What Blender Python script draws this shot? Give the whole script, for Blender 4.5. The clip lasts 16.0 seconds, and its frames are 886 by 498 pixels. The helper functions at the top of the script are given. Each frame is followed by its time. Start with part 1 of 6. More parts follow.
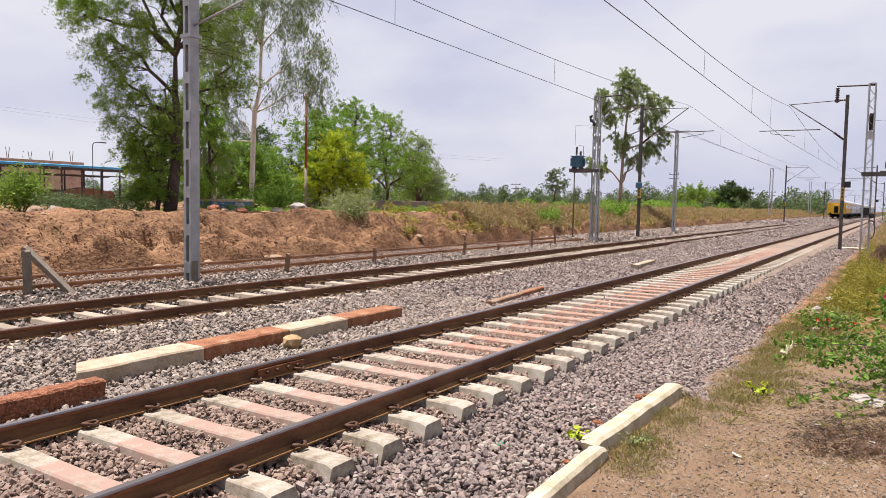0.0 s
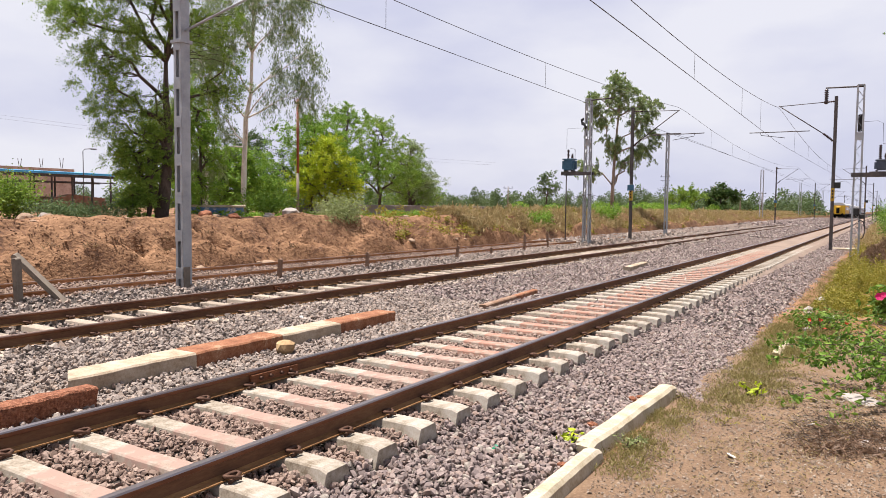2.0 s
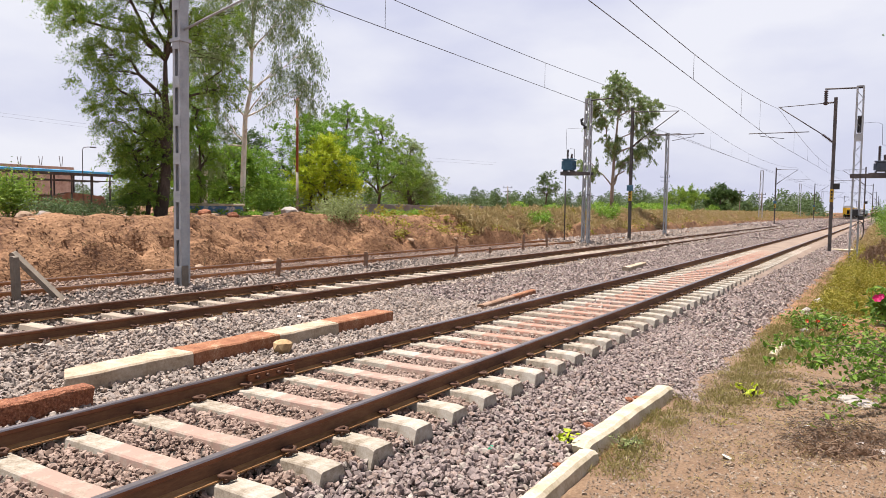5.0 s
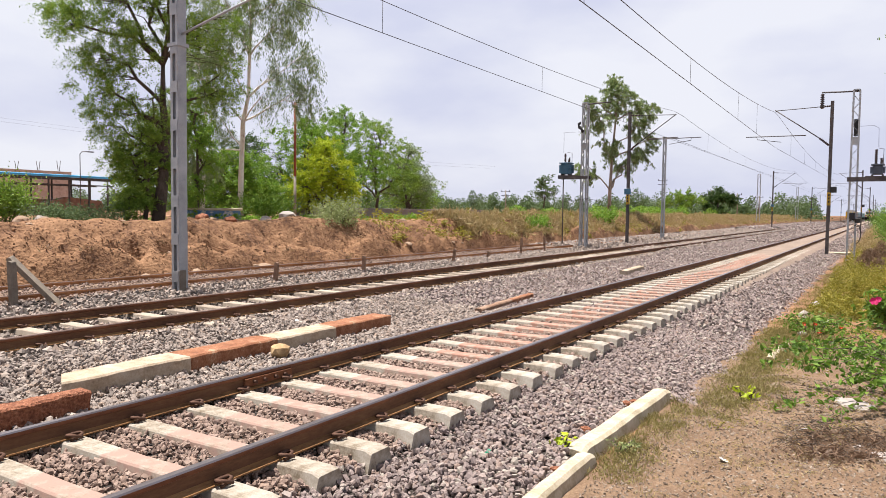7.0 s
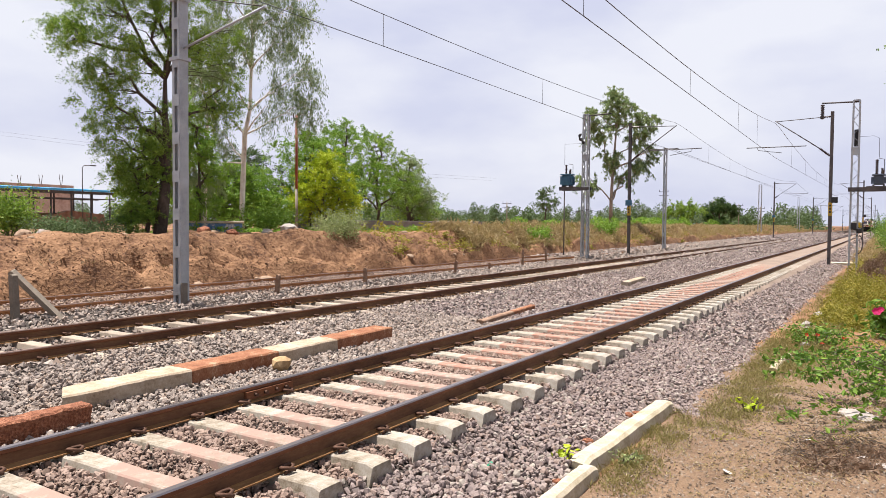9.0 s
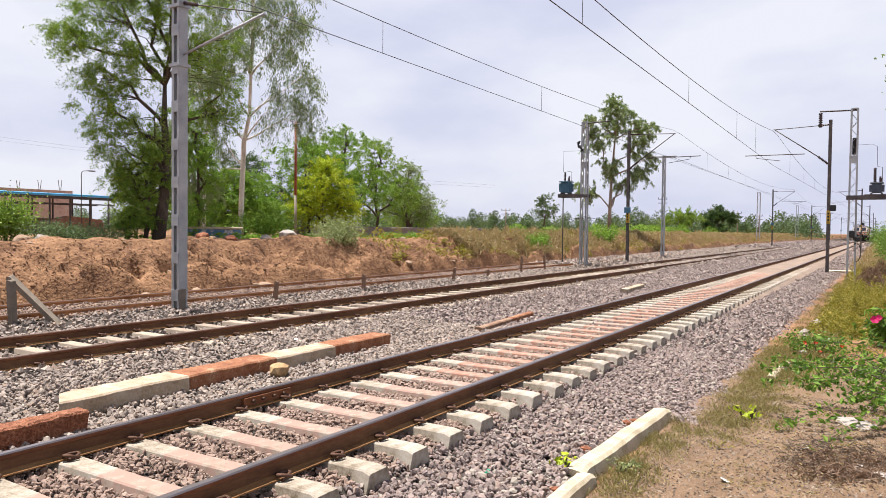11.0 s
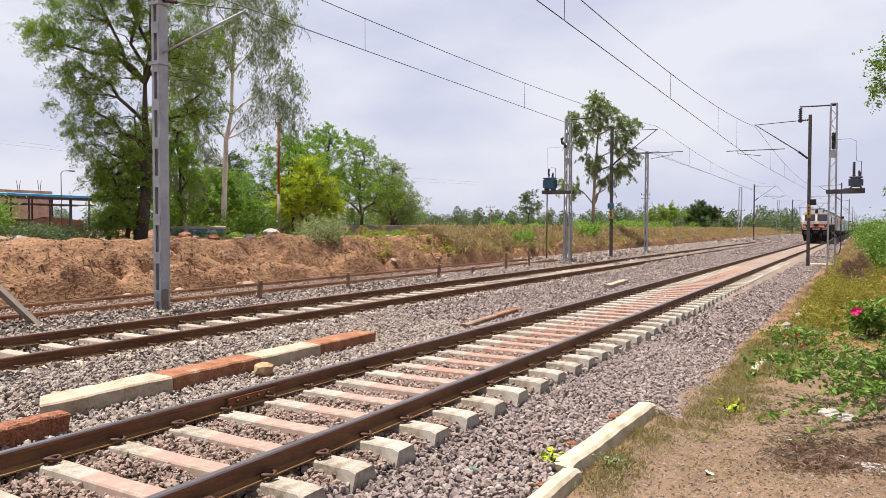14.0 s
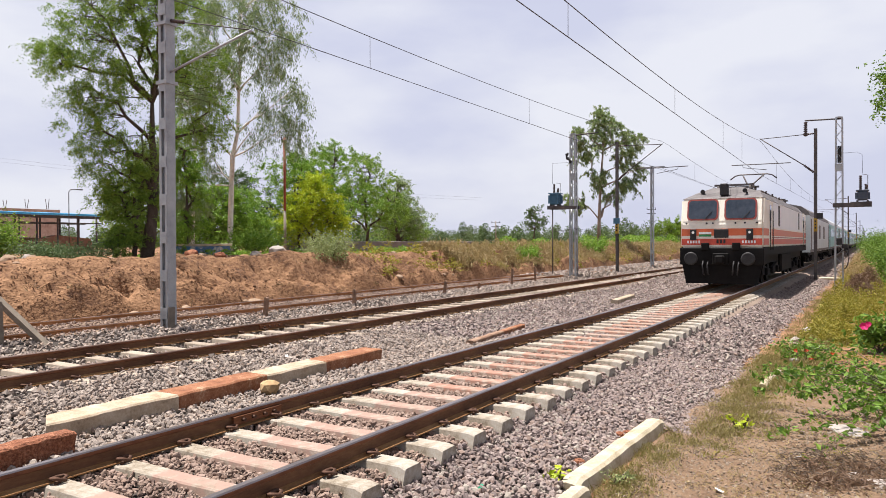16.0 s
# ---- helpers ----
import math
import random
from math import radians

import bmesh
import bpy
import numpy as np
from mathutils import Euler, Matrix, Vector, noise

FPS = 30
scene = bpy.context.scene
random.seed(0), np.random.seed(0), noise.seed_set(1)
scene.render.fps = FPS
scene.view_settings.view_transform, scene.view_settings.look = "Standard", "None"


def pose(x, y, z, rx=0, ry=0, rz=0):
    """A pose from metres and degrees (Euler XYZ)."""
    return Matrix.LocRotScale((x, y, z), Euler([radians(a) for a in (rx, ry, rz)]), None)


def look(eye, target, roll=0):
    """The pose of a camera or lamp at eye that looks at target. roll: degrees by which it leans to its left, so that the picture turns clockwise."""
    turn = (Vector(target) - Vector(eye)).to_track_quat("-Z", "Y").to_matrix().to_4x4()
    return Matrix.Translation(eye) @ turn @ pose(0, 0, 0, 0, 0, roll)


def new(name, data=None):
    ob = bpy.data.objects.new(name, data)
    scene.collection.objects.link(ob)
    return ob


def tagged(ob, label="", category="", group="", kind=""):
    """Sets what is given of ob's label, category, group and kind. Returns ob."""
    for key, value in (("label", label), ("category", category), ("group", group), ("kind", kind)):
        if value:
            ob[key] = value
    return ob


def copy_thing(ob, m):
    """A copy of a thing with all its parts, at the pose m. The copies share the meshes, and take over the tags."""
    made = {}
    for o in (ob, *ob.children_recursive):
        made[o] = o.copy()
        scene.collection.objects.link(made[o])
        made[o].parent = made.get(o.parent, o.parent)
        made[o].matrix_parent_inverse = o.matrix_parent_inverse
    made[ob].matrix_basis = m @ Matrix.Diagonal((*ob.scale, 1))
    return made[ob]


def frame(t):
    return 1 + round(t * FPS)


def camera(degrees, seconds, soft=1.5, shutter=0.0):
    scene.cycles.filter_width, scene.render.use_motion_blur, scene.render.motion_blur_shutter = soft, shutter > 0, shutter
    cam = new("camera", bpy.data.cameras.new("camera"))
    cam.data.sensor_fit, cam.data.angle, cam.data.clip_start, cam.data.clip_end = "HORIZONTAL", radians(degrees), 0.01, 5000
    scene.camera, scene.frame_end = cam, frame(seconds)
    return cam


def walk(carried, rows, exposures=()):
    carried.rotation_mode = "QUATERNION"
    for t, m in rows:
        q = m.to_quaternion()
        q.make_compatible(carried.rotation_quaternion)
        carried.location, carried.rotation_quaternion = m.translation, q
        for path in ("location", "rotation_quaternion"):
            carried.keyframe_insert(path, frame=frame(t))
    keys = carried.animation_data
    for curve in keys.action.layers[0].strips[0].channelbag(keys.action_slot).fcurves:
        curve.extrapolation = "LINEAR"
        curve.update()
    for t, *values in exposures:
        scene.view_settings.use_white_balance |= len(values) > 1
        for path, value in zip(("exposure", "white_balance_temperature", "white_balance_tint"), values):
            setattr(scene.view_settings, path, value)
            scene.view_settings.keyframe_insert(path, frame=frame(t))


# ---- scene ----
import itertools

# ---------------------------------------------------------------- camera
# hand-held beside the line: its turn changes (yaw, pitch, roll) and it sways by a few centimetres (dx, dy, dz)
EYE = (0.0, 0.0, 1.703)
cam = camera(63.43, 16.0, soft=0.6)
TURNS = [
    (0, 32.32, -3.62, -1.03, -0.029, -0.015, -0.002), (0.5, 30.63, -2.57, -0.86, -0.036, -0.019, 0.008), (1, 30.98, -2.41, -0.74, -0.023, -0.013, 0.003),
    (1.5, 30.72, -2.50, -0.56, -0.035, -0.009, 0.004), (2, 31.71, -3.29, -0.57, -0.036, -0.010, -0.009), (2.5, 32.66, -5.84, -1.11, -0.032, -0.005, -0.013),
    (3, 32.17, -5.99, -1.23, -0.029, 0.005, -0.006), (3.5, 31.29, -5.47, -1.08, -0.029, 0.000, -0.005), (4, 31.40, -4.36, -0.96, -0.026, 0.000, -0.002),
    (6.5, 31.67, -3.03, -0.65, 0.005, 0.003, 0.001), (7, 31.53, -3.02, -0.68, -0.000, -0.000, 0.000), (7.5, 31.62, -2.31, -0.36, 0.003, 0.006, 0.006),
    (8, 31.31, -2.15, -0.64, 0.006, 0.001, 0.005), (8.5, 31.64, -2.10, -0.43, 0.006, 0.001, -0.001), (11, 31.56, -1.54, -0.63, 0.014, 0.002, 0.002),
    (11.5, 31.10, -0.83, -0.68, 0.014, 0.006, 0.006), (12, 30.90, -0.72, -0.44, 0.009, 0.014, -0.004), (12.5, 31.16, -1.66, -0.11, 0.015, 0.008, -0.012),
    (13, 31.06, -1.54, 0.02, 0.017, 0.010, -0.004), (13.5, 30.53, -1.66, -0.25, 0.013, 0.007, -0.003), (14, 30.33, -1.74, -0.11, 0.012, 0.017, -0.002),
    (14.5, 30.48, -1.53, -0.04, 0.007, 0.017, 0.003), (15, 30.70, -1.06, -0.03, 0.017, 0.022, -0.008), (15.5, 30.56, -1.10, 0.14, 0.014, 0.023, -0.006),
    (16, 30.79, -0.47, 0.24, 0.012, 0.021, 0.005)]
walk(cam, [(t, pose(EYE[0] + dx, EYE[1] + dy, EYE[2] + dz, 90 + p, r, y)) for t, y, p, r, dx, dy, dz in TURNS],
     [(0, 0.80, 6500, 15), (3, 0.92, 6500, 15), (7, 0.94, 6470, 13), (11, 0.95, 6450, 13), (13.5, 0.87, 6450, 13), (16, 0.88, 6450, 13)])

# ---------------------------------------------------------------- sky and sun
SUN_ELEV, SUN_AZ = 77.0, -102.0      # degrees; azimuth clockwise from +y
world = bpy.data.worlds.new("sky")
scene.world = world
world.use_nodes = True
wn, wl = world.node_tree.nodes, world.node_tree.links
sky = wn.new("ShaderNodeTexSky")
sky.sky_type, sky.sun_disc = "NISHITA", False
sky.sun_elevation, sky.sun_rotation = radians(SUN_ELEV), radians(SUN_AZ)
sky.dust_density, sky.air_density = 4.0, 1.2
w_coord = wn.new("ShaderNodeTexCoord")
w_map = wn.new("ShaderNodeMapping")
w_map.inputs["Scale"].default_value = (1.0, 1.0, 2.6)
w_noise = wn.new("ShaderNodeTexNoise")
w_noise.inputs["Scale"].default_value = 2.1
w_noise.inputs["Detail"].default_value = 6.0
w_noise.inputs["Roughness"].default_value = 0.5
w_ramp = wn.new("ShaderNodeValToRGB")
w_ramp.color_ramp.elements[0].position, w_ramp.color_ramp.elements[0].color = 0.40, (0.735, 0.775, 0.945, 1)
w_ramp.color_ramp.elements[1].position, w_ramp.color_ramp.elements[1].color = 0.59, (0.95, 0.98, 1.05, 1)
w_dim = wn.new("ShaderNodeVectorMath")
w_dim.operation = "SCALE"
w_dim.inputs["Scale"].default_value = 0.072
w_mix = wn.new("ShaderNodeMix")
w_mix.data_type = "RGBA"
w_sep = wn.new("ShaderNodeSeparateXYZ")
w_high = wn.new("ShaderNodeMapRange")       # cloud cover thins towards the zenith
w_high.inputs["From Min"].default_value, w_high.inputs["From Max"].default_value = 0.31, 0.58
w_high.inputs["To Min"].default_value, w_high.inputs["To Max"].default_value = 0.90, 0.08
wl.new(w_coord.outputs["Generated"], w_sep.inputs["Vector"])
wl.new(w_sep.outputs["Z"], w_high.inputs["Value"])
wl.new(w_high.outputs["Result"], w_mix.inputs["Factor"])
wl.new(w_coord.outputs["Generated"], w_map.inputs["Vector"])
wl.new(w_map.outputs["Vector"], w_noise.inputs["Vector"])
wl.new(w_noise.outputs["Fac"], w_ramp.inputs["Fac"])
wl.new(sky.outputs["Color"], w_dim.inputs[0])
wl.new(w_dim.outputs["Vector"], w_mix.inputs["A"])
wl.new(w_ramp.outputs["Color"], w_mix.inputs["B"])
wl.new(w_mix.outputs["Result"], wn["Background"].inputs["Color"])
wn["Background"].inputs["Strength"].default_value = 0.505

sun = new("sun", bpy.data.lights.new("sun", "SUN"))
sun.data.energy, sun.data.angle, sun.data.color = 5.0, radians(1.2), (1.0, 0.95, 0.87)
_az, _el = radians(SUN_AZ), radians(SUN_ELEV)
sun.matrix_world = look((math.sin(_az) * math.cos(_el) * 90, math.cos(_az) * math.cos(_el) * 90, math.sin(_el) * 90), (0, 0, 0))


# ---------------------------------------------------------------- materials
def material(name, stops, scale=6.0, fine=60.0, rough=0.85, metal=0.0, bump=0.3, bump_dist=0.01, island=0.0, per_object=0.0, mix=0.35,
             stretch=(1, 1, 1), specular=0.35):
    """A surface whose colour runs over the stops by noise at two sizes; island / per_object: how far each piece differs."""
    m = bpy.data.materials.new(name)
    m.use_nodes = True
    n, l = m.node_tree.nodes, m.node_tree.links
    b = n["Principled BSDF"]
    b.inputs["Roughness"].default_value, b.inputs["Metallic"].default_value = rough, metal
    b.inputs["Specular IOR Level"].default_value = specular
    co = n.new("ShaderNodeTexCoord")
    mp = n.new("ShaderNodeMapping")
    mp.inputs["Scale"].default_value = stretch
    l.new(co.outputs["Object"], mp.inputs["Vector"])
    big, small = n.new("ShaderNodeTexNoise"), n.new("ShaderNodeTexNoise")
    for node, size, detail in ((big, scale, 5.0), (small, fine, 4.0)):
        node.inputs["Scale"].default_value, node.inputs["Detail"].default_value = size, detail
        node.inputs["Roughness"].default_value = 0.6
        l.new(mp.outputs["Vector"], node.inputs["Vector"])
    add = n.new("ShaderNodeMix")
    add.inputs["Factor"].default_value = mix
    l.new(big.outputs["Fac"], add.inputs["A"])
    l.new(small.outputs["Fac"], add.inputs["B"])
    fac = add.outputs["Result"]
    for amount, kind in ((island, "ShaderNodeNewGeometry"), (per_object, "ShaderNodeObjectInfo")):
        if amount:
            src = n.new(kind)
            mx = n.new("ShaderNodeMix")
            mx.inputs["Factor"].default_value = amount
            l.new(fac, mx.inputs["A"])
            l.new(src.outputs["Random Per Island" if island and kind == "ShaderNodeNewGeometry" else "Random"], mx.inputs["B"])
            fac = mx.outputs["Result"]
    ramp = n.new("ShaderNodeValToRGB")
    e = ramp.color_ramp.elements
    lo, hi = (0.02, 0.98) if island > 0.5 or per_object > 0.5 else (0.33, 0.67)
    while len(e) < len(stops):
        e.new(0.5)
    for i, c in enumerate(stops):
        e[i].position = lo + (hi - lo) * i / max(1, len(stops) - 1)
        e[i].color = (*c, 1)
    l.new(fac, ramp.inputs["Fac"])
    l.new(ramp.outputs["Color"], b.inputs["Base Color"])
    if bump:
        bp = n.new("ShaderNodeBump")
        bp.inputs["Strength"].default_value, bp.inputs["Distance"].default_value = bump, bump_dist
        l.new(add.outputs["Result"], bp.inputs["Height"])
        l.new(bp.outputs["Normal"], b.inputs["Normal"])
    return m


def leaf_material(name, stops, gloss=0.5):
    """Leaves: each differs, and some light passes through."""
    m = material(name, stops, scale=0.35, fine=9.0, rough=gloss, bump=0.0, island=0.7, specular=0.3)
    n, l = m.node_tree.nodes, m.node_tree.links
    b, out = n["Principled BSDF"], n["Material Output"]
    ramp = next(x for x in n if x.bl_idname == "ShaderNodeValToRGB")
    tr = n.new("ShaderNodeBsdfTranslucent")
    l.new(ramp.outputs["Color"], tr.inputs["Color"])
    mx = n.new("ShaderNodeMixShader")
    mx.inputs["Fac"].default_value = 0.35
    l.new(b.outputs["BSDF"], mx.inputs[1])
    l.new(tr.outputs["BSDF"], mx.inputs[2])
    l.new(mx.outputs["Shader"], out.inputs["Surface"])
    return m


def banded(m, axis, bands, soft=0.02, wear=0.5, wear_scale=9.0):
    """Paint bands on a material: bands are (from, to, colour) along a local axis in metres, worn by noise."""
    n, l = m.node_tree.nodes, m.node_tree.links
    b = n["Principled BSDF"]
    base = b.inputs["Base Color"].links[0].from_socket
    co = n.new("ShaderNodeTexCoord")
    sep = n.new("ShaderNodeSeparateXYZ")
    l.new(co.outputs["Object"], sep.inputs["Vector"])
    ns = n.new("ShaderNodeTexNoise")
    ns.inputs["Scale"].default_value, ns.inputs["Detail"].default_value = wear_scale, 6.0
    l.new(co.outputs["Object"], ns.inputs["Vector"])
    for lo, hi, colour in bands:
        a = n.new("ShaderNodeMapRange")
        a.inputs["From Min"].default_value, a.inputs["From Max"].default_value = lo - soft, lo + soft
        c = n.new("ShaderNodeMapRange")
        c.inputs["From Min"].default_value, c.inputs["From Max"].default_value = hi + soft, hi - soft
        w = n.new("ShaderNodeMapRange")
        w.inputs["From Min"].default_value, w.inputs["From Max"].default_value = 0.30 + 0.2 * wear, 0.42 + 0.2 * wear
        w.inputs["To Min"].default_value = 1.0 - wear
        l.new(sep.outputs[axis], a.inputs["Value"])
        l.new(sep.outputs[axis], c.inputs["Value"])
        l.new(ns.outputs["Fac"], w.inputs["Value"])
        m1, m2 = n.new("ShaderNodeMath"), n.new("ShaderNodeMath")
        m1.operation = m2.operation = "MULTIPLY"
        l.new(a.outputs["Result"], m1.inputs[0])
        l.new(c.outputs["Result"], m1.inputs[1])
        l.new(m1.outputs["Value"], m2.inputs[0])
        l.new(w.outputs["Result"], m2.inputs[1])
        mx = n.new("ShaderNodeMix")
        mx.data_type = "RGBA"
        l.new(m2.outputs["Value"], mx.inputs["Factor"])
        l.new(base, mx.inputs["A"])
        mx.inputs["B"].default_value = (*colour, 1)
        base = mx.outputs["Result"]
    l.new(base, b.inputs["Base Color"])
    return m


M_SOIL = material("dry_soil", [(0.054, 0.024, 0.012), (0.123, 0.058, 0.028), (0.208, 0.108, 0.052), (0.276, 0.150, 0.077), (0.368, 0.211, 0.117)], 0.9, 9, bump=1.0, bump_dist=0.16, mix=0.5, stretch=(0.9, 0.9, 1.2))
M_PATH = material("trodden_gravel_path", [(0.096, 0.056, 0.032), (0.167, 0.105, 0.063), (0.254, 0.170, 0.105)], 2.6, 45, bump=1.0, bump_dist=0.03, mix=0.6)
# near-black: the shade in gaps between loose stones is put into this colour
M_BED_SHADE = material("ballast_bed", [(0.018, 0.014, 0.012), (0.045, 0.036, 0.031), (0.085, 0.068, 0.058)], 2.2, 19, bump=1.0, bump_dist=0.06, mix=0.65)
M_STONE = material("ballast_stone", [(0.124, 0.101, 0.094), (0.199, 0.157, 0.145), (0.250, 0.198, 0.184), (0.169, 0.133, 0.126), (0.294, 0.236, 0.213), (0.228, 0.164, 0.135), (0.183, 0.146, 0.135), (0.265, 0.208, 0.194), (0.330, 0.293, 0.251), (0.147, 0.114, 0.102)],
                   14, 90, bump=0.5, bump_dist=0.006, island=0.8)
M_STONE_PALE = material("pale_ballast_stone", [(0.150, 0.127, 0.111), (0.248, 0.206, 0.182), (0.316, 0.262, 0.228), (0.202, 0.167, 0.145), (0.375, 0.319, 0.276), (0.285, 0.213, 0.167), (0.233, 0.192, 0.167), (0.330, 0.276, 0.242)],
                        14, 90, bump=0.5, bump_dist=0.006, island=0.8)
M_STONE_BROWN = material("dusty_ballast_stone", [(0.126, 0.088, 0.067), (0.207, 0.145, 0.115), (0.266, 0.190, 0.157), (0.311, 0.233, 0.190), (0.222, 0.141, 0.102)],
                         14, 90, bump=0.5, bump_dist=0.006, island=0.8)
M_CLOD = material("crumbled_earth", [(0.070, 0.035, 0.018), (0.135, 0.068, 0.034), (0.207, 0.110, 0.055), (0.272, 0.156, 0.086)], 9, 60, bump=0.3, bump_dist=0.004, island=0.8)
M_GRIT = material("path_grit", [(0.106, 0.077, 0.059), (0.179, 0.132, 0.095), (0.239, 0.187, 0.142), (0.306, 0.251, 0.197), (0.160, 0.109, 0.074)], 14, 90, bump=0.3, bump_dist=0.003, island=0.8)
M_RAIL = material("rusty_rail_steel", [(0.071, 0.026, 0.014), (0.156, 0.059, 0.026), (0.267, 0.106, 0.046)], 3, 55, rough=0.75, metal=0.15, bump=0.35, bump_dist=0.003, stretch=(1, 0.25, 1))
M_RAIL_FOOT = material("dusty_rail_foot", [(0.140, 0.067, 0.026), (0.267, 0.138, 0.053), (0.378, 0.213, 0.093)], 4, 55, rough=0.85, bump=0.3, bump_dist=0.003, stretch=(1, 0.3, 1))
M_RAIL_WEB = material("dusty_rail_web", [(0.075, 0.032, 0.016), (0.135, 0.064, 0.031), (0.205, 0.108, 0.052)], 3, 55, rough=0.8, bump=0.35, bump_dist=0.003, stretch=(1, 0.25, 1))
M_RAIL_TOP = material("polished_rail_head", [(0.15, 0.12, 0.115), (0.24, 0.205, 0.205), (0.32, 0.30, 0.315)], 5, 70, rough=0.36, metal=0.8, bump=0.05, bump_dist=0.001, stretch=(1, 0.1, 1))
M_RAIL_TOP_RUST = material("dull_rail_head", [(0.10, 0.06, 0.045), (0.19, 0.125, 0.10), (0.28, 0.20, 0.17)], 5, 70, rough=0.5, metal=0.5, bump=0.1, bump_dist=0.001, stretch=(1, 0.15, 1))
M_CONC = material("weathered_concrete", [(0.138, 0.115, 0.091), (0.218, 0.184, 0.146), (0.307, 0.260, 0.209)], 5, 50, bump=0.6, bump_dist=0.006, per_object=0.25)
M_SLEEPER = material("sleeper_concrete", [(0.147, 0.114, 0.077), (0.280, 0.241, 0.190), (0.360, 0.326, 0.278), (0.428, 0.401, 0.354)], 7, 55, bump=0.8, bump_dist=0.006, per_object=0.10)
banded(M_SLEEPER, "X", [(-0.30, 0.52, (0.30, 0.20, 0.162))], wear=0.6)
M_SLEEPER_RED = material("red_marked_sleeper", [(0.147, 0.114, 0.077), (0.280, 0.241, 0.190), (0.360, 0.326, 0.278), (0.428, 0.401, 0.354)], 7, 55, bump=0.8, bump_dist=0.006, per_object=0.10)
banded(M_SLEEPER_RED, "X", [(-0.34, 0.62, (0.31, 0.17, 0.125))], wear=0.6)
M_SLEEPER_OLD = material("dusty_sleeper_concrete", [(0.184, 0.148, 0.116), (0.301, 0.248, 0.197), (0.402, 0.337, 0.269)], 5, 60, bump=0.5, bump_dist=0.006, per_object=0.25)
M_RAIL_RUST = material("orange_rusty_rail", [(0.196, 0.085, 0.034), (0.392, 0.189, 0.085), (0.587, 0.312, 0.151)], 3, 55, rough=0.8, metal=0.1, bump=0.35, bump_dist=0.003, stretch=(1, 0.25, 1))
M_CLIP = material("rusty_spring_clip", [(0.055, 0.028, 0.018), (0.12, 0.06, 0.038)], 20, 90, rough=0.7, metal=0.3)
M_GALV = material("galvanised_steel", [(0.27, 0.29, 0.31), (0.36, 0.38, 0.40), (0.44, 0.46, 0.48)], 3, 50, rough=0.55, metal=0.45, bump=0.1)
M_DARKSTEEL = material("dark_mast_steel", [(0.055, 0.05, 0.055), (0.095, 0.085, 0.085), (0.14, 0.12, 0.11)], 3, 40, rough=0.65, metal=0.35, bump=0.15)
M_YELLOW = material("yellow_mast_paint", [(0.34, 0.21, 0.02), (0.52, 0.34, 0.04)], 6, 40, rough=0.6)
M_WIRE = material("weathered_copper_wire", [(0.06, 0.055, 0.06), (0.10, 0.095, 0.10)], 3, 40, rough=0.6, metal=0.5, bump=0)
M_INSUL = material("brown_porcelain", [(0.03, 0.02, 0.02), (0.06, 0.035, 0.03)], 8, 40, rough=0.25, bump=0)
M_BLUE = material("transformer_blue_paint", [(0.035, 0.10, 0.17), (0.06, 0.15, 0.23)], 5, 40, rough=0.5)
M_SLATE = material("transformer_grey_paint", [(0.045, 0.06, 0.09), (0.085, 0.11, 0.15)], 5, 40, rough=0.5)
M_BLACK = material("black_paint", [(0.012, 0.012, 0.014), (0.03, 0.03, 0.032)], 5, 40, rough=0.6)


# ---------------------------------------------------------------- mesh helpers
def mesh_from(name, verts, faces, mats=(), index=None, smooth=False):
    me = bpy.data.meshes.new(name)
    verts = np.asarray(verts, dtype=np.float32)
    faces = np.asarray(faces, dtype=np.int32)
    k = faces.shape[1]
    me.vertices.add(len(verts))
    me.vertices.foreach_set("co", verts.ravel())
    me.loops.add(faces.size)
    me.loops.foreach_set("vertex_index", faces.ravel())
    me.polygons.add(len(faces))
    me.polygons.foreach_set("loop_start", np.arange(0, faces.size, k, dtype=np.int32))
    for m in mats:
        me.materials.append(m)
    if index is not None:
        me.polygons.foreach_set("material_index", np.asarray(index, dtype=np.int32))
    me.polygons.foreach_set("use_smooth", np.full(len(faces), smooth))
    me.update(calc_edges=True)
    return me


def part(name, bm, mat, parent=None, label="", kind="", m=None):
    """Link a bmesh (or a mesh) as one mesh object under a thing or a part."""
    if isinstance(bm, bmesh.types.BMesh):
        bmesh.ops.recalc_face_normals(bm, faces=bm.faces)
        me = bpy.data.meshes.new(name)
        bm.to_mesh(me)
        bm.free()
    else:
        me = bm
    if mat and not me.materials:
        me.materials.append(mat)
    ob = new(name, me)
    ob.parent = parent
    if m is not None:
        ob.matrix_basis = m
    return tagged(ob, label, kind=kind)


def thing(name, label, category, m=None, group="", kind=""):
    ob = new(name)
    if m is not None:
        ob.matrix_basis = m
    return tagged(ob, label, category, group, kind)


def box(bm, x0, x1, y0, y1, z0, z1, bevel=0.0):
    vs = [bm.verts.new((x, y, z)) for x in (x0, x1) for y in (y0, y1) for z in (z0, z1)]
    fs = [bm.faces.new([vs[i] for i in q]) for q in ((0, 1, 3, 2), (4, 6, 7, 5), (0, 4, 5, 1), (2, 3, 7, 6), (0, 2, 6, 4), (1, 5, 7, 3))]
    if bevel:
        bmesh.ops.bevel(bm, geom=list({e for f in fs for e in f.edges}), offset=bevel, segments=1, affect="EDGES")
    return bm


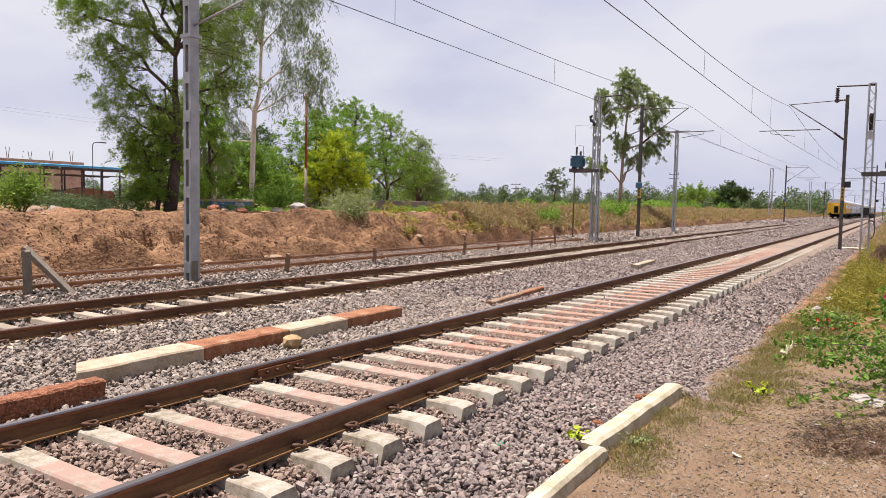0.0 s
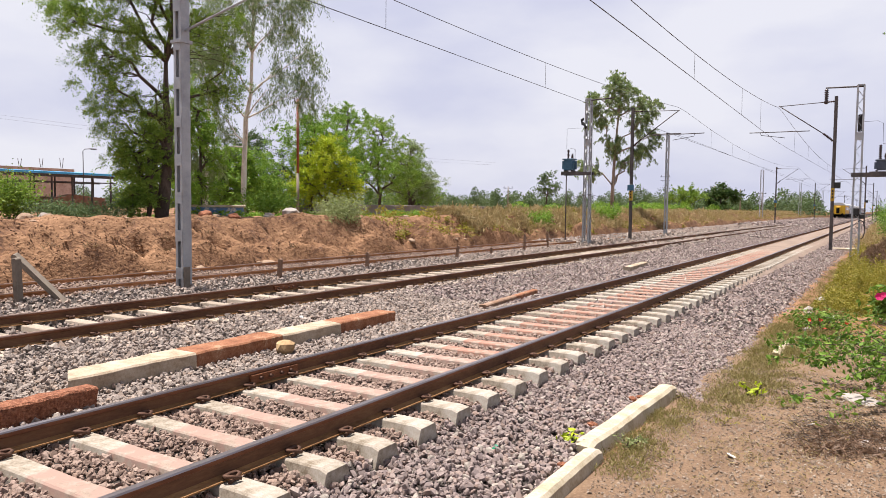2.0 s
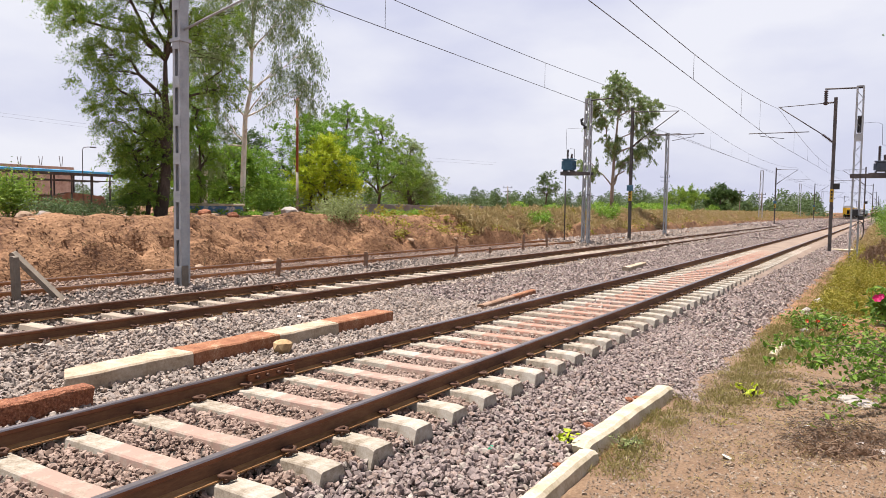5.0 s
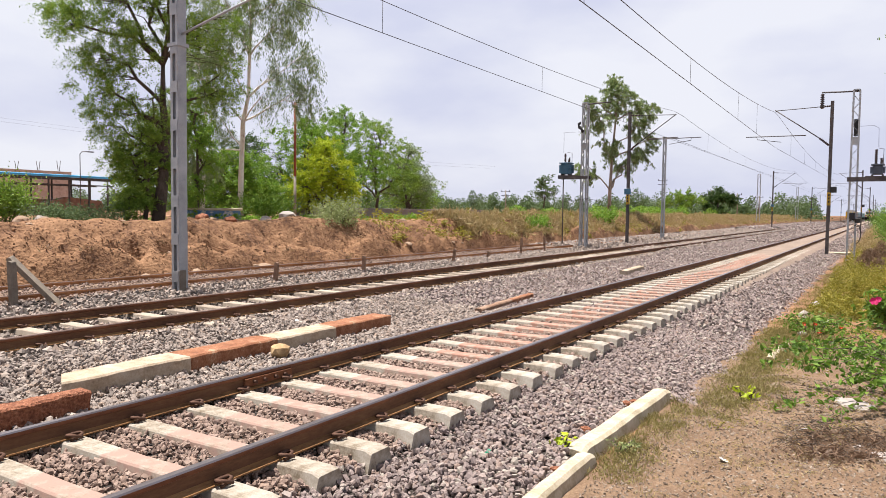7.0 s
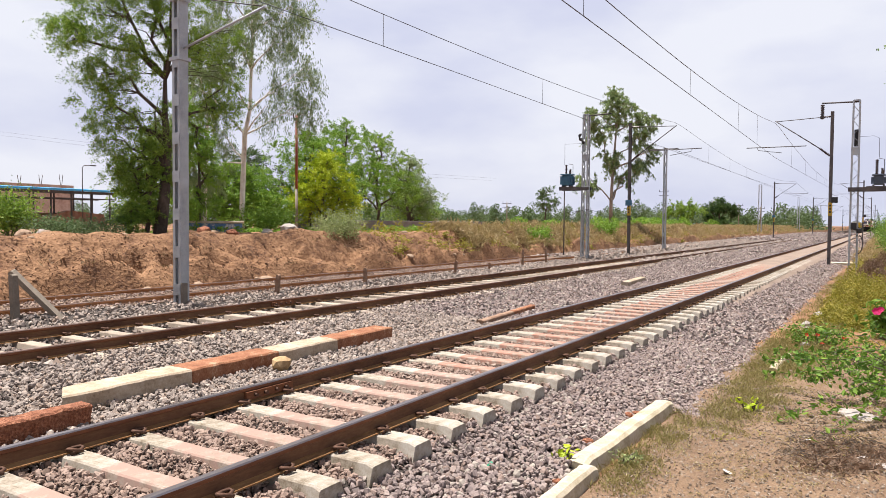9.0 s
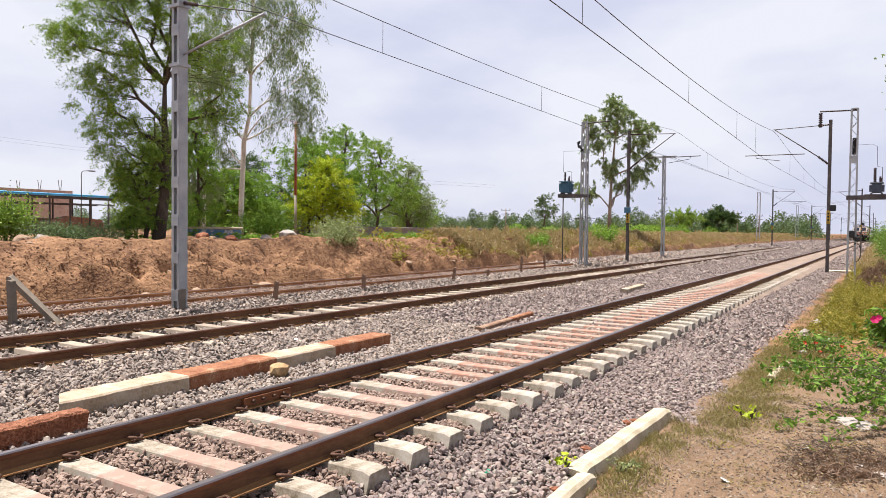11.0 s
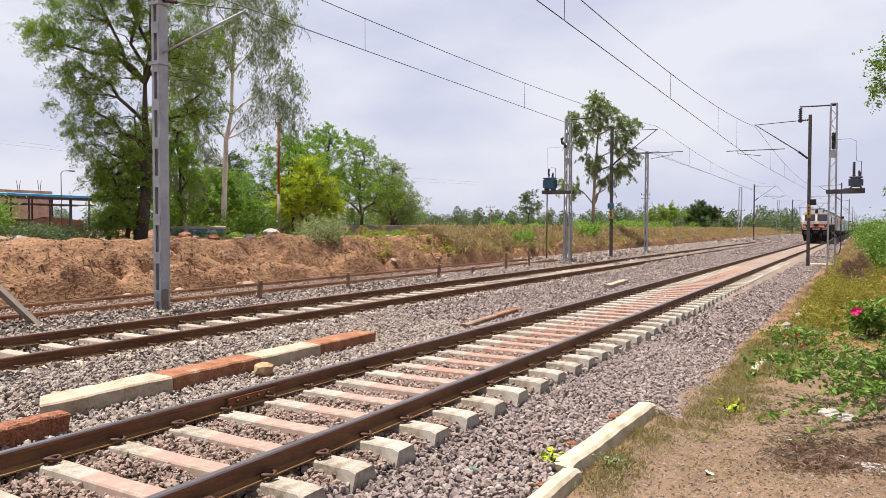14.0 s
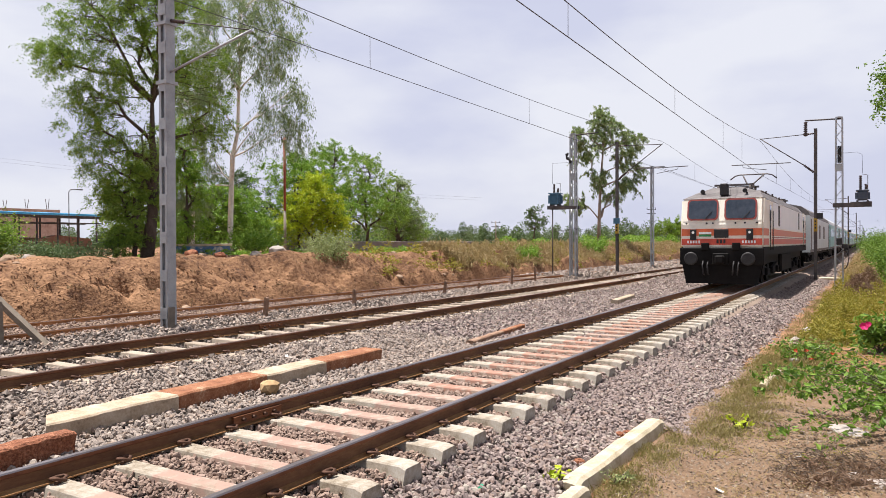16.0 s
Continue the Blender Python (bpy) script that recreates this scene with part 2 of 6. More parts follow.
def bar(bm, a, b, w, d=None, up=(0, 0, 1)):
    """A straight bar of square section from a to b."""
    a, b = Vector(a), Vector(b)
    d = w if d is None else d
    t = (b - a).normalized()
    u = Vector(up)
    if abs(t.dot(u)) > 0.95:
        u = Vector((0, 1, 0))
    s = t.cross(u).normalized()
    v = s.cross(t)
    ring = [[bm.verts.new(p + s * w / 2 * i + v * d / 2 * j) for i, j in ((-1, -1), (1, -1), (1, 1), (-1, 1))] for p in (a, b)]
    for k in range(4):
        bm.faces.new((ring[0][k], ring[0][(k + 1) % 4], ring[1][(k + 1) % 4], ring[1][k]))
    bm.faces.new(ring[0][::-1])
    bm.faces.new(ring[1])
    return bm


def tube(bm, pts, radii, sides=8, cap=True):
    """A tube through points, with a radius at each."""
    pts = [Vector(p) for p in pts]
    if not hasattr(radii, "__len__"):
        radii = [radii] * len(pts)
    rings, side = [], None
    for i, p in enumerate(pts):
        t = (pts[min(i + 1, len(pts) - 1)] - pts[max(i - 1, 0)]).normalized()
        if side is None:
            side = t.orthogonal().normalized()
        side = (side - t * side.dot(t)).normalized()
        w = t.cross(side)
        rings.append([bm.verts.new(p + (side * math.cos(k * math.tau / sides) + w * math.sin(k * math.tau / sides)) * radii[i]) for k in range(sides)])
    for r0, r1 in zip(rings, rings[1:]):
        for k in range(sides):
            f = bm.faces.new((r0[k], r0[(k + 1) % sides], r1[(k + 1) % sides], r1[k]))
            f.smooth = True
    if cap and sides > 2:
        bm.faces.new(rings[0][::-1])
        bm.faces.new(rings[-1])
    return bm


def prism(bm, outline, axis, lo, hi):
    """Extrude a closed outline (pairs) along an axis from lo to hi."""
    def at(p, h):
        return {"X": (h, p[0], p[1]), "Y": (p[0], h, p[1]), "Z": (p[0], p[1], h)}[axis]
    a = [bm.verts.new(at(p, lo)) for p in outline]
    b = [bm.verts.new(at(p, hi)) for p in outline]
    n = len(outline)
    for k in range(n):
        bm.faces.new((a[k], a[(k + 1) % n], b[(k + 1) % n], b[k]))
    bm.faces.new(a[::-1])
    bm.faces.new(b)
    return bm


def rough_up(bm, amount, scale, seed=0):
    for v in bm.verts:
        v.co += noise.noise_vector(v.co * scale + Vector((seed * 3.7, seed, 0))) * amount
    return bm


# ---------------------------------------------------------------- lie of the land (x across the line, y along it)
TRACKS = {"near": -4.70, "middle": -10.45, "far": -14.95}
GAUGE = 1.743                      # between the middles of the rail heads


def fbm(x, y, z=0.0, h=1.0, octaves=4):
    return noise.fractal(Vector((x, y, z)), h, 2.0, octaves)


def lerp_table(table, x):
    return float(np.interp(x, [p[0] for p in table], [p[1] for p in table]))


BED_TABLE = [(-17.4, -0.42), (-16.6, -0.20), (-16.2, -0.13), (-13.7, -0.13), (-12.8, -0.24), (-12.0, -0.215), (-11.5, -0.215), (-11.2, -0.27), (-9.7, -0.27), (-9.4, -0.215), (-9.0, -0.215), (-8.3, -0.25), (-7.7, -0.29), (-6.7, -0.295), (-6.2, -0.235), (-6.0, -0.215), (-5.75, -0.22), (-5.5, -0.245),
             (-3.85, -0.25), (-3.42, -0.29), (-3.3, -0.36), (-2.9, -0.355), (-2.3, -0.405), (-2.1, -0.44), (-1.6, -0.54)]


def bed_z(x, y):
    return lerp_table(BED_TABLE, x) + 0.025 * fbm(x * 0.9, y * 0.9, 5.0) - (0.2 if x > -2.16 and y < 8.3 else 0.0)


HOLLOWS = [(-18.25, 12.55, 0.42, 0.9), (-18.2, 14.04, 0.3, 0.6), (-18.0, 15.57, 0.5, 0.5), (-17.6, 9.75, 0.6, 0.4), (-17.6, 10.61, 0.5, 0.4), (-18.0, 17.12, 0.45, 0.5), (-18.8, 15.24, 0.25, 0.5), (-18.8, 16.99, 0.25, 0.5)]      # washed-out hollows in the bank: x, y, radius, depth


def land_z(x, y):
    """Soil under everything: path on this side, bank and plateau beyond the third track."""
    if x > -17.0:
        z = lerp_table([(-17.0, -0.5), (-16.0, -0.6), (-2.4, -0.7), (-2.2, -0.52), (-2.05, -0.475), (-1.9, -0.465), (-0.6, -0.45), (2.0, -0.35), (8.0, -0.1), (40, 0.3), (3000, 0.3)], x)
        return z + (0.03 * fbm(x * 1.3, y * 1.3) if x > -2.0 else 0.0)
    crest = 1.28 + 0.22 * fbm(y * 0.13, 7.0, 3.0) + 0.12 * fbm(y * 0.55, 2.0, 1.0)
    foot = -17.35 + 0.35 * fbm(y * 0.25, 1.0, 9.0)
    edge = foot - 2.0 - 0.5 * fbm(y * 0.35, 4.0, 2.0)
    if x > foot:
        return -0.42
    u = min(1.0, (foot - x) / (foot - edge))
    ledge = 0.5 + 0.35 * fbm(y * 0.22, 3.0, 6.0)
    s = min(1.0, (u / 0.24)) ** 0.75 * ledge + max(0.0, (u - 0.5) / 0.5) ** 0.8 * (1 - ledge)
    z = -0.42 + (crest + 0.42) * s
    rough_band = math.sin(min(u, 1.0) * math.pi) if u < 1 else 0.0
    z += (0.08 + 0.17 * rough_band) * fbm(x * 1.1, y * 0.8, 2.0, 0.7, 4)
    cut = abs(fbm(x * 1.6, y * 1.1, 14.0, 0.8, 3))              # ragged gullies and crumbled lumps
    z += rough_band * (0.26 * cut - 0.12) + (0.03 + 0.09 * rough_band) * fbm(x * 1.9, y * 1.9, 4.0, 0.6, 3)
    z += 0.16 * max(0.0, fbm(y * 0.33, x * 0.9, 31.0)) if 0.75 < u else 0.0
    hollow = fbm(x * 0.45, y * 0.6, 21.0)
    if hollow > 0.25:
        z -= rough_band * 0.45 * (hollow - 0.25)
    for hx, hy, hr, hd in HOLLOWS:
        q = ((x - hx) / (hr * 1.0)) ** 2 + ((y - hy) / (hr * 1.35)) ** 2
        if q < 1:
            z -= hd * 0.8 * (1 - q)
    if x < edge:
        d = edge - x
        z += (1.12 - crest) * min(1.0, d / 3.0) + 0.1 * fbm(x * 0.3, y * 0.3, 8.0) * min(1.0, d)
        if d > 40:
            z += -0.2 * min(1, (d - 40) / 100)
    return z


def sheet(name, xs, ys, height, mat, label, kind="structure", category="ground"):
    verts = [(x, y, height(x, y)) for y in ys for x in xs]
    nx = len(xs)
    faces = [(j * nx + i, j * nx + i + 1, (j + 1) * nx + i + 1, (j + 1) * nx + i) for j in range(len(ys) - 1) for i in range(nx - 1)]
    ob = new(name, mesh_from(name, verts, faces, [mat], smooth=True))
    return tagged(ob, label, category, kind=kind)


def steps(*runs):
    out = []
    for lo, hi, step in runs:
        n = max(1, round((hi - lo) / step))
        out += [lo + (hi - lo) * k / n for k in range(n)]
    return out + [runs[-1][1]]


GX = steps((-3500, -600, 600), (-600, -100, 60), (-100, -40, 8), (-40, -22, 1.0), (-22, -17, 0.09), (-17, -2.6, 4.8), (-2.6, 1.0, 0.15), (1.0, 9, 1.0), (9, 60, 12), (60, 3500, 800))
GY = steps((-400, -20, 60), (-20, 4, 3), (4, 30, 0.13), (30, 44, 0.25), (44, 90, 0.7), (90, 200, 3), (200, 500, 20), (500, 4500, 400))
def ground_z(x, y):
    return land_z(x, y) - (0.06 if -1.95 < x < 5.2 and -4.5 < y < 13.2 else 0.0)


sheet("ground", GX, GY, ground_z, M_SOIL, "bare reddish-brown earth with a cut bank and flat land behind it")
BX = steps((-17.4, -16.6, 0.2), (-16.6, -11.6, 0.5), (-11.6, -6.5, 0.3), (-6.5, -1.6, 0.12))
BY = steps((-12, 2, 1), (2, 26, 0.2), (26, 80, 1.2), (80, 1200, 60))
sheet("ballast_bed", BX, BY, bed_z, M_BED_SHADE, "ballast bed under the three tracks, near-black as painted shade between stones", category="ballast")


def stones(name, x0, x1, y0, y1, per_m2, size, mat, label, keep=lambda x, y: True, round_stones=True, seed=1, lift=0.0, height=None, category="ballast", pile=0.75):
    """Loose crushed stones over a stretch of the bed, joined into one mesh."""
    rng = np.random.default_rng(seed)
    n = int((x1 - x0) * (y1 - y0) * per_m2)
    px, py = rng.uniform(x0, x1, n), rng.uniform(y0, y1, n)
    ok = np.array([keep(a, b) for a, b in zip(px, py)])
    px, py = px[ok], py[ok]
    n = len(px)
    height = height or bed_z
    pz = np.array([height(a, b) for a, b in zip(px, py)]) + lift
    if round_stones:
        # crushed stone: cube corners with lifted face centres
        corner = [(x, y, z) for x in (-1, 1) for y in (-1, 1) for z in (-1, 1)]
        centre = [(1, 0, 0), (-1, 0, 0), (0, 1, 0), (0, -1, 0), (0, 0, 1), (0, 0, -1)]
        base = np.array([[c * 0.64 for c in p] for p in corner] + [[c * 0.95 for c in p] for p in centre])
        loops = ((4, 6, 7, 5), (0, 1, 3, 2), (2, 3, 7, 6), (0, 4, 5, 1), (1, 5, 7, 3), (0, 2, 6, 4))
        tri = np.array([(q[i], q[(i + 1) % 4], 8 + f) for f, q in enumerate(loops) for i in range(4)])
    else:
        base = np.array([(1, 0, 0), (-1, 0, 0), (0, 1, 0), (0, -1, 0), (0, 0, 1), (0, 0, -1)], float)
        tri = np.array([(0, 2, 4), (2, 1, 4), (1, 3, 4), (3, 0, 4), (2, 0, 5), (1, 2, 5), (3, 1, 5), (0, 3, 5)])
    k = len(base)
    rough = 0.85 if round_stones else 1.0
    v = base[None] * (1 + rng.uniform(-0.34, 0.24, (n, k, 1)) * rough) + rng.uniform(-0.21, 0.21, (n, k, 3)) * rough
    v = v * (size / 2 * rng.uniform(0.55, 1.5, (n, 1, 1))) * rng.uniform(0.5, 1.35, (n, 1, 3))
    q = rng.normal(size=(n, 4))
    q /= np.linalg.norm(q, axis=1)[:, None]
    a, b, c, d = q.T
    rot = np.stack([np.stack([1 - 2 * (c * c + d * d), 2 * (b * c - a * d), 2 * (b * d + a * c)], -1), np.stack([2 * (b * c + a * d), 1 - 2 * (b * b + d * d), 2 * (c * d - a * b)], -1),
                    np.stack([2 * (b * d - a * c), 2 * (c * d + a * b), 1 - 2 * (b * b + c * c)], -1)], 1)
    v = np.einsum("nij,nkj->nki", rot, v)
    v += np.stack([px, py, pz + size * rng.uniform(-0.1, pile, n)], -1)[:, None]
    f = (tri[None] + (np.arange(n) * k)[:, None, None]).reshape(-1, 3)
    return tagged(new(name, mesh_from(name, v.reshape(-1, 3), f, [mat])), label, category, kind="stuff")


SLEEPER_STEP, SLEEPER_FIRST = 0.609, 3.91
MIDDLE_STEP, MIDDLE_FIRST = 0.675, 5.30
SLEEPER_SLOTS = [SLEEPER_FIRST + SLEEPER_STEP * k for k in range(-20, 66)]


def clear_of_sleeper(x, y, track="near"):
    if abs(x - TRACKS[track]) > 1.36:
        return True
    step, first = (MIDDLE_STEP, MIDDLE_FIRST) if track == "middle" else (SLEEPER_STEP, SLEEPER_FIRST)
    k = (y - first) / step
    return abs(k - round(k)) * step > 0.125


def middle_crib(x, y):
    return abs(x - TRACKS["middle"]) > 0.95 or clear_of_sleeper(x, y, "middle")


def near_crib(x, y):
    return x < -5.65 or clear_of_sleeper(x, y)


def shoulder(x, y):
    return clear_of_sleeper(x, y) and not (x > (-2.13 if y < 5.75 else -2.27) and y < 8.35)


stones("ballast_stones", -3.42, -1.7, 2.4, 13, 1150, 0.044, M_STONE, "loose purple-grey crushed ballast stones on the shoulder", shoulder, seed=2, pile=1.0)
stones("ballast_stones", -6.1, -3.4, 1.2, 13, 1000, 0.040, M_STONE_BROWN, "dusty brown ballast stones lying between the sleepers", near_crib, seed=3, lift=0.012)
stones("ballast_stones", -9.1, -6.1, 3.0, 13, 640, 0.048, M_STONE_PALE, "pale grey crushed ballast stones between two tracks", middle_crib, seed=4, pile=1.0)
stones("ballast_stones", -9.1, -1.75, -8, 2.4, 110, 0.085, M_STONE, "purple-grey ballast stones back along the line", clear_of_sleeper, seed=10, round_stones=False, pile=0.4)
stones("ballast_stones", -16.7, -9.1, -8, 4.5, 70, 0.10, M_STONE_PALE, "dusty ballast stones back along the far tracks", middle_crib, seed=11, round_stones=False, pile=0.3)
stones("ballast_stones", -12.2, -9.1, 4, 22, 260, 0.072, M_STONE_PALE, "dusty ballast stones of the middle track", middle_crib, seed=5, round_stones=False)
stones("ballast_stones", -13.7, -11.9, 5, 34, 190, 0.08, M_STONE_PALE, "pale ballast stones beside the middle track", seed=6, round_stones=False)
stones("ballast_stones", -16.7, -13.7, 6, 34, 150, 0.055, M_STONE_BROWN, "dusty brown ballast stones around the third track", seed=9, round_stones=False, lift=0.03, pile=0.35)
stones("ballast_stones", -9.1, -1.7, 13, 34, 270, 0.080, M_STONE, "purple-grey ballast stones further along the line", clear_of_sleeper, seed=7, pile=0.4, lift=0.0, round_stones=False)
stones("ballast_stones", -9.4, -1.7, 34, 56, 120, 0.10, M_STONE, "purple-grey ballast stones well along the line", lambda x, y: abs(x + 4.7) > 1.4, seed=15, round_stones=False, pile=0.4)
stones("ballast_stones", -9.4, -1.7, 56, 95, 42, 0.16, M_STONE, "ballast stones far along the line", lambda x, y: abs(x + 4.7) > 1.4, seed=8, round_stones=False)

stones("ballast_stones", -13.7, -9.1, 22, 40, 130, 0.075, M_STONE_PALE, "dusty ballast stones further along the middle track", middle_crib, seed=12, round_stones=False)
stones("ballast_stones", -17.0, -9.1, 36, 100, 44, 0.15, M_STONE_PALE, "far ballast stones of the middle and third tracks", seed=13, round_stones=False)
stones("ballast_stones", -17.0, -1.8, 95, 210, 5, 0.3, M_STONE, "ballast stones in the far distance", lambda x, y: abs(x + 4.7) > 1.4, seed=14, round_stones=False)

# ---------------------------------------------------------------- rails, sleepers, clips
RAIL_PROFILE = [(0.0335, -0.012), (0.026, 0.0), (-0.026, 0.0), (-0.0335, -0.012), (-0.0335, -0.040), (-0.010, -0.052), (-0.009, -0.135), (-0.030, -0.147), (-0.072, -0.155),
                (-0.072, -0.166), (0.072, -0.166), (0.072, -0.155), (0.030, -0.147), (0.009, -0.135), (0.010, -0.052), (0.0335, -0.040)]


def rail(name, x, y0, y1, top, parent, z=0.0, side=None):
    n = len(RAIL_PROFILE)
    ys = steps((y0, 60, 6), (60, y1, 80)) if y1 > 60 else steps((y0, y1, 6))
    verts = [(p[0], y, p[1]) for y in ys for p in RAIL_PROFILE]
    faces, idx = [], []
    for j in range(len(ys) - 1):
        for k in range(n):
            faces.append((j * n + k, j * n + (k + 1) % n, (j + 1) * n + (k + 1) % n, (j + 1) * n + k))
            idx.append(1 if k in (0, 1, 2) else (2 if k in (7, 8, 9, 10, 11, 12) else (3 if k in (5, 6, 13) else 0)))
    ob = part(name, mesh_from(name, verts, faces, [side or M_RAIL, top, M_RAIL_FOOT, side or M_RAIL_WEB], idx), None, parent, m=pose(x, 0, z))
    return ob


def sleeper_mesh(name, mat, slope=0.0):
    """Prestressed concrete sleeper: wedge section, deeper under the rails."""
    st = [(-1.375, -0.190, 0.120), (-1.30, -0.172, 0.108), (-0.6, -0.168, 0.100), (0.0, -0.174, 0.094), (0.6, -0.168, 0.100), (1.30, -0.172, 0.108), (1.375, -0.190, 0.120)]
    verts, faces = [], []
    for x, top, half in st:
        verts += [(x, -half - 0.055, -0.37), (x, -half, top - 0.012), (x, -half + 0.015, top), (x, half - 0.015, top), (x, half, top - 0.012), (x, half + 0.055, -0.37)]
    for j in range(len(st) - 1):
        for k in range(5):
            faces.append((j * 6 + k, (j + 1) * 6 + k, (j + 1) * 6 + k + 1, j * 6 + k + 1))
    me = bpy.data.meshes.new(name)
    me.from_pydata(verts, [], faces + [(0, 1, 2, 3, 4, 5), tuple(reversed(range(36, 42)))])
    me.materials.append(mat)
    me.update()
    return me


def clip_mesh():
    """Bent spring clip on the rail foot."""
    bm = bmesh.new()
    tube(bm, [(0.115, -0.055, -0.160), (0.100, 0.02, -0.150), (0.085, 0.065, -0.135), (0.058, 0.055, -0.128), (0.055, 0.0, -0.126), (0.062, -0.055, -0.128), (0.090, -0.075, -0.118), (0.125, -0.045, -0.122), (0.135, 0.03, -0.150)],
         0.015, 5)
    me = bpy.data.meshes.new("clip")
    bm.to_mesh(me)
    bm.free()
    me.materials.append(M_CLIP)
    return me


CLIP = clip_mesh()


def track(which, label, top, y_far=1200, side=None):
    ob = thing("railway_track", label, "track", pose(TRACKS[which], 0, 0), kind="structure")
    for s in (-1, 1):
        rail("rail", s * GAUGE / 2, -12, y_far, top, ob, side=side)
    return ob


track_near = track("near", "broad-gauge railway track with brown rails on concrete sleepers", M_RAIL_TOP)
track_middle = track("middle", "second railway track with rusty brown rails", M_RAIL_TOP_RUST)
track_far = track("far", "rusty third railway track at the foot of the bank", M_RAIL_TOP_RUST, side=M_RAIL_RUST)


def lay_sleepers(parent, mesh_of, slots, clips_to):
    rnd = random.Random(11)
    for y in slots:
        s = part("sleeper", mesh_of(y), None, parent, m=pose(rnd.uniform(-0.015, 0.015), y + rnd.uniform(-0.012, 0.012), 0, 0, 0, rnd.uniform(-0.5, 0.5)))
        if y < clips_to:
            for side in (-1, 1):
                for out in (-1, 1):
                    part("clip", CLIP, None, s, m=pose(side * GAUGE / 2, 0, 0, 0, 0, 0 if out > 0 else 180))


S_PINK, S_RED, S_OLD = sleeper_mesh("sleeper", M_SLEEPER), sleeper_mesh("sleeper", M_SLEEPER_RED), sleeper_mesh("sleeper", M_SLEEPER_OLD)
lay_sleepers(track_near, lambda y: S_RED if y > 7.8 and random.random() < 0.9 else S_PINK, SLEEPER_SLOTS, 24)
lay_sleepers(track_middle, lambda y: S_OLD, [MIDDLE_FIRST + MIDDLE_STEP * k for k in range(-22, 82)], 26)

for k in range(38):
    for side, out in itertools.product((-1, 1), (-1, 1)):
        part("clip", CLIP, None, track_far, m=pose(side * GAUGE / 2, 5.6 + 0.66 * k, 0.03, 0, 0, 0 if out > 0 else 180))

# sandy fill that hides the sleepers of the near track further on
M_SAND = material("packed_sand_fill", [(0.161, 0.119, 0.091), (0.216, 0.161, 0.125), (0.265, 0.203, 0.160)], 1.5, 30, bump=0.6, bump_dist=0.02, stretch=(1, 0.4, 1))
M_DUST = material("dusty_tan_silt", [(0.109, 0.070, 0.045), (0.175, 0.118, 0.078), (0.229, 0.167, 0.117)], 1.8, 22, bump=0.8, bump_dist=0.03)
sheet("sand_fill", steps((-5.50, -3.90, 0.2)), steps((21.5, 60, 1.0), (60, 1200, 60)), lambda x, y: -0.160 + 0.010 * fbm(x * 2, y * 0.6) - max(0, 40 - y) * 0.0045, M_SAND, "flat sandy fill packed between the rails", category="fill")
sheet("sand_fill", steps((-3.74, -2.9, 0.12)), steps((20, 60, 1.0), (60, 1200, 60)), lambda x, y: -0.178 + 0.012 * fbm(x * 2, y * 0.6) - max(0, x + 3.32) * 0.62 - max(0, 38 - y) * 0.005, M_SAND, "sandy walkway along the outer rail", category="fill")


sheet("track_dust", steps((-17.3, -13.75, 0.25)), steps((-12, 4, 2), (4, 40, 0.4), (40, 100, 3), (100, 1200, 100)), lambda x, y: bed_z(x, y) + 0.02 + 0.015 * fbm(x * 2.3, y * 1.3, 17.0), M_DUST, "dusty tan earth silted around the third track", category="earth")


# ---------------------------------------------------------------- rail joints
def fishplate(parent, x, y):
    bm = bmesh.new()
    prism(bm, [(0.012, -0.138), (0.050, -0.132), (0.046, -0.095), (0.052, -0.052), (0.012, -0.048)], "Y", -0.34, 0.34)
    ob = part("fishplate", bm, M_RAIL, parent, "dark bolted fishplate at a rail joint", m=pose(x, y, 0))
    for k in (-0.22, -0.08, 0.08, 0.22):
        b2 = bmesh.new()
        tube(b2, [(0.04, k, -0.093), (0.085, k, -0.093)], 0.02, 6)
        part("bolt", b2, M_CLIP, ob)


fishplate(track_near, -GAUGE / 2, 5.5)
fishplate(track_middle, -GAUGE / 2, 11.6)

# ---------------------------------------------------------------- painted concrete units and kerbs beside the track
M_CREAM = material("cream_painted_concrete", [(0.203, 0.145, 0.091), (0.319, 0.249, 0.174), (0.413, 0.337, 0.251), (0.464, 0.393, 0.308)], 3.5, 40, bump=0.8, bump_dist=0.01)
M_BRICKRED = material("brick_red_painted_concrete", [(0.116, 0.048, 0.025), (0.219, 0.084, 0.040), (0.281, 0.128, 0.066), (0.390, 0.272, 0.177)], 5, 40, bump=0.8, bump_dist=0.012)
M_ROUGHRED = material("rough_red_stone", [(0.098, 0.031, 0.015), (0.256, 0.096, 0.049), (0.432, 0.207, 0.120)], 8, 42, bump=1.0, bump_dist=0.05, mix=0.65)
M_KERB = material("pale_yellow_kerb", [(0.276, 0.221, 0.132), (0.435, 0.373, 0.271), (0.542, 0.488, 0.394)], 4, 40, bump=0.6, bump_dist=0.01)


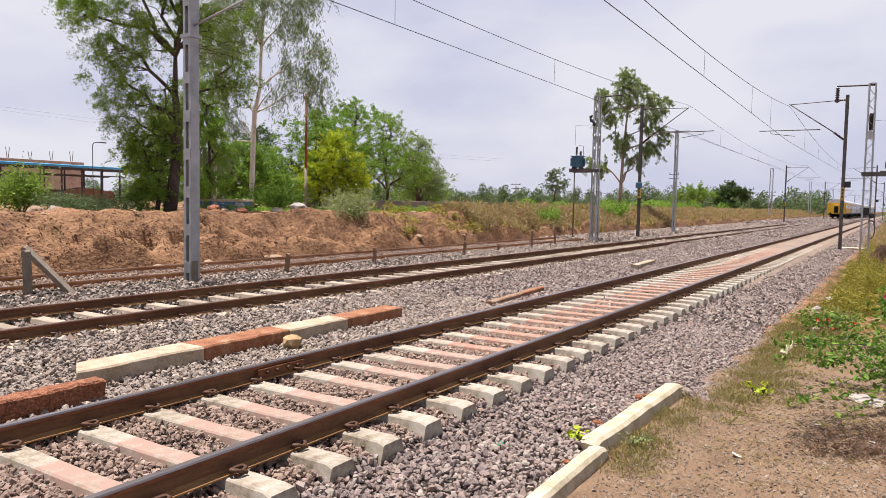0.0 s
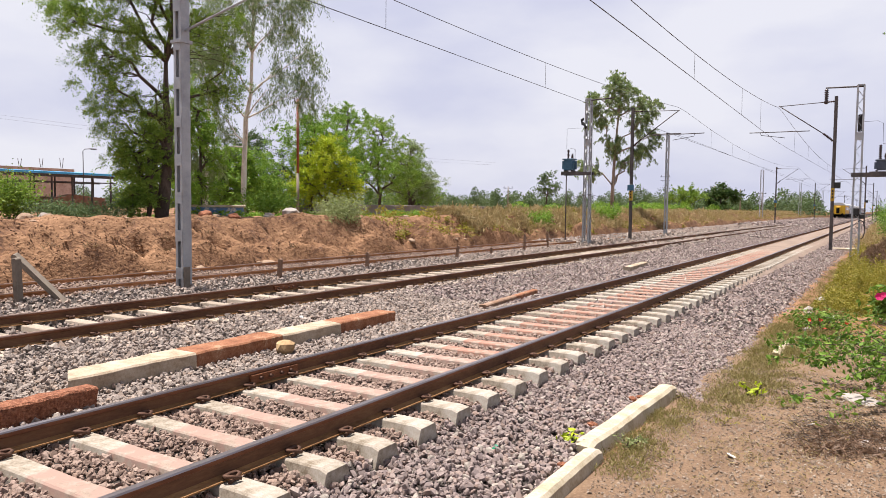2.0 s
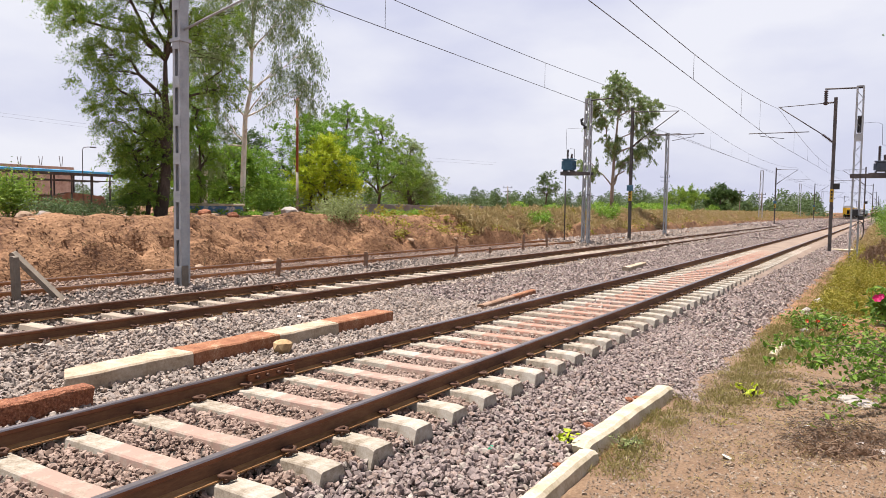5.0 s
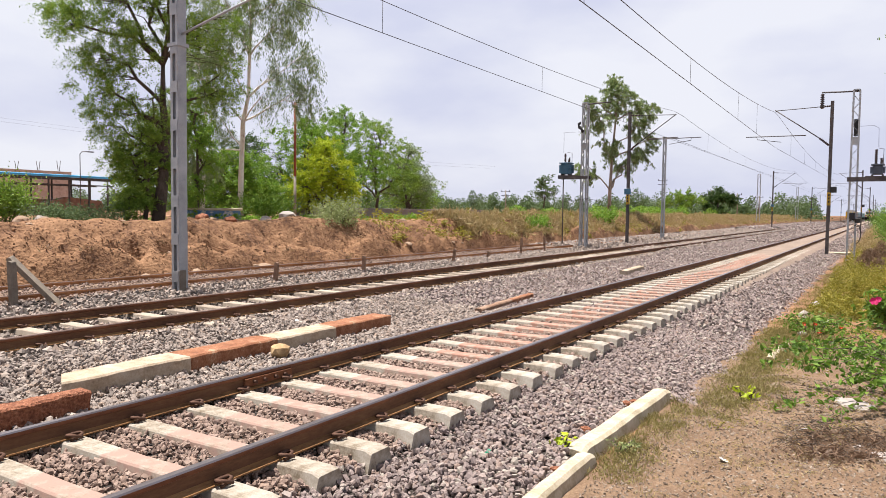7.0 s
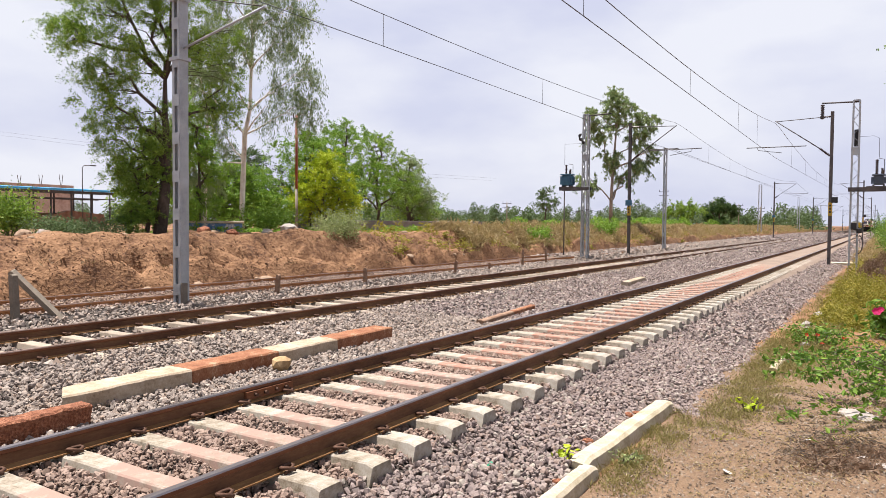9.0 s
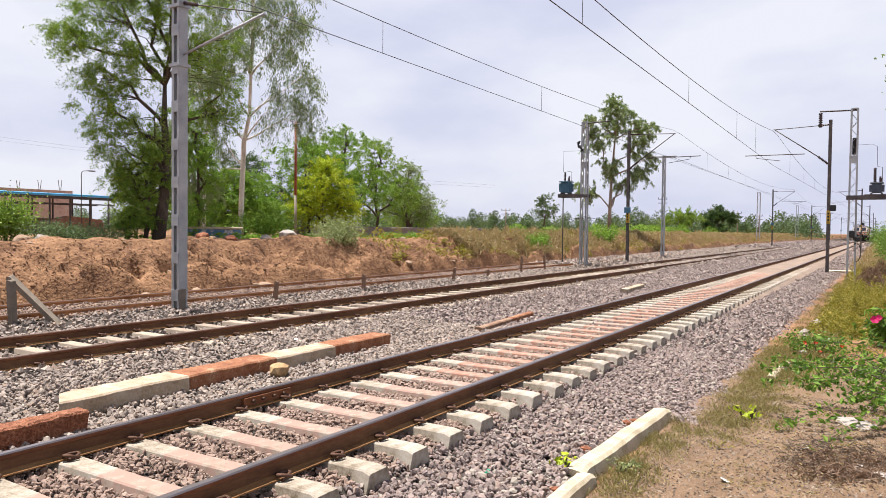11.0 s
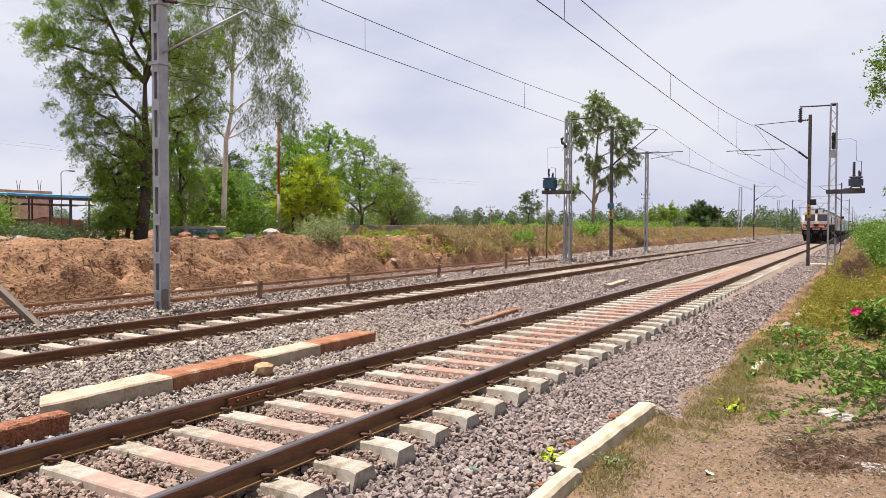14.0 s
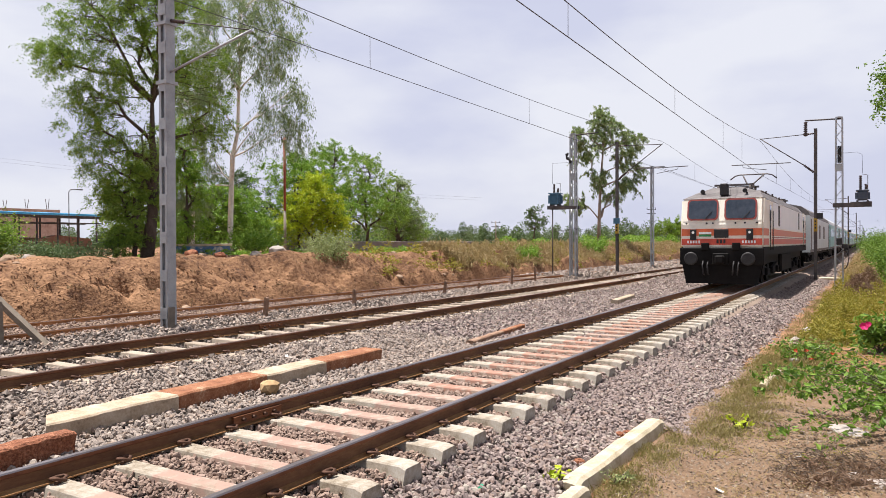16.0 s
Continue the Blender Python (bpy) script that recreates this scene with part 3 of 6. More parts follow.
def worn_block(bm, x0, x1, y0, y1, z0, z1, seed, amount=0.012):
    n = max(2, int((y1 - y0) / 0.09))
    ring = []
    c = min(0.02, (z1 - z0) / 4)
    for j in range(n + 1):
        y = y0 + (y1 - y0) * j / n
        prof = [(x0, z0), (x0, z1 - c), (x0 + c, z1), ((x0 + x1) / 2, z1), (x1 - c, z1), (x1, z1 - c), (x1, (z0 + z1) / 2), (x1, z0)]
        ring.append([bm.verts.new(Vector((x, y, z)) + noise.noise_vector(Vector((x * 6 + seed, y * 8.0, z * 7))) * amount) for x, z in prof])
    for a, b in zip(ring, ring[1:]):
        for k in range(8):
            bm.faces.new((a[k], a[(k + 1) % 8], b[(k + 1) % 8], b[k]))
    bm.faces.new(ring[0][::-1])
    bm.faces.new(ring[-1])
    return bm


def painted_beam(label, x, y, length, split, first, second, turn, width=0.43, height=0.285, top=-0.03, slant=0.0):
    ob = thing("concrete_beam", label, "concrete beam", pose(x, y, top - height, 0, 0, turn), group="painted beams between the tracks")
    bm = bmesh.new()
    worn_block(bm, -width / 2, width / 2, 0, split, 0, height, y, 0.013)
    for v in bm.verts:                     # broken end, cut at a slant
        v.co.y -= slant * (v.co.x / width + 0.5) * max(0.0, 1 - v.co.y / 0.6)
    part("painted_end", bm, first, ob)
    bm = bmesh.new()
    worn_block(bm, -width / 2, width / 2, split, length, 0, height, y + 5, 0.013)
    part("painted_end", bm, second, ob)
    return ob


painted_beam("long concrete beam painted cream and brick red on the ballast", -7.24, 4.36, 2.84, 1.36, M_CREAM, M_BRICKRED, 1.0, 0.42, 0.28, -0.08, 0.26)
painted_beam("concrete beam painted cream and red, end to end with another", -7.29, 7.215, 2.74, 1.26, M_CREAM, M_BRICKRED, 1.0, 0.41, 0.28, -0.085)
rb = bmesh.new()
worn_block(rb, -0.09, 0.09, -2.2, 0.0, 0, 0.25, 3.3, 0.016)
tagged(part("stone_slab", rb, M_ROUGHRED, m=pose(-6.40, 3.95, -0.26, 0, 4, 2)), "rough brick-red stone slab standing on edge in ballast", "stone slab")
M_TANPOST = material("faded_tan_post_paint", [(0.167, 0.090, 0.055), (0.244, 0.150, 0.099), (0.308, 0.217, 0.157)], 4, 40, bump=0.8, bump_dist=0.01)
painted_beam("half-buried post painted faded tan and red between the tracks", -6.60, 12.1, 3.1, 1.7, M_TANPOST, M_BRICKRED, 5.5, 0.14, 0.14, -0.165)
painted_beam("broken cream concrete post lying in the ballast", -7.05, 22.6, 2.6, 1.2, M_CREAM, M_CREAM, 4.0, 0.22, 0.18, -0.135)


def boulder(name, label, x, y, z, sx, sy, sz, mat, seed, sub=2, category="stone", group=""):
    bm = bmesh.new()
    bmesh.ops.create_icosphere(bm, subdivisions=sub, radius=1.0)
    for v in bm.verts:
        f = 1 + 0.35 * noise.noise(v.co * 1.1 + Vector((seed * 7.1, 0, 0))) + 0.12 * noise.noise(v.co * 3.1 + Vector((0, seed * 3.3, 0)))
        c = v.co * f
        m = max(abs(c.x), abs(c.y), abs(c.z))
        c *= 1 - 0.18 * max(0, m - 0.75)
        v.co = (c.x * sx, c.y * sy, c.z * sz)
    return tagged(part(name, bm, mat, m=pose(x, y, z, 0, 0, seed * 47)), label, category, group)


M_TANSTONE = material("golden_tan_stone", [(0.26, 0.165, 0.08), (0.37, 0.25, 0.13), (0.46, 0.33, 0.18)], 6, 40, bump=0.6, bump_dist=0.01)
boulder("stone", "tan angular stone lying against the painted beam", -6.78, 6.95, -0.19, 0.19, 0.14, 0.13, M_TANSTONE, 3, 2)

# pale kerb of the path: an irregular run of units, broken once
def kerb_unit(x, y, length, turn, w=0.17, h=0.29, z=-0.60, seed=1):
    """A cast kerb whose top edge has crumbled unevenly."""
    bm = bmesh.new()
    n = int(length / 0.06)
    ring = []
    for j in range(n + 1):
        yy = length * j / n
        e = min(1.0, min(j, n - j) / 2.0)
        top = h - 0.035 + 0.018 * fbm(yy * 0.8, seed * 3.7, 1.0, 0.8, 3) - 0.03 * (1 - e)
        lean = 0.005 * fbm(yy * 0.7, seed * 1.9, 6.0)
        prof = [(-w / 2, 0), (-w / 2 + 0.015, top * 0.72), (-w / 2 + 0.045, top * 0.95), (-w * 0.1, top), (w * 0.22, top * 0.97), (w * 0.36, top * 0.86), (w * 0.46, top * 0.45), (w / 2 + 0.02, 0)]
        ring.append([bm.verts.new(Vector((px + lean, yy, pz)) + noise.noise_vector(Vector((px * 9 + seed, yy * 9, pz * 9))) * 0.005) for px, pz in prof])
    for a, b in zip(ring, ring[1:]):
        for k in range(8):
            bm.faces.new((a[k], b[k], b[(k + 1) % 8], a[(k + 1) % 8]))
    bm.faces.new(ring[0])
    bm.faces.new(ring[-1][::-1])
    bmesh.ops.recalc_face_normals(bm, faces=list(bm.faces))
    return tagged(part("kerb_unit", bm, M_KERB, m=pose(x, y, z, 0, 0, turn)), "worn pale-yellow concrete kerb unit edging the path", "kerb", "kerb along the path")


kerb_unit(-2.05, 2.9, 3.0, 1.2, seed=1, w=0.20)
kerb_unit(-2.21, 5.84, 2.60, -2.0, seed=3, z=-0.58, w=0.25)
kerb_unit(-1.36, 11.5, 1.4, -4.0, seed=5, z=-0.62)
for k, (x, y, s) in enumerate([(-2.26, 7.75, 0.04), (-2.3, 7.6, 0.05), (-2.34, 6.45, 0.05), (-2.18, 5.35, 0.045), (-2.15, 5.1, 0.045)]):
    boulder("brick_bit", "broken reddish brick bit on the kerb", x, y, bed_z(x, y) + 0.05, s * 1.3, s, s * 0.7, M_ROUGHRED, k + 9, 1, group="brick bits by the kerb")


# ---------------------------------------------------------------- posts between the tracks
def small_post(x, y, height, lean_x=0.0, lean_y=0.0, w=0.11):
    bm = bmesh.new()
    worn_block(bm, -w / 2, w / 2, -w / 2, w / 2, -0.25, height, x + y, 0.01)
    return tagged(part("concrete_post", bm, M_CONC if y < 9 else M_TANPOST, m=pose(x, y, bed_z(x, y), lean_y, lean_x, 8)), "short weathered concrete post beside the track", "post", "short posts between the tracks")


small_post(-13.55, 7.05, 0.85, 3, 4)
small_post(-13.30, 7.75, 1.25, -38, 22)
for x, y, hh, lx in ((-13.35, 13.5, 0.52, 7), (-13.35, 17.2, 0.5, 3), (-13.4, 22.6, 0.5, 9), (-13.5, 28.6, 0.75, 2), (-13.5, 31.2, 0.7, -3), (-13.45, 25.4, 0.3, 5)):
    small_post(x, y, hh, lx, 2, 0.09)


# ---------------------------------------------------------------- masts and overhead line
def batten_mast(x, y, top, label, w=0.25, d=0.23, pitch=0.84, z=-0.3):
    ob = thing("catenary_mast", label, "mast", pose(x, y, z), group="masts of the overhead line")
    hgt = top - z
    for side in (-1, 1):
        bm = bmesh.new()
        o = [(side * w / 2, -d / 2), (side * w / 2, d / 2), (side * (w / 2 - 0.075), d / 2), (side * (w / 2 - 0.075), d / 2 - 0.012), (side * (w / 2 - 0.012), d / 2 - 0.012),
             (side * (w / 2 - 0.012), -d / 2 + 0.012), (side * (w / 2 - 0.075), -d / 2 + 0.012), (side * (w / 2 - 0.075), -d / 2)]
        prism(bm, o, "Z", -0.3, hgt)
        part("channel", bm, M_GALV, ob)
    k = 0.35
    while k < hgt:
        for s in (-1, 1):
            bm = bmesh.new()
            box(bm, -w / 2 + 0.01, w / 2 - 0.01, s * d / 2 - 0.006 + s * 0.008, s * d / 2 + 0.006 + s * 0.008, k, min(hgt, k + 0.25))
            part("batten_plate", bm, M_GALV, ob)
        k += pitch
    bm = bmesh.new()
    box(bm, -w / 2 - 0.015, w / 2 + 0.015, -d / 2 - 0.025, d / 2 + 0.025, hgt, hgt + 0.02)
    part("cap_plate", bm, M_GALV, ob)
    return ob


def lattice_mast(x, y, top, label, w=0.31, z=-0.45, pitch=0.34):
    ob = thing("lattice_mast", label, "mast", pose(x, y, z), group="lattice masts of the overhead line")
    hgt = top - z
    for i, j in itertools.product((-1, 1), (-1, 1)):
        bm = bmesh.new()
        bar(bm, (i * w / 2, j * w / 2, -0.3), (i * w / 2 * 0.8, j * w / 2 * 0.8, hgt), 0.07)
        part("leg", bm, M_GALV, ob)
    n = int(hgt / pitch)
    for face in range(4):
        for k in range(n):
            f0, f1 = 1 - 0.2 * k / n, 1 - 0.2 * (k + 1) / n
            s = (1 if k % 2 else -1) * (1 if face < 2 else -1)
            a, b = Vector((s * w / 2 * f0, -w / 2 * f0, k * pitch + 0.1)), Vector((-s * w / 2 * f1, -w / 2 * f1, (k + 1) * pitch + 0.1))
            rot = Matrix.Rotation(face * math.pi / 2, 3, "Z")
            bm = bmesh.new()
            bar(bm, rot @ a, rot @ b, 0.042, 0.012)
            part("brace", bm, M_GALV, ob)
    bm = bmesh.new()
    box(bm, -w * 0.42, w * 0.42, -w * 0.42, w * 0.42, hgt - 0.03, hgt + 0.03)
    part("cap_plate", bm, M_GALV, ob)
    return ob


def insulator(parent, a, b, sheds=7, r=0.075):
    a, b = Vector(a), Vector(b)
    pts, rad = [], []
    for k in range(sheds * 2 + 1):
        pts.append(a.lerp(b, k / (sheds * 2)))
        rad.append(r if k % 2 else r * 0.42)
    bm = bmesh.new()
    tube(bm, pts, rad, 8)
    return part("insulator", bm, M_INSUL, parent, "dark ribbed porcelain insulator")


def steel_pole(x, y, top, label, side=-1, z=-0.5, mat=None, w=0.16, reach=2.6, lift=0.0):
    """H-section mast with a cantilever: bracket tube, stay, register arm."""
    ob = thing("catenary_mast", label, "mast", pose(x, y, z), group="masts of the overhead line")
    mat = mat or M_DARKSTEEL
    hgt = top - z
    bm = bmesh.new()
    f, t = w / 2, 0.014
    prism(bm, [(-f, -f), (f, -f), (f, -f + t), (t / 2, -f + t), (t / 2, f - t), (f, f - t), (f, f), (-f, f), (-f, f - t), (-t / 2, f - t), (-t / 2, -f + t), (-f, -f + t)], "Z", -0.3, hgt)
    part("shaft", bm, mat, ob)
    if reach:
        s = side
        hi, lo, mid = 7.42 - z + lift, 5.4 - z + lift, 6.0 - z + lift
        bm = bmesh.new()
        tube(bm, [(s * 0.55, 0, lo + 0.42), (s * (reach + 0.15), 0, hi)], 0.028, 6)
        part("bracket_tube", bm, mat, ob)
        insulator(ob, (s * 0.08, 0, lo + 0.02), (s * 0.55, 0, lo + 0.42))
        bm = bmesh.new()
        tube(bm, [(s * 0.6, 0, hi + 0.05), (s * (reach + 0.1), 0, hi - 0.03)], 0.02, 6)
        part("stay_tube", bm, mat, ob)
        insulator(ob, (s * 0.08, 0, hi + 0.07), (s * 0.6, 0, hi + 0.05), 5, 0.06)
        bm = bmesh.new()
        tube(bm, [(s * 1.2, 0, mid - 0.0), (s * (reach + 1.6), 0, mid + 0.02)], 0.024, 6)
        part("register_tube", bm, mat, ob)
        bm = bmesh.new()
        tube(bm, [(s * (reach + 1.05), 0, mid), (s * (reach + 1.0), 0, mid - 0.14), (s * (reach - 0.2), 0, mid - 0.32)], 0.016, 5)
        part("steady_arm", bm, mat, ob)
    return ob


MAST_YS = [43.2, 110.0, 174.0, 238.0, 302.0, 366.0, 430.0]
mast_one = batten_mast(-13.42, 10.6, 7.2, "grey galvanised mast of two channels joined by batten plates")
bm = bmesh.new()
tube(bm, [(0.13, 0, 5.82), (2.62, 0, 6.36)], 0.026, 8)
part("bracket_tube", bm, M_GALV, mast_one, "slanting galvanised bracket tube")
bm = bmesh.new()
tube(bm, [(0.13, 0, 6.95), (2.62, 0, 6.36)], 0.012, 6)
part("stay_rod", bm, M_DARKSTEEL, mast_one)
for zz in (5.55, 6.85):
    bm = bmesh.new()
    box(bm, -0.17, 0.17, -0.16, 0.16, zz, zz + 0.07)
    part("clamp_band", bm, M_GALV, mast_one)
insulator(mast_one, (0.13, 0, 6.95), (0.6, 0, 6.84), 5, 0.05)
bm = bmesh.new()
box(bm, 0.126, 0.16, -0.12, 0.05, -0.25, 0.62, 0.01)
part("earthing_cover", bm, M_CONC, mast_one, "short concrete stub against the mast")

lattice_r = lattice_mast(-1.2, 37.2, 7.33, "grey lattice mast with a side platform and transformer")
lattice_l = lattice_mast(-13.6, 36.5, 7.49, "grey lattice mast carrying a transformer platform over the far side", z=-0.3)
for ob, s, reach, z0 in ((lattice_r, 1, 1.28, 0.45), (lattice_l, -1, 1.4, 0.3)):
    bm = bmesh.new()
    for j in (-0.22, 0.22):
        box(bm, min(s * -0.25, s * reach), max(s * -0.25, s * reach), j - 0.04, j + 0.04, (3.26 if s > 0 else 3.50) + z0, (3.44 if s > 0 else 3.66) + z0)
    box(bm, min(s * 0.45, s * reach), max(s * 0.45, s * reach), -0.26, 0.26, (3.44 if s > 0 else 3.66) + z0, (3.48 if s > 0 else 3.70) + z0)
    part("platform", bm, M_DARKSTEEL, ob, "dark steel channel platform")
    bm = bmesh.new()
    top = (7.33 if s > 0 else 7.49) + z0
    tube(bm, [(0.1, 0, top - 0.06), (-1.4 if s > 0 else 1.35, 0, top - 0.02)], 0.035, 6)
    part("top_arm", bm, M_DARKSTEEL, ob)
    if s > 0:
        insulator(ob, (-1.36, 0, top - 0.08), (-1.36, 0, top - 0.75), 7, 0.1)
    bm = bmesh.new()
    if s > 0:
        box(bm, -0.07, 0.09, -0.08, 0.08, top - 2.05, top - 1.3, 0.02)
        part("isolator_box", bm, M_BLACK, ob)
    else:
        tube(bm, [(-0.2 - 0.12 * math.sin(a * 3), -0.2, top - 1.0 - 0.32 * a) for a in (0, 0.3, 0.6, 0.9, 1.2, 1.5, 1.8)], [0.03, 0.09, 0.04, 0.1, 0.05, 0.1, 0.03], 6)
        part("isolator_arm", bm, M_BLACK, ob)
    bm = bmesh.new()
    box(bm, -0.17, 0.17, -0.17, -0.15, top - 2.45, top - 2.1)
    part("gusset_plate", bm, M_GALV, ob)
bm = bmesh.new()
for k in range(5):
    a = -0.5 + k * 0.25
    bar(bm, (a * 0.2, -0.2, 2.72 + 0.02 * k), (a * 2.2, -0.25, 2.58), 0.02)
part("spike_guard", bm, M_DARKSTEEL, lattice_l, "rusty anti-climbing spikes")
bm = bmesh.new()
box(bm, -0.10, 0.12, -0.30, -0.18, 2.0, 2.32, 0.02)
box(bm, 0.12, 0.34, -0.28, -0.2, 1.85, 2.05, 0.02)
part("switch_handle_box", bm, M_BLACK, lattice_r, "black isolator drive box")
bm = bmesh.new()
tube(bm, [(0.20 + 0.17 * math.cos(a), -0.22, 1.35 + 0.42 * math.sin(a)) for a in [k * 0.42 - 1.6 for k in range(10)]], 0.02, 5)
part("cable_loop", bm, M_BLACK, lattice_r, "hanging black cable loop")


def transformer(x, y, z, mat, label, w=0.62, h=0.56):
    ob = thing("transformer", label, "transformer", pose(x, y, z), group="pole transformers")
    bm = bmesh.new()
    box(bm, -w / 2, w / 2, -0.28, 0.28, 0.06, 0.06 + h, 0.03)
    part("tank", bm, mat, ob)
    bm = bmesh.new()
    box(bm, -w / 2 - 0.06, w / 2 + 0.06, -0.32, 0.32, 0.06 + h, 0.12 + h, 0.01)
    part("lid", bm, mat, ob)
    for k in (-1, 1):
        bm = bmesh.new()
        box(bm, k * 0.2 - 0.04, k * 0.2 + 0.04, -0.25, 0.25, 0.0, 0.06)
        part("skid", bm, M_BLACK, ob)
        for j in range(4):
            bm = bmesh.new()
            box(bm, k * w / 2 + (0 if k > 0 else -0.09), k * w / 2 + (0.09 if k > 0 else 0), -0.24 + j * 0.14, -0.21 + j * 0.14, 0.12, h)
            part("cooling_fin", bm, mat, ob)
    insulator(ob, (-0.08, 0, 0.12 + h), (-0.08, 0, 1.18), 7, 0.075)
    insulator(ob, (0.12, 0.1, 0.12 + h), (0.12, 0.1, 0.40 + h), 5, 0.06)
    insulator(ob, (0.14, -0.1, 0.12 + h), (0.18, -0.1, 0.32 + h), 4, 0.055)
    bm = bmesh.new()
    tube(bm, [(w / 2, 0.15, 0.12 + h), (w / 2, 0.15, 1.2), (0.0, 0.1, 1.24)], 0.014, 5)
    part("arcing_horn", bm, M_DARKSTEEL, ob)
    return ob


transformer(-0.28, 37.2, 3.485, M_SLATE, "dark grey transformer with ribbed bushings on a mast platform", 0.40, 0.40)
transformer(-14.62, 36.5, 3.705, M_BLUE, "blue oil transformer with bushings on a mast platform", 0.48)
bm = bmesh.new()
tube(bm, [(0, 0, 0), (0, 0, 4.0)], 0.035, 6)
tagged(part("cable_pipe", bm, M_DARKSTEEL, m=pose(-14.75, 36.4, -0.35)), "thin upright cable pipe under the blue transformer", "pipe")

pole_two = steel_pole(-2.5, 43.2, 7.75, "dark steel mast with yellow band and bracket over the near track")
pole_one = steel_pole(-13.3, 43.2, 7.85, "dark steel mast with bracket over the middle track", side=1, lift=0.12, z=-0.35)
for p, zz in ((pole_two, 0.5), (pole_one, 0.35)):
    bm = bmesh.new()
    box(bm, -0.088, 0.088, -0.088, 0.088, 2.25 + zz, 2.95 + zz)
    part("painted_band", bm, M_YELLOW, p, "worn yellow painted band")
    bm = bmesh.new()
    box(bm, 0.05, 0.36, -0.13, -0.09, 2.92 + zz, 3.24 + zz, 0.01) if p is pole_two else box(bm, -0.2, 0.2, -0.13, -0.09, 2.85 + zz, 3.2 + zz, 0.01)
    part("number_plate", bm, M_BLACK if p is pole_two else M_BLUE, p, "small dark plate on the mast")
    for k in range(3):
        bm = bmesh.new()
        box(bm, -0.04, 0.04, -0.094, -0.0885, 2.4 + zz + 0.17 * k, 2.5 + zz + 0.17 * k)
        part("painted_mark", bm, M_BLACK, p)
for y in MAST_YS[1:]:
    copy_thing(pole_two, pose(-2.5, y, -0.5))
    copy_thing(pole_one, pose(-13.3, y, -0.35))
batten_mast(-13.6, 52.6, 7.2, "slim grey mast with a crossarm", 0.24, 0.2)
bm = bmesh.new()
tube(bm, [(-14.7, 52.6, 7.16), (-12.7, 52.6, 7.16)], 0.03, 6)
tagged(part("crossarm", bm, M_DARKSTEEL), "dark steel crossarm on the slim mast", "crossarm")
for y in (128.0, 190.0, 260.0):
    lattice_mast(-17.6, y, 8.4, "distant grey lattice mast beyond the tracks", 0.5, 1.0, 0.8)


def wire(name, label, pts, r=0.011, sides=4):
    bm = bmesh.new()
    tube(bm, pts, r, sides)
    return tagged(part(name, bm, M_WIRE), label, "overhead wire", "overhead wires")


def near_x(y):
    """Stagger of the wires over the near track: from side to side, mast by mast."""
    if y <= MAST_YS[0]:
        return -4.45 - 0.0174 * y
    d = (y - MAST_YS[0]) / 64.0 % 2.0
    return -5.20 + 0.9 * (1 - abs(1 - d))


def middle_x(y):
    return -10.45 + 0.05 * math.cos(y / 58 * math.pi)


def spans(across, cz, kz, ys):
    """Contact and carrying wire; across, cz, kz: place and heights as functions of y."""
    wire("contact_wire", "dark contact wire over a track", [(across(y), y, cz(y)) for y in ys], 0.009, 6)
    wire("carrier_wire", "dark sagging carrier wire over a track", [(across(y), y, kz(y)) for y in ys], 0.009, 6)


def sag(y, low, first_low, height):
    if y <= MAST_YS[0]:
        return low + height * ((y - first_low) / (MAST_YS[0] - first_low)) ** 2
    d = (y - MAST_YS[0]) % 64.0
    return low + height * ((d - 32) / 32) ** 2


WY = steps((-14, 107, 2.0), (107, 500, 8.0))
def near_contact(y):
    return 5.41


def near_carrier(y):
    return sag(y, 6.02, 12.5, 1.28)


def middle_contact(y):
    return 5.96


def middle_carrier(y):
    return sag(y, 6.72, 14, 0.94)


spans(near_x, near_contact, near_carrier, WY)
spans(middle_x, middle_contact, middle_carrier, WY)
for across, low, high, places in ((near_x, near_contact, near_carrier, (4.0, 12.3, 21.2, 30.0, 35.5, 50, 58, 66, 74)), (middle_x, middle_contact, middle_carrier, (4.6, 14.1, 23.6, 33.0, 52, 60, 68))):
    for y in places:
        wire("dropper", "thin dropper between the two wires", [(across(y), y, low(y)), (across(y), y, high(y))], 0.006)
wire("feeder_wire", "thin wire running off the slim mast", [(-13.0 + 0.02 * k, 52.6 + 8 * k, 7.1 - 0.05 * k) for k in range(18)], 0.012)
wire("earth_wire", "thin wire between lattice mast and transformer", [(-1.2, 37.2, 5.7), (-0.5, 37.2, 5.72), (-0.3, 37.2, 5.6), (-0.28, 37.2, 4.75)], 0.008)
wire("earth_wire", "thin wire rising from the blue transformer", [(-13.7, 36.5, 6.0), (-14.8, 36.5, 6.0), (-14.8, 36.5, 4.9)], 0.008)
for k in range(2):
    z0 = 6.9 + 0.3 * k
    wire("village_wire", "thin power line over the fields", [(-95, 20 + 3 * k, z0 + 6), (-60, 45 + 2 * k, z0 + 1.2), (-45 + k, 60, z0 - 0.2), (-39, 74 + k, z0 - 0.2)], 0.006, 3)

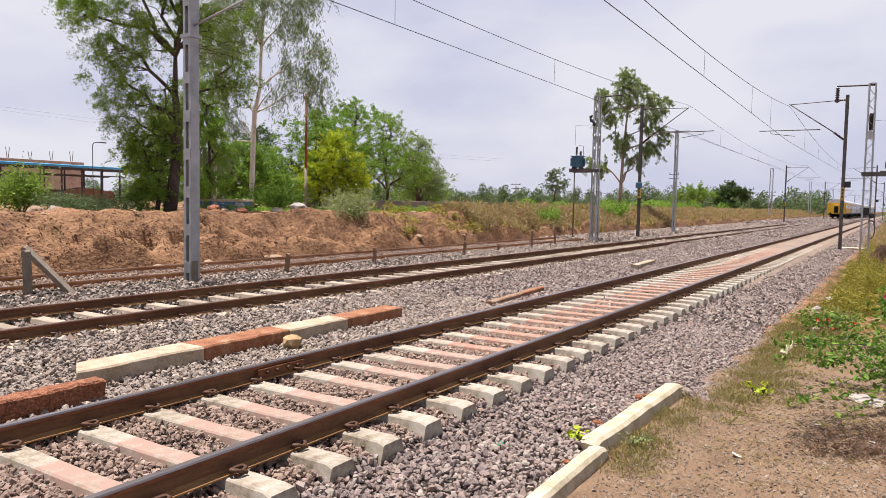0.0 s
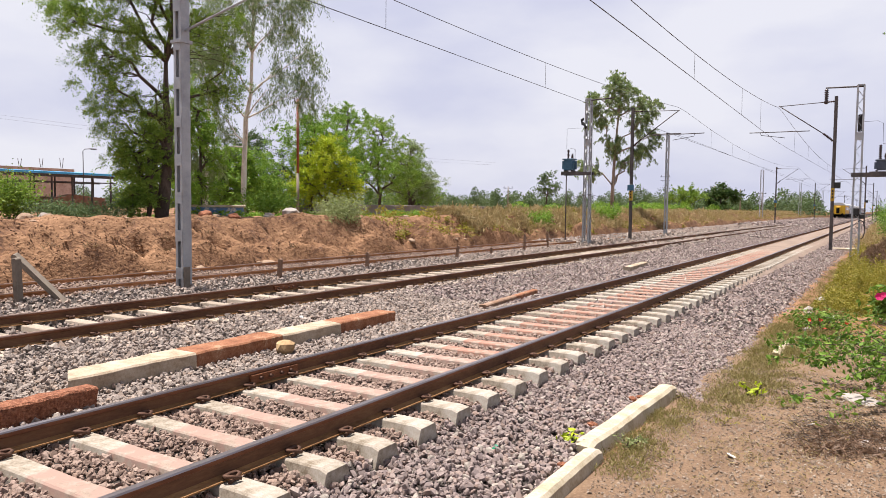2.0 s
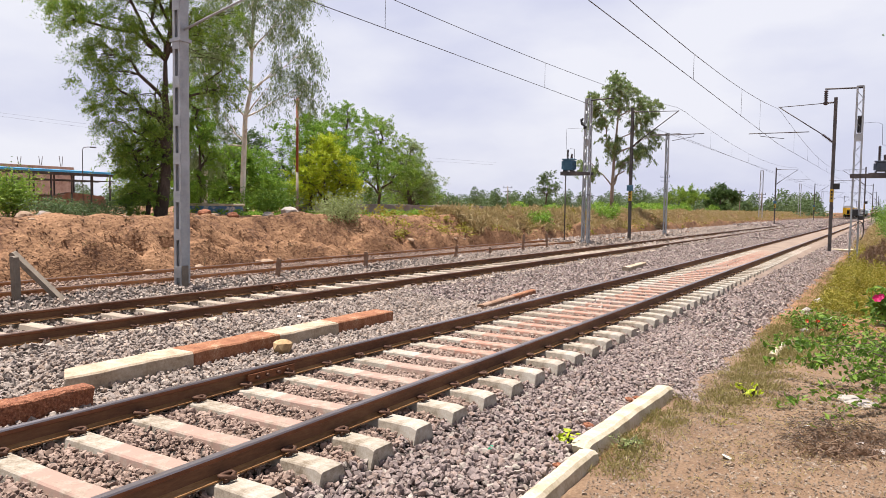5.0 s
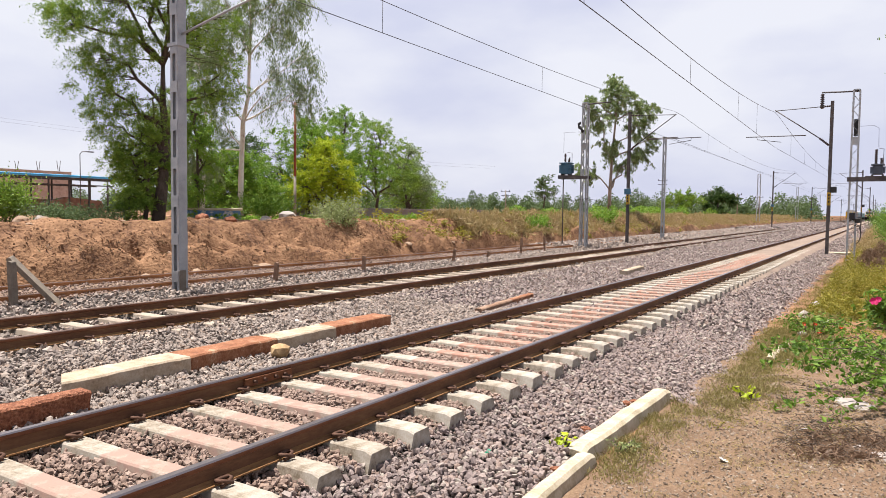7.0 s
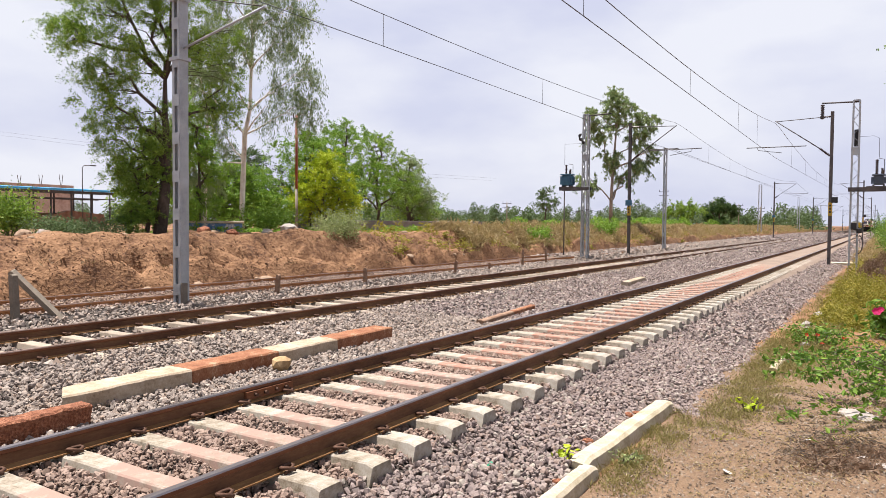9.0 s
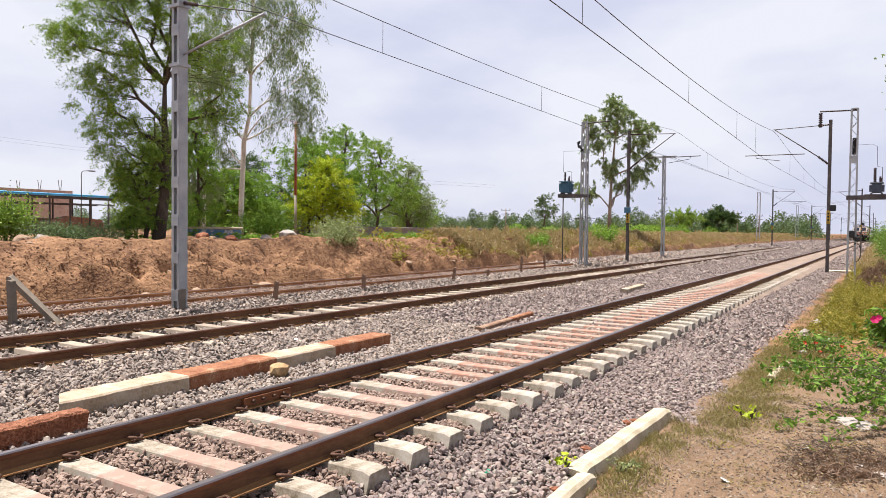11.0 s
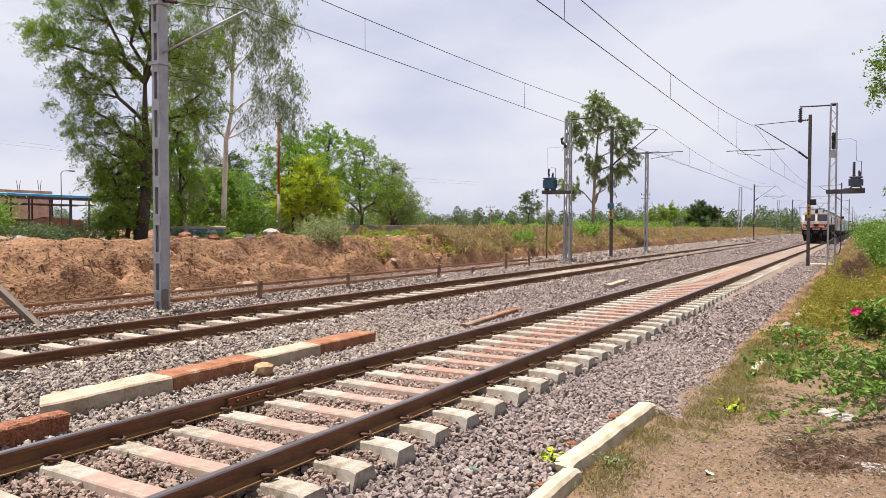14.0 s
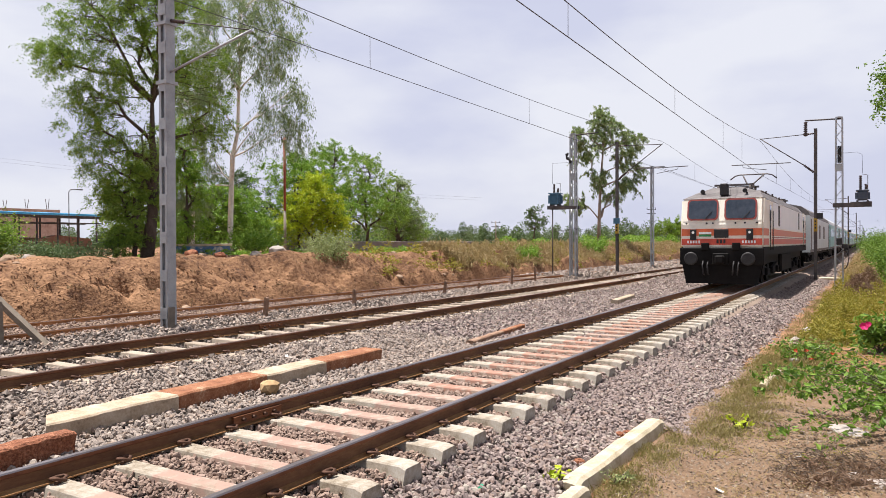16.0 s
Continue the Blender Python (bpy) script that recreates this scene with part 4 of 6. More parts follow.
# ---------------------------------------------------------------- trains
M_CREAMBODY = material("cream_train_paint", [(0.68, 0.65, 0.56), (0.80, 0.77, 0.68), (0.84, 0.81, 0.73)], 1.5, 20, rough=0.45, bump=0.05)
M_WHITEBODY = material("white_train_paint", [(0.74, 0.76, 0.78), (0.84, 0.85, 0.86)], 1.5, 20, rough=0.45, bump=0.05)
M_ORANGE = material("orange_red_band", [(0.55, 0.12, 0.05), (0.66, 0.17, 0.075)], 2, 20, rough=0.45, bump=0.05)
M_RED = material("red_band", [(0.50, 0.07, 0.045), (0.60, 0.10, 0.06)], 2, 20, rough=0.45, bump=0.05)
M_ROOF = material("grey_train_roof", [(0.09, 0.08, 0.082), (0.17, 0.16, 0.162)], 2, 20, rough=0.7, bump=0.1)
M_UNDER = material("sooty_underframe", [(0.004, 0.004, 0.0045), (0.013, 0.012, 0.012)], 4, 30, rough=0.8, specular=0.15)
M_GLASS_DARK = material("dark_cab_glass", [(0.02, 0.03, 0.045), (0.05, 0.06, 0.08)], 2, 8, rough=0.08, bump=0, specular=0.7)
M_FRAME = material("maroon_window_frame", [(0.20, 0.035, 0.03), (0.28, 0.06, 0.05)], 4, 30, rough=0.5, bump=0)
M_TEAL = material("teal_coach_paint", [(0.16, 0.36, 0.38), (0.22, 0.45, 0.46), (0.27, 0.50, 0.50)], 0.8, 14, rough=0.5, bump=0.05)
M_GREYCOACH = material("pale_grey_coach_paint", [(0.40, 0.45, 0.48), (0.52, 0.57, 0.60)], 0.8, 14, rough=0.5, bump=0.05)
M_YELLOWCOACH = material("yellow_coach_paint", [(0.58, 0.34, 0.015), (0.70, 0.43, 0.03)], 0.8, 14, rough=0.5, bump=0.05)
M_GREYROOF = material("silver_coach_roof", [(0.42, 0.44, 0.46), (0.55, 0.57, 0.58)], 0.8, 14, rough=0.5, bump=0.05)
M_LAMP = material("headlamp_lens", [(0.80, 0.80, 0.78), (0.88, 0.88, 0.86)], 3, 20, rough=0.1, bump=0)
M_GREENPAINT = material("green_paint", [(0.02, 0.20, 0.06), (0.03, 0.26, 0.09)], 3, 20, rough=0.5, bump=0)


def wheel_mesh():
    bm = bmesh.new()
    tube(bm, [(-0.07, 0, 0), (-0.04, 0, 0), (-0.039, 0, 0), (0.06, 0, 0)], [0.56, 0.56, 0.52, 0.51], 20)
    me = bpy.data.meshes.new("wheel")
    bm.to_mesh(me)
    bm.free()
    me.materials.append(M_UNDER)
    return me


WHEEL = wheel_mesh()


def bogie(parent, y, axles, half=1.1):
    bm = bmesh.new()
    for s in (-1, 1):
        prism(bm, [(-half - 0.9, 0.62), (-half - 0.6, 0.85), (-0.5, 0.62), (0.5, 0.62), (half + 0.6, 0.85), (half + 0.9, 0.62), (half + 0.7, 0.45), (0.5, 0.36), (-0.5, 0.36), (-half - 0.7, 0.45)],
              "X", s * 1.15 - 0.06, s * 1.15 + 0.06)
    box(bm, -1.1, 1.1, -0.25, 0.25, 0.45, 0.8)
    ob = part("bogie", bm, M_UNDER, parent, m=pose(0, y, 0))
    for a in axles:
        for s in (-1, 1):
            part("wheel", WHEEL, None, ob, m=pose(s * 0.80, a, 0.545, 0, 0, 0 if s < 0 else 180))
        for s in (-1, 1):
            b2 = bmesh.new()
            box(b2, s * 1.24 - 0.08, s * 1.24 + 0.08, a - 0.18, a + 0.18, 0.42, 0.70, 0.03)
            part("axle_box", b2, M_UNDER, ob)
    return ob


def rounded(w, h, r, n=4):
    out = []
    for cx, cz, a0 in ((w / 2 - r, h / 2 - r, 0), (-w / 2 + r, h / 2 - r, 90), (-w / 2 + r, -h / 2 + r, 180), (w / 2 - r, -h / 2 + r, 270)):
        out += [(cx + r * math.cos(radians(a0 + 90 * k / n)), cz + r * math.sin(radians(a0 + 90 * k / n))) for k in range(n + 1)]
    return out


def locomotive():
    ob = thing("electric_locomotive", "cream electric locomotive with red-orange bands and black skirt", "locomotive")
    w, length = 1.44, 19.6
    bm = bmesh.new()
    side = [(0.0, 1.50), (0.0, 2.42), (0.22, 3.34), (length - 0.22, 3.34), (length, 2.42), (length, 1.50)]
    prism(bm, side, "X", -w, w)
    bmesh.ops.bevel(bm, geom=list(bm.edges), offset=0.07, segments=2, affect="EDGES")
    part("cab_body", bm, M_CREAMBODY, ob)
    bm = bmesh.new()
    prism(bm, [(-w + 0.03, 3.30), (w - 0.03, 3.30), (w - 0.30, 3.62), (0.55, 3.80), (-0.55, 3.80), (-w + 0.30, 3.62)], "Y", 1.5, length - 1.5)
    vs = [bm.verts.new(p) for p in ((-w + 0.03, 0.22, 3.32), (w - 0.03, 0.22, 3.32), (w - 0.03, 1.5, 3.31), (w - 0.30, 1.5, 3.62), (0.55, 1.5, 3.80), (-0.55, 1.5, 3.80), (-w + 0.30, 1.5, 3.62), (-w + 0.03, 1.5, 3.31))]
    for q in ((0, 1, 3, 4), (0, 4, 5), (0, 5, 6), (0, 6, 7), (1, 2, 3)):
        bm.faces.new([vs[i] for i in q])
    part("roof", bm, M_ROOF, ob, "grey sooty sloping roof")
    # bands round nose and sides
    for nm, z0, z1, mt in (("upper_band", 1.94, 2.20, M_ORANGE), ("lower_band", 1.60, 1.83, M_RED)):
        bm = bmesh.new()
        box(bm, -w + 0.05, w - 0.05, -0.006, 0.03, z0, z1)
        for s in (-1, 1):
            box(bm, s * w - 0.006, s * w + 0.006, 0.05, length - 0.05, z0, z1)
        part(nm, bm, mt, ob, "orange-red painted band" if mt is M_ORANGE else "red painted band")
    for nm, z0, z1, mt in (("pinstripe", 1.86, 1.90, M_FRAME),):
        for s in (-1, 1):
            bm = bmesh.new()
            box(bm, s * w - 0.009, s * w + 0.009, 2.5, length - 2.5, z0, z1)
            part(nm, bm, mt, ob, "thin painted line")
    # white side panels above the bands
    for s in (-1, 1):
        bm = bmesh.new()
        box(bm, s * w - 0.004, s * w + 0.004, 2.9, length - 2.9, 2.26, 3.26)
        part("side_panel", bm, M_WHITEBODY, ob, "white side panel")
        for y in (1.9, length - 1.9):
            bm = bmesh.new()
            box(bm, s * w - 0.01, s * w + 0.014, y - 0.36, y + 0.36, 1.52, 3.2, 0.01)
            part("cab_door", bm, M_CREAMBODY, ob)
            bm = bmesh.new()
            box(bm, s * w - 0.01, s * w + 0.022, y - 0.24, y + 0.24, 2.5, 3.1)
            part("door_window", bm, M_GLASS_DARK, ob)
            for k in (-0.46, 0.46):
                bm = bmesh.new()
                tube(bm, [(s * (w + 0.06), y + k, 1.4), (s * (w + 0.06), y + k, 2.9)], 0.02, 6)
                part("handrail", bm, M_BLACK, ob)
        for y in (5.0, 14.6):
            bm = bmesh.new()
            box(bm, s * w - 0.01, s * w + 0.02, y - 0.22, y + 0.22, 2.35, 3.2)
            part("louvre_panel", bm, M_BLACK, ob, "dark louvred vent")
        bm = bmesh.new()
        box(bm, s * (w - 0.02) - 0.03, s * (w - 0.02) + 0.03, 0.2, length - 0.2, 1.20, 1.52)
        part("sill_beam", bm, M_UNDER, ob, "sooty black sill beam")
    # windscreens on the raked front
    rake = math.degrees(math.atan2(0.22, 0.92))
    for x in (-0.66, 0.66):
        m = pose(x, 0.115, 2.90, -rake, 0, 0)
        bm = bmesh.new()
        prism(bm, rounded(1.10, 0.80, 0.14), "Y", -0.05, 0.02)
        fr = part("windscreen_frame", bm, M_FRAME, ob, "maroon rounded windscreen frame", m=m)
        bm = bmesh.new()
        prism(bm, rounded(1.0, 0.70, 0.12), "Y", -0.058, 0.0)
        part("glass", bm, M_GLASS_DARK, fr)
        bm = bmesh.new()
        bar(bm, (0.05, -0.075, -0.42), (0.32, -0.07, -0.1), 0.02)
        part("wiper", bm, M_BLACK, fr)
    for x in (-1.22, -0.5, -0.28, 0.5, 0.82, 1.22):
        bm = bmesh.new()
        tube(bm, [(x, -0.035, 2.40), (x, -0.012, 2.40)], 0.035, 8)
        part("front_fitting", bm, M_BLACK, ob)
    for x in (-0.12, 0.0, 0.12):
        bm = bmesh.new()
        box(bm, x - 0.035, x + 0.035, -0.03, 0.0, 1.66, 1.80, 0.008)
        part("socket", bm, M_BLACK, ob)
    for x in (-0.98, 0.98):
        bm = bmesh.new()
        box(bm, x - 0.11, x + 0.11, -0.05, 0.0, 1.78, 2.18, 0.01)
        hl = part("headlamp", bm, M_BLACK, ob)
        bm = bmesh.new()
        tube(bm, [(x, -0.06, 2.06), (x, -0.045, 2.06)], 0.05, 10)
        part("lens", bm, M_LAMP, hl)
    bm = bmesh.new()
    box(bm, -0.24, 0.26, -0.035, 0.0, 1.86, 2.18, 0.01)
    part("number_board", bm, M_BLACK, ob)
    for z0, mt in ((2.09, M_ORANGE), (2.00, M_WHITEBODY), (1.91, M_GREENPAINT)):
        bm = bmesh.new()
        box(bm, -0.78, -0.34, -0.014, -0.006, z0, z0 + 0.08)
        part("painted_stripe", bm, mt, ob)
    for x0, n in ((-1.2, 5), (0.72, 5)):
        for k in range(n):
            bm = bmesh.new()
            box(bm, x0 + k * 0.1, x0 + k * 0.1 + 0.06, -0.012, -0.006, 1.66, 1.76)
            part("painted_mark", bm, M_WHITEBODY, ob)
    # buffer beam, skirt, buffers, coupler, cowcatcher
    bm = bmesh.new()
    box(bm, -1.46, 1.46, -0.06, 0.5, 0.86, 1.50, 0.03)
    part("buffer_beam", bm, M_UNDER, ob, "black buffer beam")
    bm = bmesh.new()
    prism(bm, [(-1.38, 0.88), (1.38, 0.88), (1.25, 0.17), (-1.25, 0.17)], "Y", 0.0, 0.12)
    part("cowcatcher", bm, M_UNDER, ob, "black cowcatcher plate")
    for x in (-0.98, 0.98):
        bm = bmesh.new()
        tube(bm, [(x, -0.05, 1.10), (x, -0.42, 1.10), (x, -0.421, 1.10), (x, -0.48, 1.10), (x, -0.50, 1.10)], [0.10, 0.10, 0.24, 0.24, 0.20], 16)
        part("buffer", bm, M_BLACK, ob, "round black buffer")
        bm = bmesh.new()
        box(bm, x * 0.55 - 0.14, x * 0.55 + 0.14, -0.14, -0.05, 1.4, 1.68, 0.02)
        part("lamp_bracket", bm, M_UNDER, ob)
    bm = bmesh.new()
    box(bm, -0.16, 0.16, -0.46, 0.0, 0.92, 1.22, 0.05)
    box(bm, -0.28, 0.28, -0.16, 0.0, 0.86, 1.3, 0.03)
    part("coupler", bm, M_UNDER, ob)
    for x in (-0.62, -0.45, 0.45, 0.62):
        bm = bmesh.new()
        tube(bm, [(x, -0.06, 1.0), (x, -0.2, 0.85), (x * 0.95, -0.2, 0.55), (x * 0.9, -0.12, 0.5)], 0.03, 6)
        part("brake_hose", bm, M_BLACK, ob)
    # roof gear
    bm = bmesh.new()
    box(bm, -0.14, 0.14, 0.55, 0.9, 3.45, 3.90, 0.03)
    part("roof_headlamp", bm, M_BLACK, ob, "black roof headlamp housing")
    for x in (-0.78, 0.72):
        bm = bmesh.new()
        tube(bm, [(x, 1.3, 3.55), (x, 0.85, 3.62), (x, 0.84, 3.62), (x, 0.7, 3.62)], [0.035, 0.045, 0.075, 0.085], 8)
        part("horn", bm, M_BLACK, ob)
    for y in (3.0, length - 4.4):
        bm = bmesh.new()
        for x in (-0.6, 0.6):
            for yy in (0, 1.4):
                tube(bm, [(x, y + yy, 3.68), (x, y + yy, 3.98)], 0.06, 6)
        bar(bm, (-0.75, y, 4.0), (0.75, y, 4.0), 0.08)
        bar(bm, (-0.75, y + 1.4, 4.0), (0.75, y + 1.4, 4.0), 0.08)
        bar(bm, (-0.6, y, 4.0), (-0.6, y + 1.4, 4.0), 0.06)
        bar(bm, (0.6, y, 4.0), (0.6, y + 1.4, 4.0), 0.06)
        pb = part("pantograph_base", bm, M_DARKSTEEL, ob)
    raised = length - 11.2
    bm = bmesh.new()
    box(bm, -0.55, 0.55, raised - 0.6, raised + 0.6, 3.72, 3.95, 0.04)
    pan = part("pantograph", bm, M_DARKSTEEL, ob, "raised dark pantograph")
    bm = bmesh.new()
    bar(bm, (0, raised + 0.4, 3.95), (0, raised - 0.9, 4.35), 0.09)
    bar(bm, (-0.12, raised - 0.9, 4.35), (-0.45, raised + 0.1, 4.84), 0.05)
    bar(bm, (0.12, raised - 0.9, 4.35), (0.45, raised + 0.1, 4.84), 0.05)
    part("folding_arm", bm, M_DARKSTEEL, pan)
    bm = bmesh.new()
    tube(bm, [(-1.0, raised + 0.1, 4.66), (-0.8, raised + 0.1, 4.82), (-0.6, raised + 0.1, 4.87), (0.6, raised + 0.1, 4.87), (0.8, raised + 0.1, 4.82), (1.0, raised + 0.1, 4.66)], 0.03, 6)
    part("collector_bow", bm, M_DARKSTEEL, pan)
    for k, y in enumerate((6.3, 7.4, 8.6, 10.0, 11.5, 13.0)):
        bm = bmesh.new()
        box(bm, -0.75 + 0.1 * (k % 2), 0.7, y - 0.4, y + 0.4, 3.7, 3.95, 0.04)
        part("roof_box", bm, M_ROOF, ob)
        insulator(ob, (0.8 * (-1) ** k, y, 3.6), (0.8 * (-1) ** k, y, 3.92), 5, 0.06)
    bogie(ob, 4.3, (-1.85, 0.0, 1.85), 1.9)
    bogie(ob, length - 4.3, (-1.85, 0.0, 1.85), 1.9)
    bm = bmesh.new()
    box(bm, -1.3, 1.3, 7.6, length - 7.6, 0.35, 1.2, 0.08)
    part("equipment_case", bm, M_UNDER, ob)
    bm = bmesh.new()
    box(bm, -1.15, 1.15, 0.4, length - 0.3, 0.85, 1.35)
    part("underframe", bm, M_UNDER, ob)
    return ob


def coach(body_mat, roof_mat, label, windows=True, end_mat=None, length=23.0):
    """Passenger coach, its near end at y = 0, running towards +y."""
    ob = thing("passenger_coach", label, "railway coach")
    w = 1.60
    bm = bmesh.new()
    prism(bm, [(-w, 1.05), (-w, 3.25), (w, 3.25), (w, 1.05)], "Y", 0.15, length - 0.15)
    part("body", bm, body_mat, ob)
    bm = bmesh.new()
    prism(bm, [(-w, 3.25), (-w + 0.10, 3.55), (-w + 0.5, 3.86), (-0.5, 4.0), (0.5, 4.0), (w - 0.5, 3.86), (w - 0.10, 3.55), (w, 3.25)], "Y", 0.15, length - 0.15)
    part("roof", bm, roof_mat, ob)
    for s in (-1, 1):
        for y in (1.1, length - 1.1):
            bm = bmesh.new()
            box(bm, s * w - 0.012, s * w + 0.012, y - 0.38, y + 0.38, 1.1, 3.1)
            part("door", bm, M_ROOF, ob, "dark recessed door")
        for k in range(9 if windows else 3):
            y = (3.3 + k * (length - 6.6) / 8) if windows else (4.0 + k * 5.5)
            bm = bmesh.new()
            box(bm, s * w - 0.012, s * w + 0.012, y - (0.55 if windows else 0.9), y + (0.55 if windows else 0.9), 2.15 if windows else 1.9, 2.85)
            part("window" if windows else "louvre_panel", bm, M_GLASS_DARK if windows else M_ROOF, ob)
        bm = bmesh.new()
        box(bm, s * w - 0.008, s * w + 0.008, 0.2, length - 0.2, 1.06, 1.22)
        part("sole_bar", bm, M_ROOF, ob)
    for y, d in ((0.15, -1), (length - 0.15, 1)):
        bm = bmesh.new()
        box(bm, -w + 0.02, w - 0.02, min(y, y + d * 0.02), max(y, y + d * 0.02), 1.05, 3.3)
        part("end_wall", bm, end_mat or body_mat, ob)
        bm = bmesh.new()
        box(bm, -0.55, 0.55, min(y, y + d * 0.32), max(y, y + d * 0.32), 1.15, 3.05, 0.05)
        part("gangway_bellows", bm, end_mat or M_UNDER, ob)
        bm = bmesh.new()
        box(bm, -0.36, 0.36, min(y + d * 0.33, y + d * 0.345), max(y + d * 0.33, y + d * 0.345), 1.3, 2.6)
        part("gangway_door", bm, M_UNDER, ob)
        for x in (-0.98, 0.98):
            bm = bmesh.new()
            tube(bm, [(x, y, 1.1), (x, y + d * 0.4, 1.1), (x, y + d * 0.401, 1.1), (x, y + d * 0.45, 1.1)], [0.1, 0.1, 0.22, 0.22], 10)
            part("buffer", bm, M_UNDER, ob)
    bogie(ob, 4.0, (-1.3, 1.3))
    bogie(ob, length - 4.0, (-1.3, 1.3))
    bm = bmesh.new()
    box(bm, -1.45, 1.45, 0.3, length - 0.3, 0.85, 1.06)
    box(bm, -1.2, 1.2, 8.0, 15.0, 0.4, 0.9, 0.05)
    part("underframe", bm, M_UNDER, ob)
    return ob


MOVERS = []          # (thing, x, y at the start, metres a second)
LOCO_START, LOCO_SPEED = 561.5, -33.35
loco = locomotive()
MOVERS.append((loco, TRACKS["near"], LOCO_START, LOCO_SPEED))
y = LOCO_START + 20.6
first = coach(M_GREYCOACH, M_ROOF, "pale grey power car with dark doors behind the locomotive", windows=False)
MOVERS.append((first, TRACKS["near"], y, LOCO_SPEED))
teal = coach(M_TEAL, M_GREYROOF, "teal passenger coach of the oncoming train")
for k in range(13):
    y += 23.7
    MOVERS.append((teal if k == 0 else copy_thing(teal, pose(0, 0, 0)), TRACKS["near"], y, LOCO_SPEED))
TAIL_START, TAIL_SPEED = 165.0, 20.5
tail = coach(M_YELLOWCOACH, M_GREYROOF, "yellow last coach of the departing train", end_mat=M_YELLOWCOACH)
MOVERS.append((tail, TRACKS["middle"], TAIL_START, TAIL_SPEED))
grey = coach(M_GREYCOACH, M_GREYROOF, "pale grey passenger coach of the departing train")
y = TAIL_START
for k in range(8):
    y += 23.7
    MOVERS.append((grey if k == 0 else copy_thing(grey, pose(0, 0, 0)), TRACKS["middle"], y, TAIL_SPEED))


def motions():
    for ob, x, y0, v in MOVERS:
        walk(ob, [(t, pose(x, y0 + v * t, 0)) for t in (0.0, 4.0, 8.0, 12.0, 16.0)])


# ---------------------------------------------------------------- plants
M_BARK = material("grey_brown_bark", [(0.042, 0.030, 0.021), (0.084, 0.063, 0.048), (0.132, 0.102, 0.078)], 5, 40, bump=0.8, bump_dist=0.02, stretch=(1, 1, 0.3))
M_PALEBARK = material("pale_eucalyptus_bark", [(0.30, 0.19, 0.13), (0.66, 0.59, 0.52), (0.80, 0.75, 0.70), (0.82, 0.79, 0.75)], 3.5, 30, bump=0.5, bump_dist=0.02, stretch=(1, 1, 0.3))
M_MIDBARK = material("streaky_brown_bark", [(0.16, 0.12, 0.09), (0.30, 0.24, 0.19), (0.48, 0.42, 0.36)], 3, 30, bump=0.5, bump_dist=0.02, stretch=(1, 1, 0.3))
L_NEEM = leaf_material("olive_green_leaves", [(0.077, 0.144, 0.022), (0.146, 0.251, 0.032), (0.240, 0.366, 0.052), (0.326, 0.452, 0.075)])
L_EUCA = leaf_material("dull_eucalyptus_leaves", [(0.101, 0.156, 0.064), (0.184, 0.267, 0.101), (0.294, 0.368, 0.156), (0.405, 0.478, 0.221)])
L_ACACIA = leaf_material("fresh_green_leaves", [(0.078, 0.171, 0.022), (0.139, 0.264, 0.028), (0.217, 0.364, 0.043), (0.295, 0.449, 0.062)])
L_BRIGHT = leaf_material("yellow_green_leaves", [(0.252, 0.345, 0.016), (0.399, 0.491, 0.022), (0.547, 0.617, 0.034)])
L_DARK = leaf_material("dark_green_leaves", [(0.030, 0.068, 0.018), (0.060, 0.112, 0.027), (0.105, 0.165, 0.042)])
# dull green with distance haze put into the colour; a near bush shares it
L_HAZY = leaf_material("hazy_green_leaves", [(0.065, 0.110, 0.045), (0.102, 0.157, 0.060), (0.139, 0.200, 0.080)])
L_SHRUB = leaf_material("grey_green_leaves", [(0.160, 0.208, 0.075), (0.256, 0.304, 0.120), (0.352, 0.400, 0.180)])
L_GARDEN = leaf_material("garden_shrub_leaves", [(0.043, 0.092, 0.013), (0.086, 0.174, 0.021), (0.151, 0.266, 0.034), (0.245, 0.355, 0.056)])
L_WEED = leaf_material("yellowish_weed_leaves", [(0.144, 0.148, 0.020), (0.236, 0.225, 0.028), (0.315, 0.278, 0.043), (0.361, 0.278, 0.071)])
L_OLIVE = leaf_material("olive_straw_blades", [(0.158, 0.140, 0.047), (0.270, 0.233, 0.079), (0.353, 0.298, 0.130), (0.158, 0.186, 0.037)])
L_BROWN = leaf_material("withered_brown_twigs", [(0.128, 0.079, 0.054), (0.230, 0.147, 0.095), (0.344, 0.230, 0.153)])
L_DRY = leaf_material("dry_grass_blades", [(0.241, 0.171, 0.080), (0.362, 0.272, 0.130), (0.462, 0.362, 0.191), (0.221, 0.221, 0.060)])


def leaf_mesh(name, centres, size, mat, rng, droop=0.0, slim=0.42, extra=None):
    """Many small folded leaves at the given centres, joined into one mesh."""
    c = np.asarray(centres, float)
    n = len(c)
    s = size * rng.uniform(0.6, 1.4, (n, 1))
    d = rng.normal(size=(n, 3))
    d[:, 2] = d[:, 2] * 0.7 - droop * 2.2
    d /= np.linalg.norm(d, axis=1)[:, None]
    e = np.cross(d, rng.normal(size=(n, 3)))
    e /= np.linalg.norm(e, axis=1)[:, None] + 1e-9
    up = np.cross(d, e)
    v = np.stack([c - d * s * 0.5, c + e * s * slim * 0.5 + up * s * 0.08, c + d * s * 0.5, c - e * s * slim * 0.5 + up * s * 0.08], 1).reshape(-1, 3)
    base = np.arange(n)[:, None] * 4
    f = np.concatenate([base + np.array([[0, 1, 2]]), base + np.array([[0, 2, 3]])], 1).reshape(-1, 3)
    return mesh_from(name, v, f, [mat])


